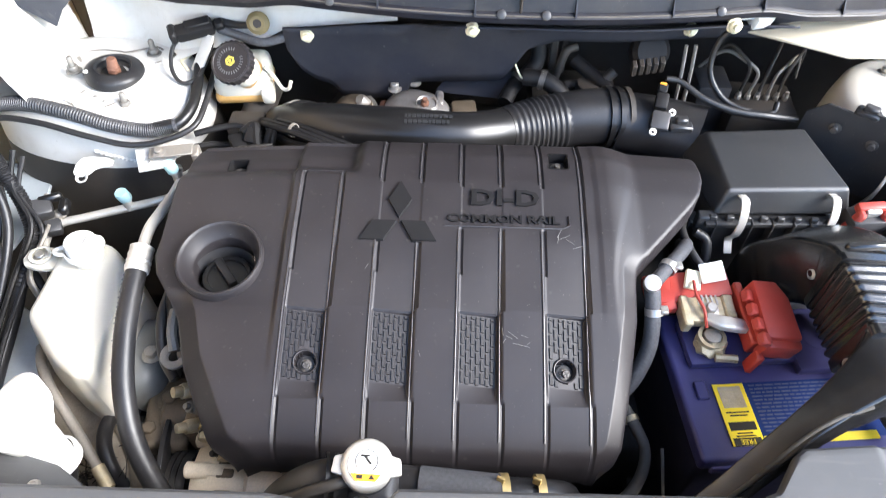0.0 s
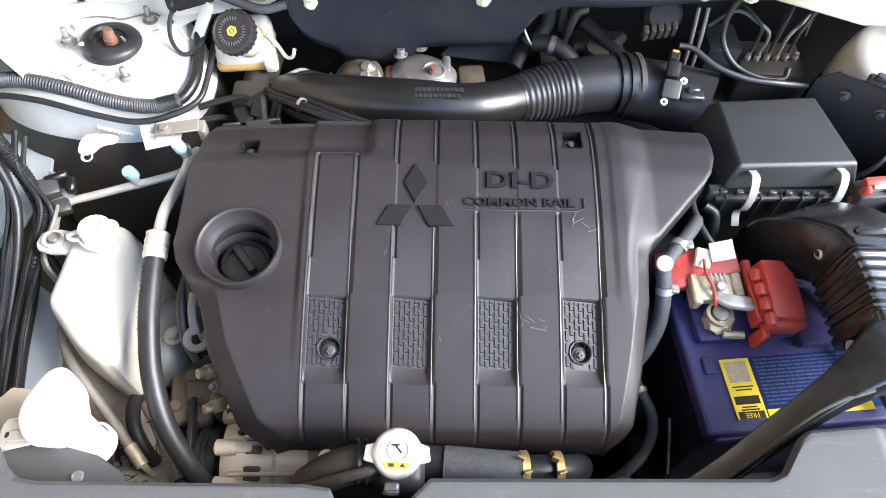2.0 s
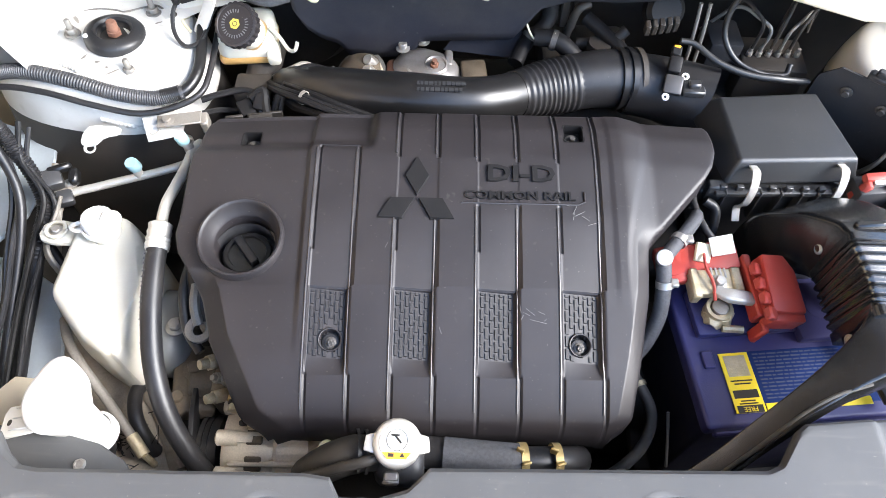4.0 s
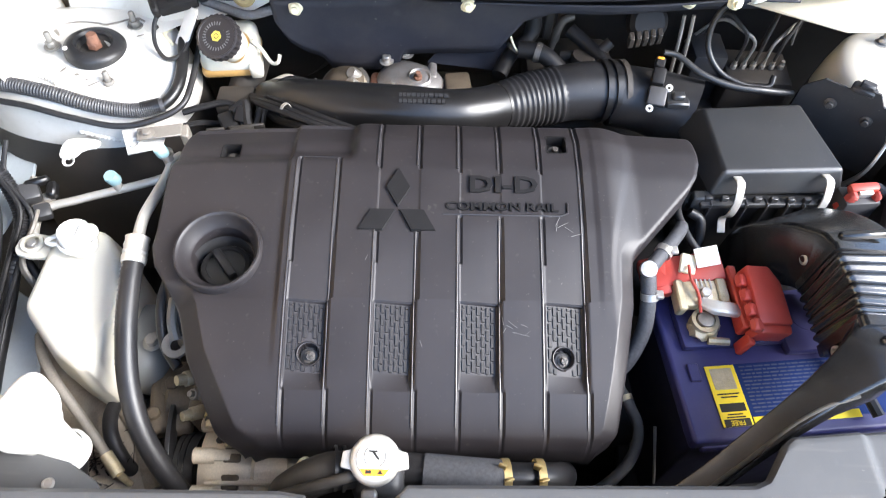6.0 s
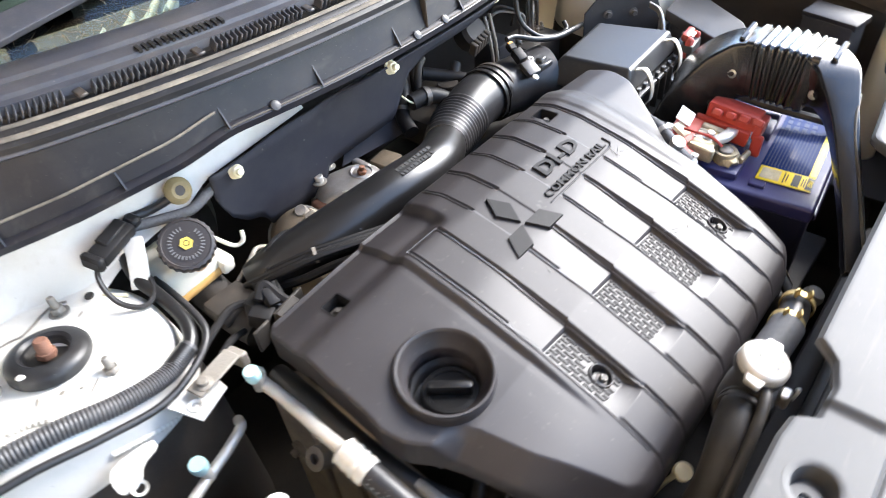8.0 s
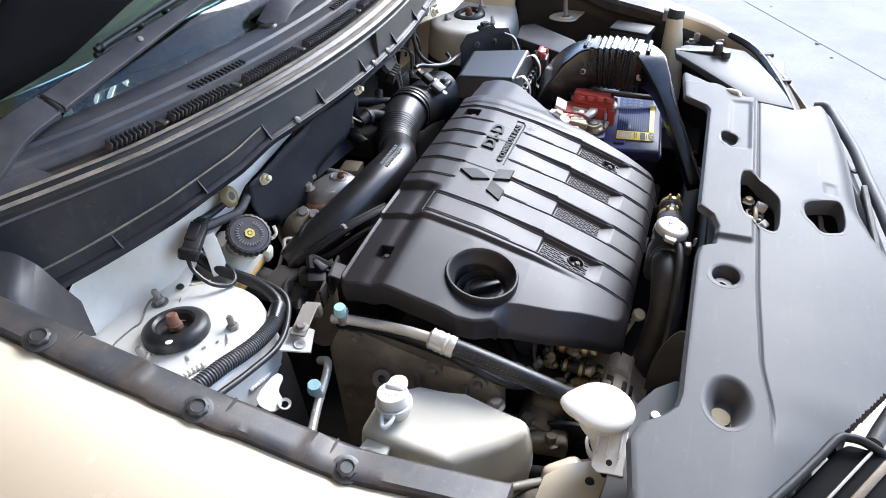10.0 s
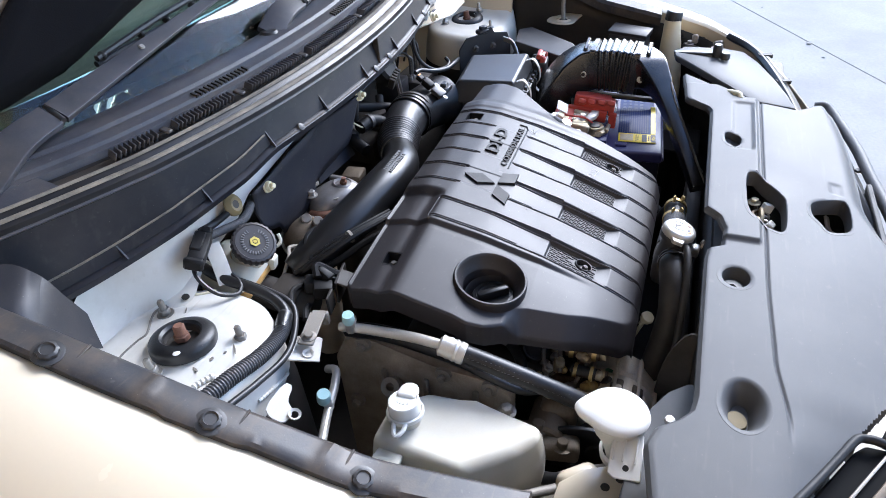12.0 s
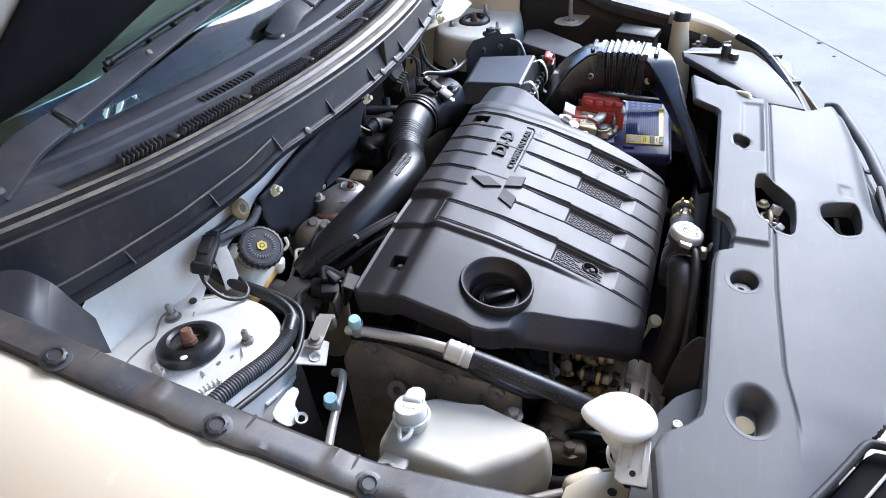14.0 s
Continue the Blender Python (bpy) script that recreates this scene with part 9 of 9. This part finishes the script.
part("cap", lathe([(0.0175, 0.0), (0.0182, 0.003), (0.0182, 0.018), (0.016, 0.021), (0, 0.0215)], pose(0.604, 0.273, 1.008, 6, 6, 0), 36, (18, 0.0008)), M_BLACK, wash, "black ribbed cap")
# same tank as the neck; its dark colour stands in for deep shade
part("base", box((0.58, 0.26, 0.60), (0.12, 0.12, 0.28), 0.02, 3), M_DARK, wash, "lower washer tank, coloured dark for the shaded cavity")
arch = thing("wing_fixings", "grimy clips and brackets inside the far wing corner", "bracket", (0.62, 0.20, 0.95))
part("plate", box((0.60, 0.185, 0.945), (0.09, 0.09, 0.012), 0.004, 2, (8, 0, 30)), M_GREYMETAL, arch)
for k, (x, y) in enumerate(((0.60, 0.22), (0.63, 0.19), (0.57, 0.17), (0.64, 0.24), (0.61, 0.14))):
    part("fixing", merge(box((x, y, 0.972), (0.02, 0.014, 0.02), 0.003, 1, (0, 20, 30 * k)), moved(bolt_bm(0.006, 0.008), pose(x - 0.015, y + 0.01, 0.965))), M_DARK if k % 2 else M_GREYMETAL, arch)
part("post", box((0.60, 0.165, 0.80), (0.06, 0.06, 0.30), 0.01), M_DARK, arch)

bracketr = thing("loom_bracket", "black metal bracket with screws between air box and far tower", "bracket", (0.44, 0.66, 0.93))
part("plate", merge(prism([(0.375, 0.93), (0.375, 0.99), (0.395, 1.012), (0.425, 1.012), (0.435, 1.022), (0.460, 1.022), (0.470, 1.008), (0.505, 1.000), (0.515, 0.975), (0.515, 0.90), (0.40, 0.90)], -0.0015, 0.0015, 0, 1,
                          Matrix(((0.80, 0, 0.6, 0.082), (-0.60, 0, 0.8, 0.925), (0, 1, 0, 0), (0, 0, 0, 1))))), M_BLACK, bracketr)
for x, y, z in ((0.412, 0.672, 0.985), (0.452, 0.645, 0.980)):
    part("screw", moved(bolt_bm(0.005, 0.007), facing((x, y, z), (-0.6, -0.8, 0))), M_BOLT, bracketr)
part("clip", merge(box((0.437, 0.664, 1.016), (0.030, 0.016, 0.010), 0.003, 1, (0, 0, -37)), box((0.437, 0.662, 1.024), (0.018, 0.012, 0.008), 0.002, 1, (0, 0, -37))), M_BLACK, bracketr)
part("strap", sweep([(0.44, 0.60, 0.90), (0.445, 0.585, 0.95), (0.458, 0.60, 0.985), (0.47, 0.625, 0.99)], 0.006, 8, section=rounded(1, 0.35, 0.2)), M_STEEL, bracketr, "bright metal strap")
red = thing("fuse_link_cover", "red plastic fuse link cover beside the air box", "fuse cover", (0.40, 0.52, 0.96))
part("cover", merge(box((0.402, 0.526, 0.988), (0.036, 0.012, 0.012), 0.004, 2, (10, 0, 6)), box((0.386, 0.518, 0.973), (0.010, 0.012, 0.034), 0.003, 1, (10, 10, 6)), box((0.418, 0.520, 0.975), (0.008, 0.012, 0.028), 0.003, 1, (10, 0, 6))), M_RED, red)
part("base", box((0.402, 0.524, 0.962), (0.045, 0.030, 0.035), 0.005, 2, (0, 0, 6)), M_BLACK, red)
part("terminal", box((0.402, 0.520, 0.984), (0.018, 0.006, 0.014), 0.001, 1, (20, 0, 6)), M_STEEL, red)
fillr = thing("loose_cables", "bundle of black cables beside the air box", "cable", (0.42, 0.45, 0.9))
part("cable", sweep([(0.402, 0.52, 0.95), (0.42, 0.49, 0.945), (0.43, 0.44, 0.93), (0.42, 0.38, 0.90), (0.40, 0.30, 0.86)], 0.008, 10), M_RUBBER, fillr)
part("cable", sweep([(0.21, 0.52, 0.945), (0.225, 0.51, 0.935), (0.22, 0.48, 0.90), (0.20, 0.45, 0.87)], 0.006, 10), M_RUBBER, fillr)
part("cable", sweep([(0.20, 0.54, 0.95), (0.19, 0.51, 0.955), (0.20, 0.47, 0.95), (0.23, 0.45, 0.93)], 0.005, 10), M_RUBBER, fillr)
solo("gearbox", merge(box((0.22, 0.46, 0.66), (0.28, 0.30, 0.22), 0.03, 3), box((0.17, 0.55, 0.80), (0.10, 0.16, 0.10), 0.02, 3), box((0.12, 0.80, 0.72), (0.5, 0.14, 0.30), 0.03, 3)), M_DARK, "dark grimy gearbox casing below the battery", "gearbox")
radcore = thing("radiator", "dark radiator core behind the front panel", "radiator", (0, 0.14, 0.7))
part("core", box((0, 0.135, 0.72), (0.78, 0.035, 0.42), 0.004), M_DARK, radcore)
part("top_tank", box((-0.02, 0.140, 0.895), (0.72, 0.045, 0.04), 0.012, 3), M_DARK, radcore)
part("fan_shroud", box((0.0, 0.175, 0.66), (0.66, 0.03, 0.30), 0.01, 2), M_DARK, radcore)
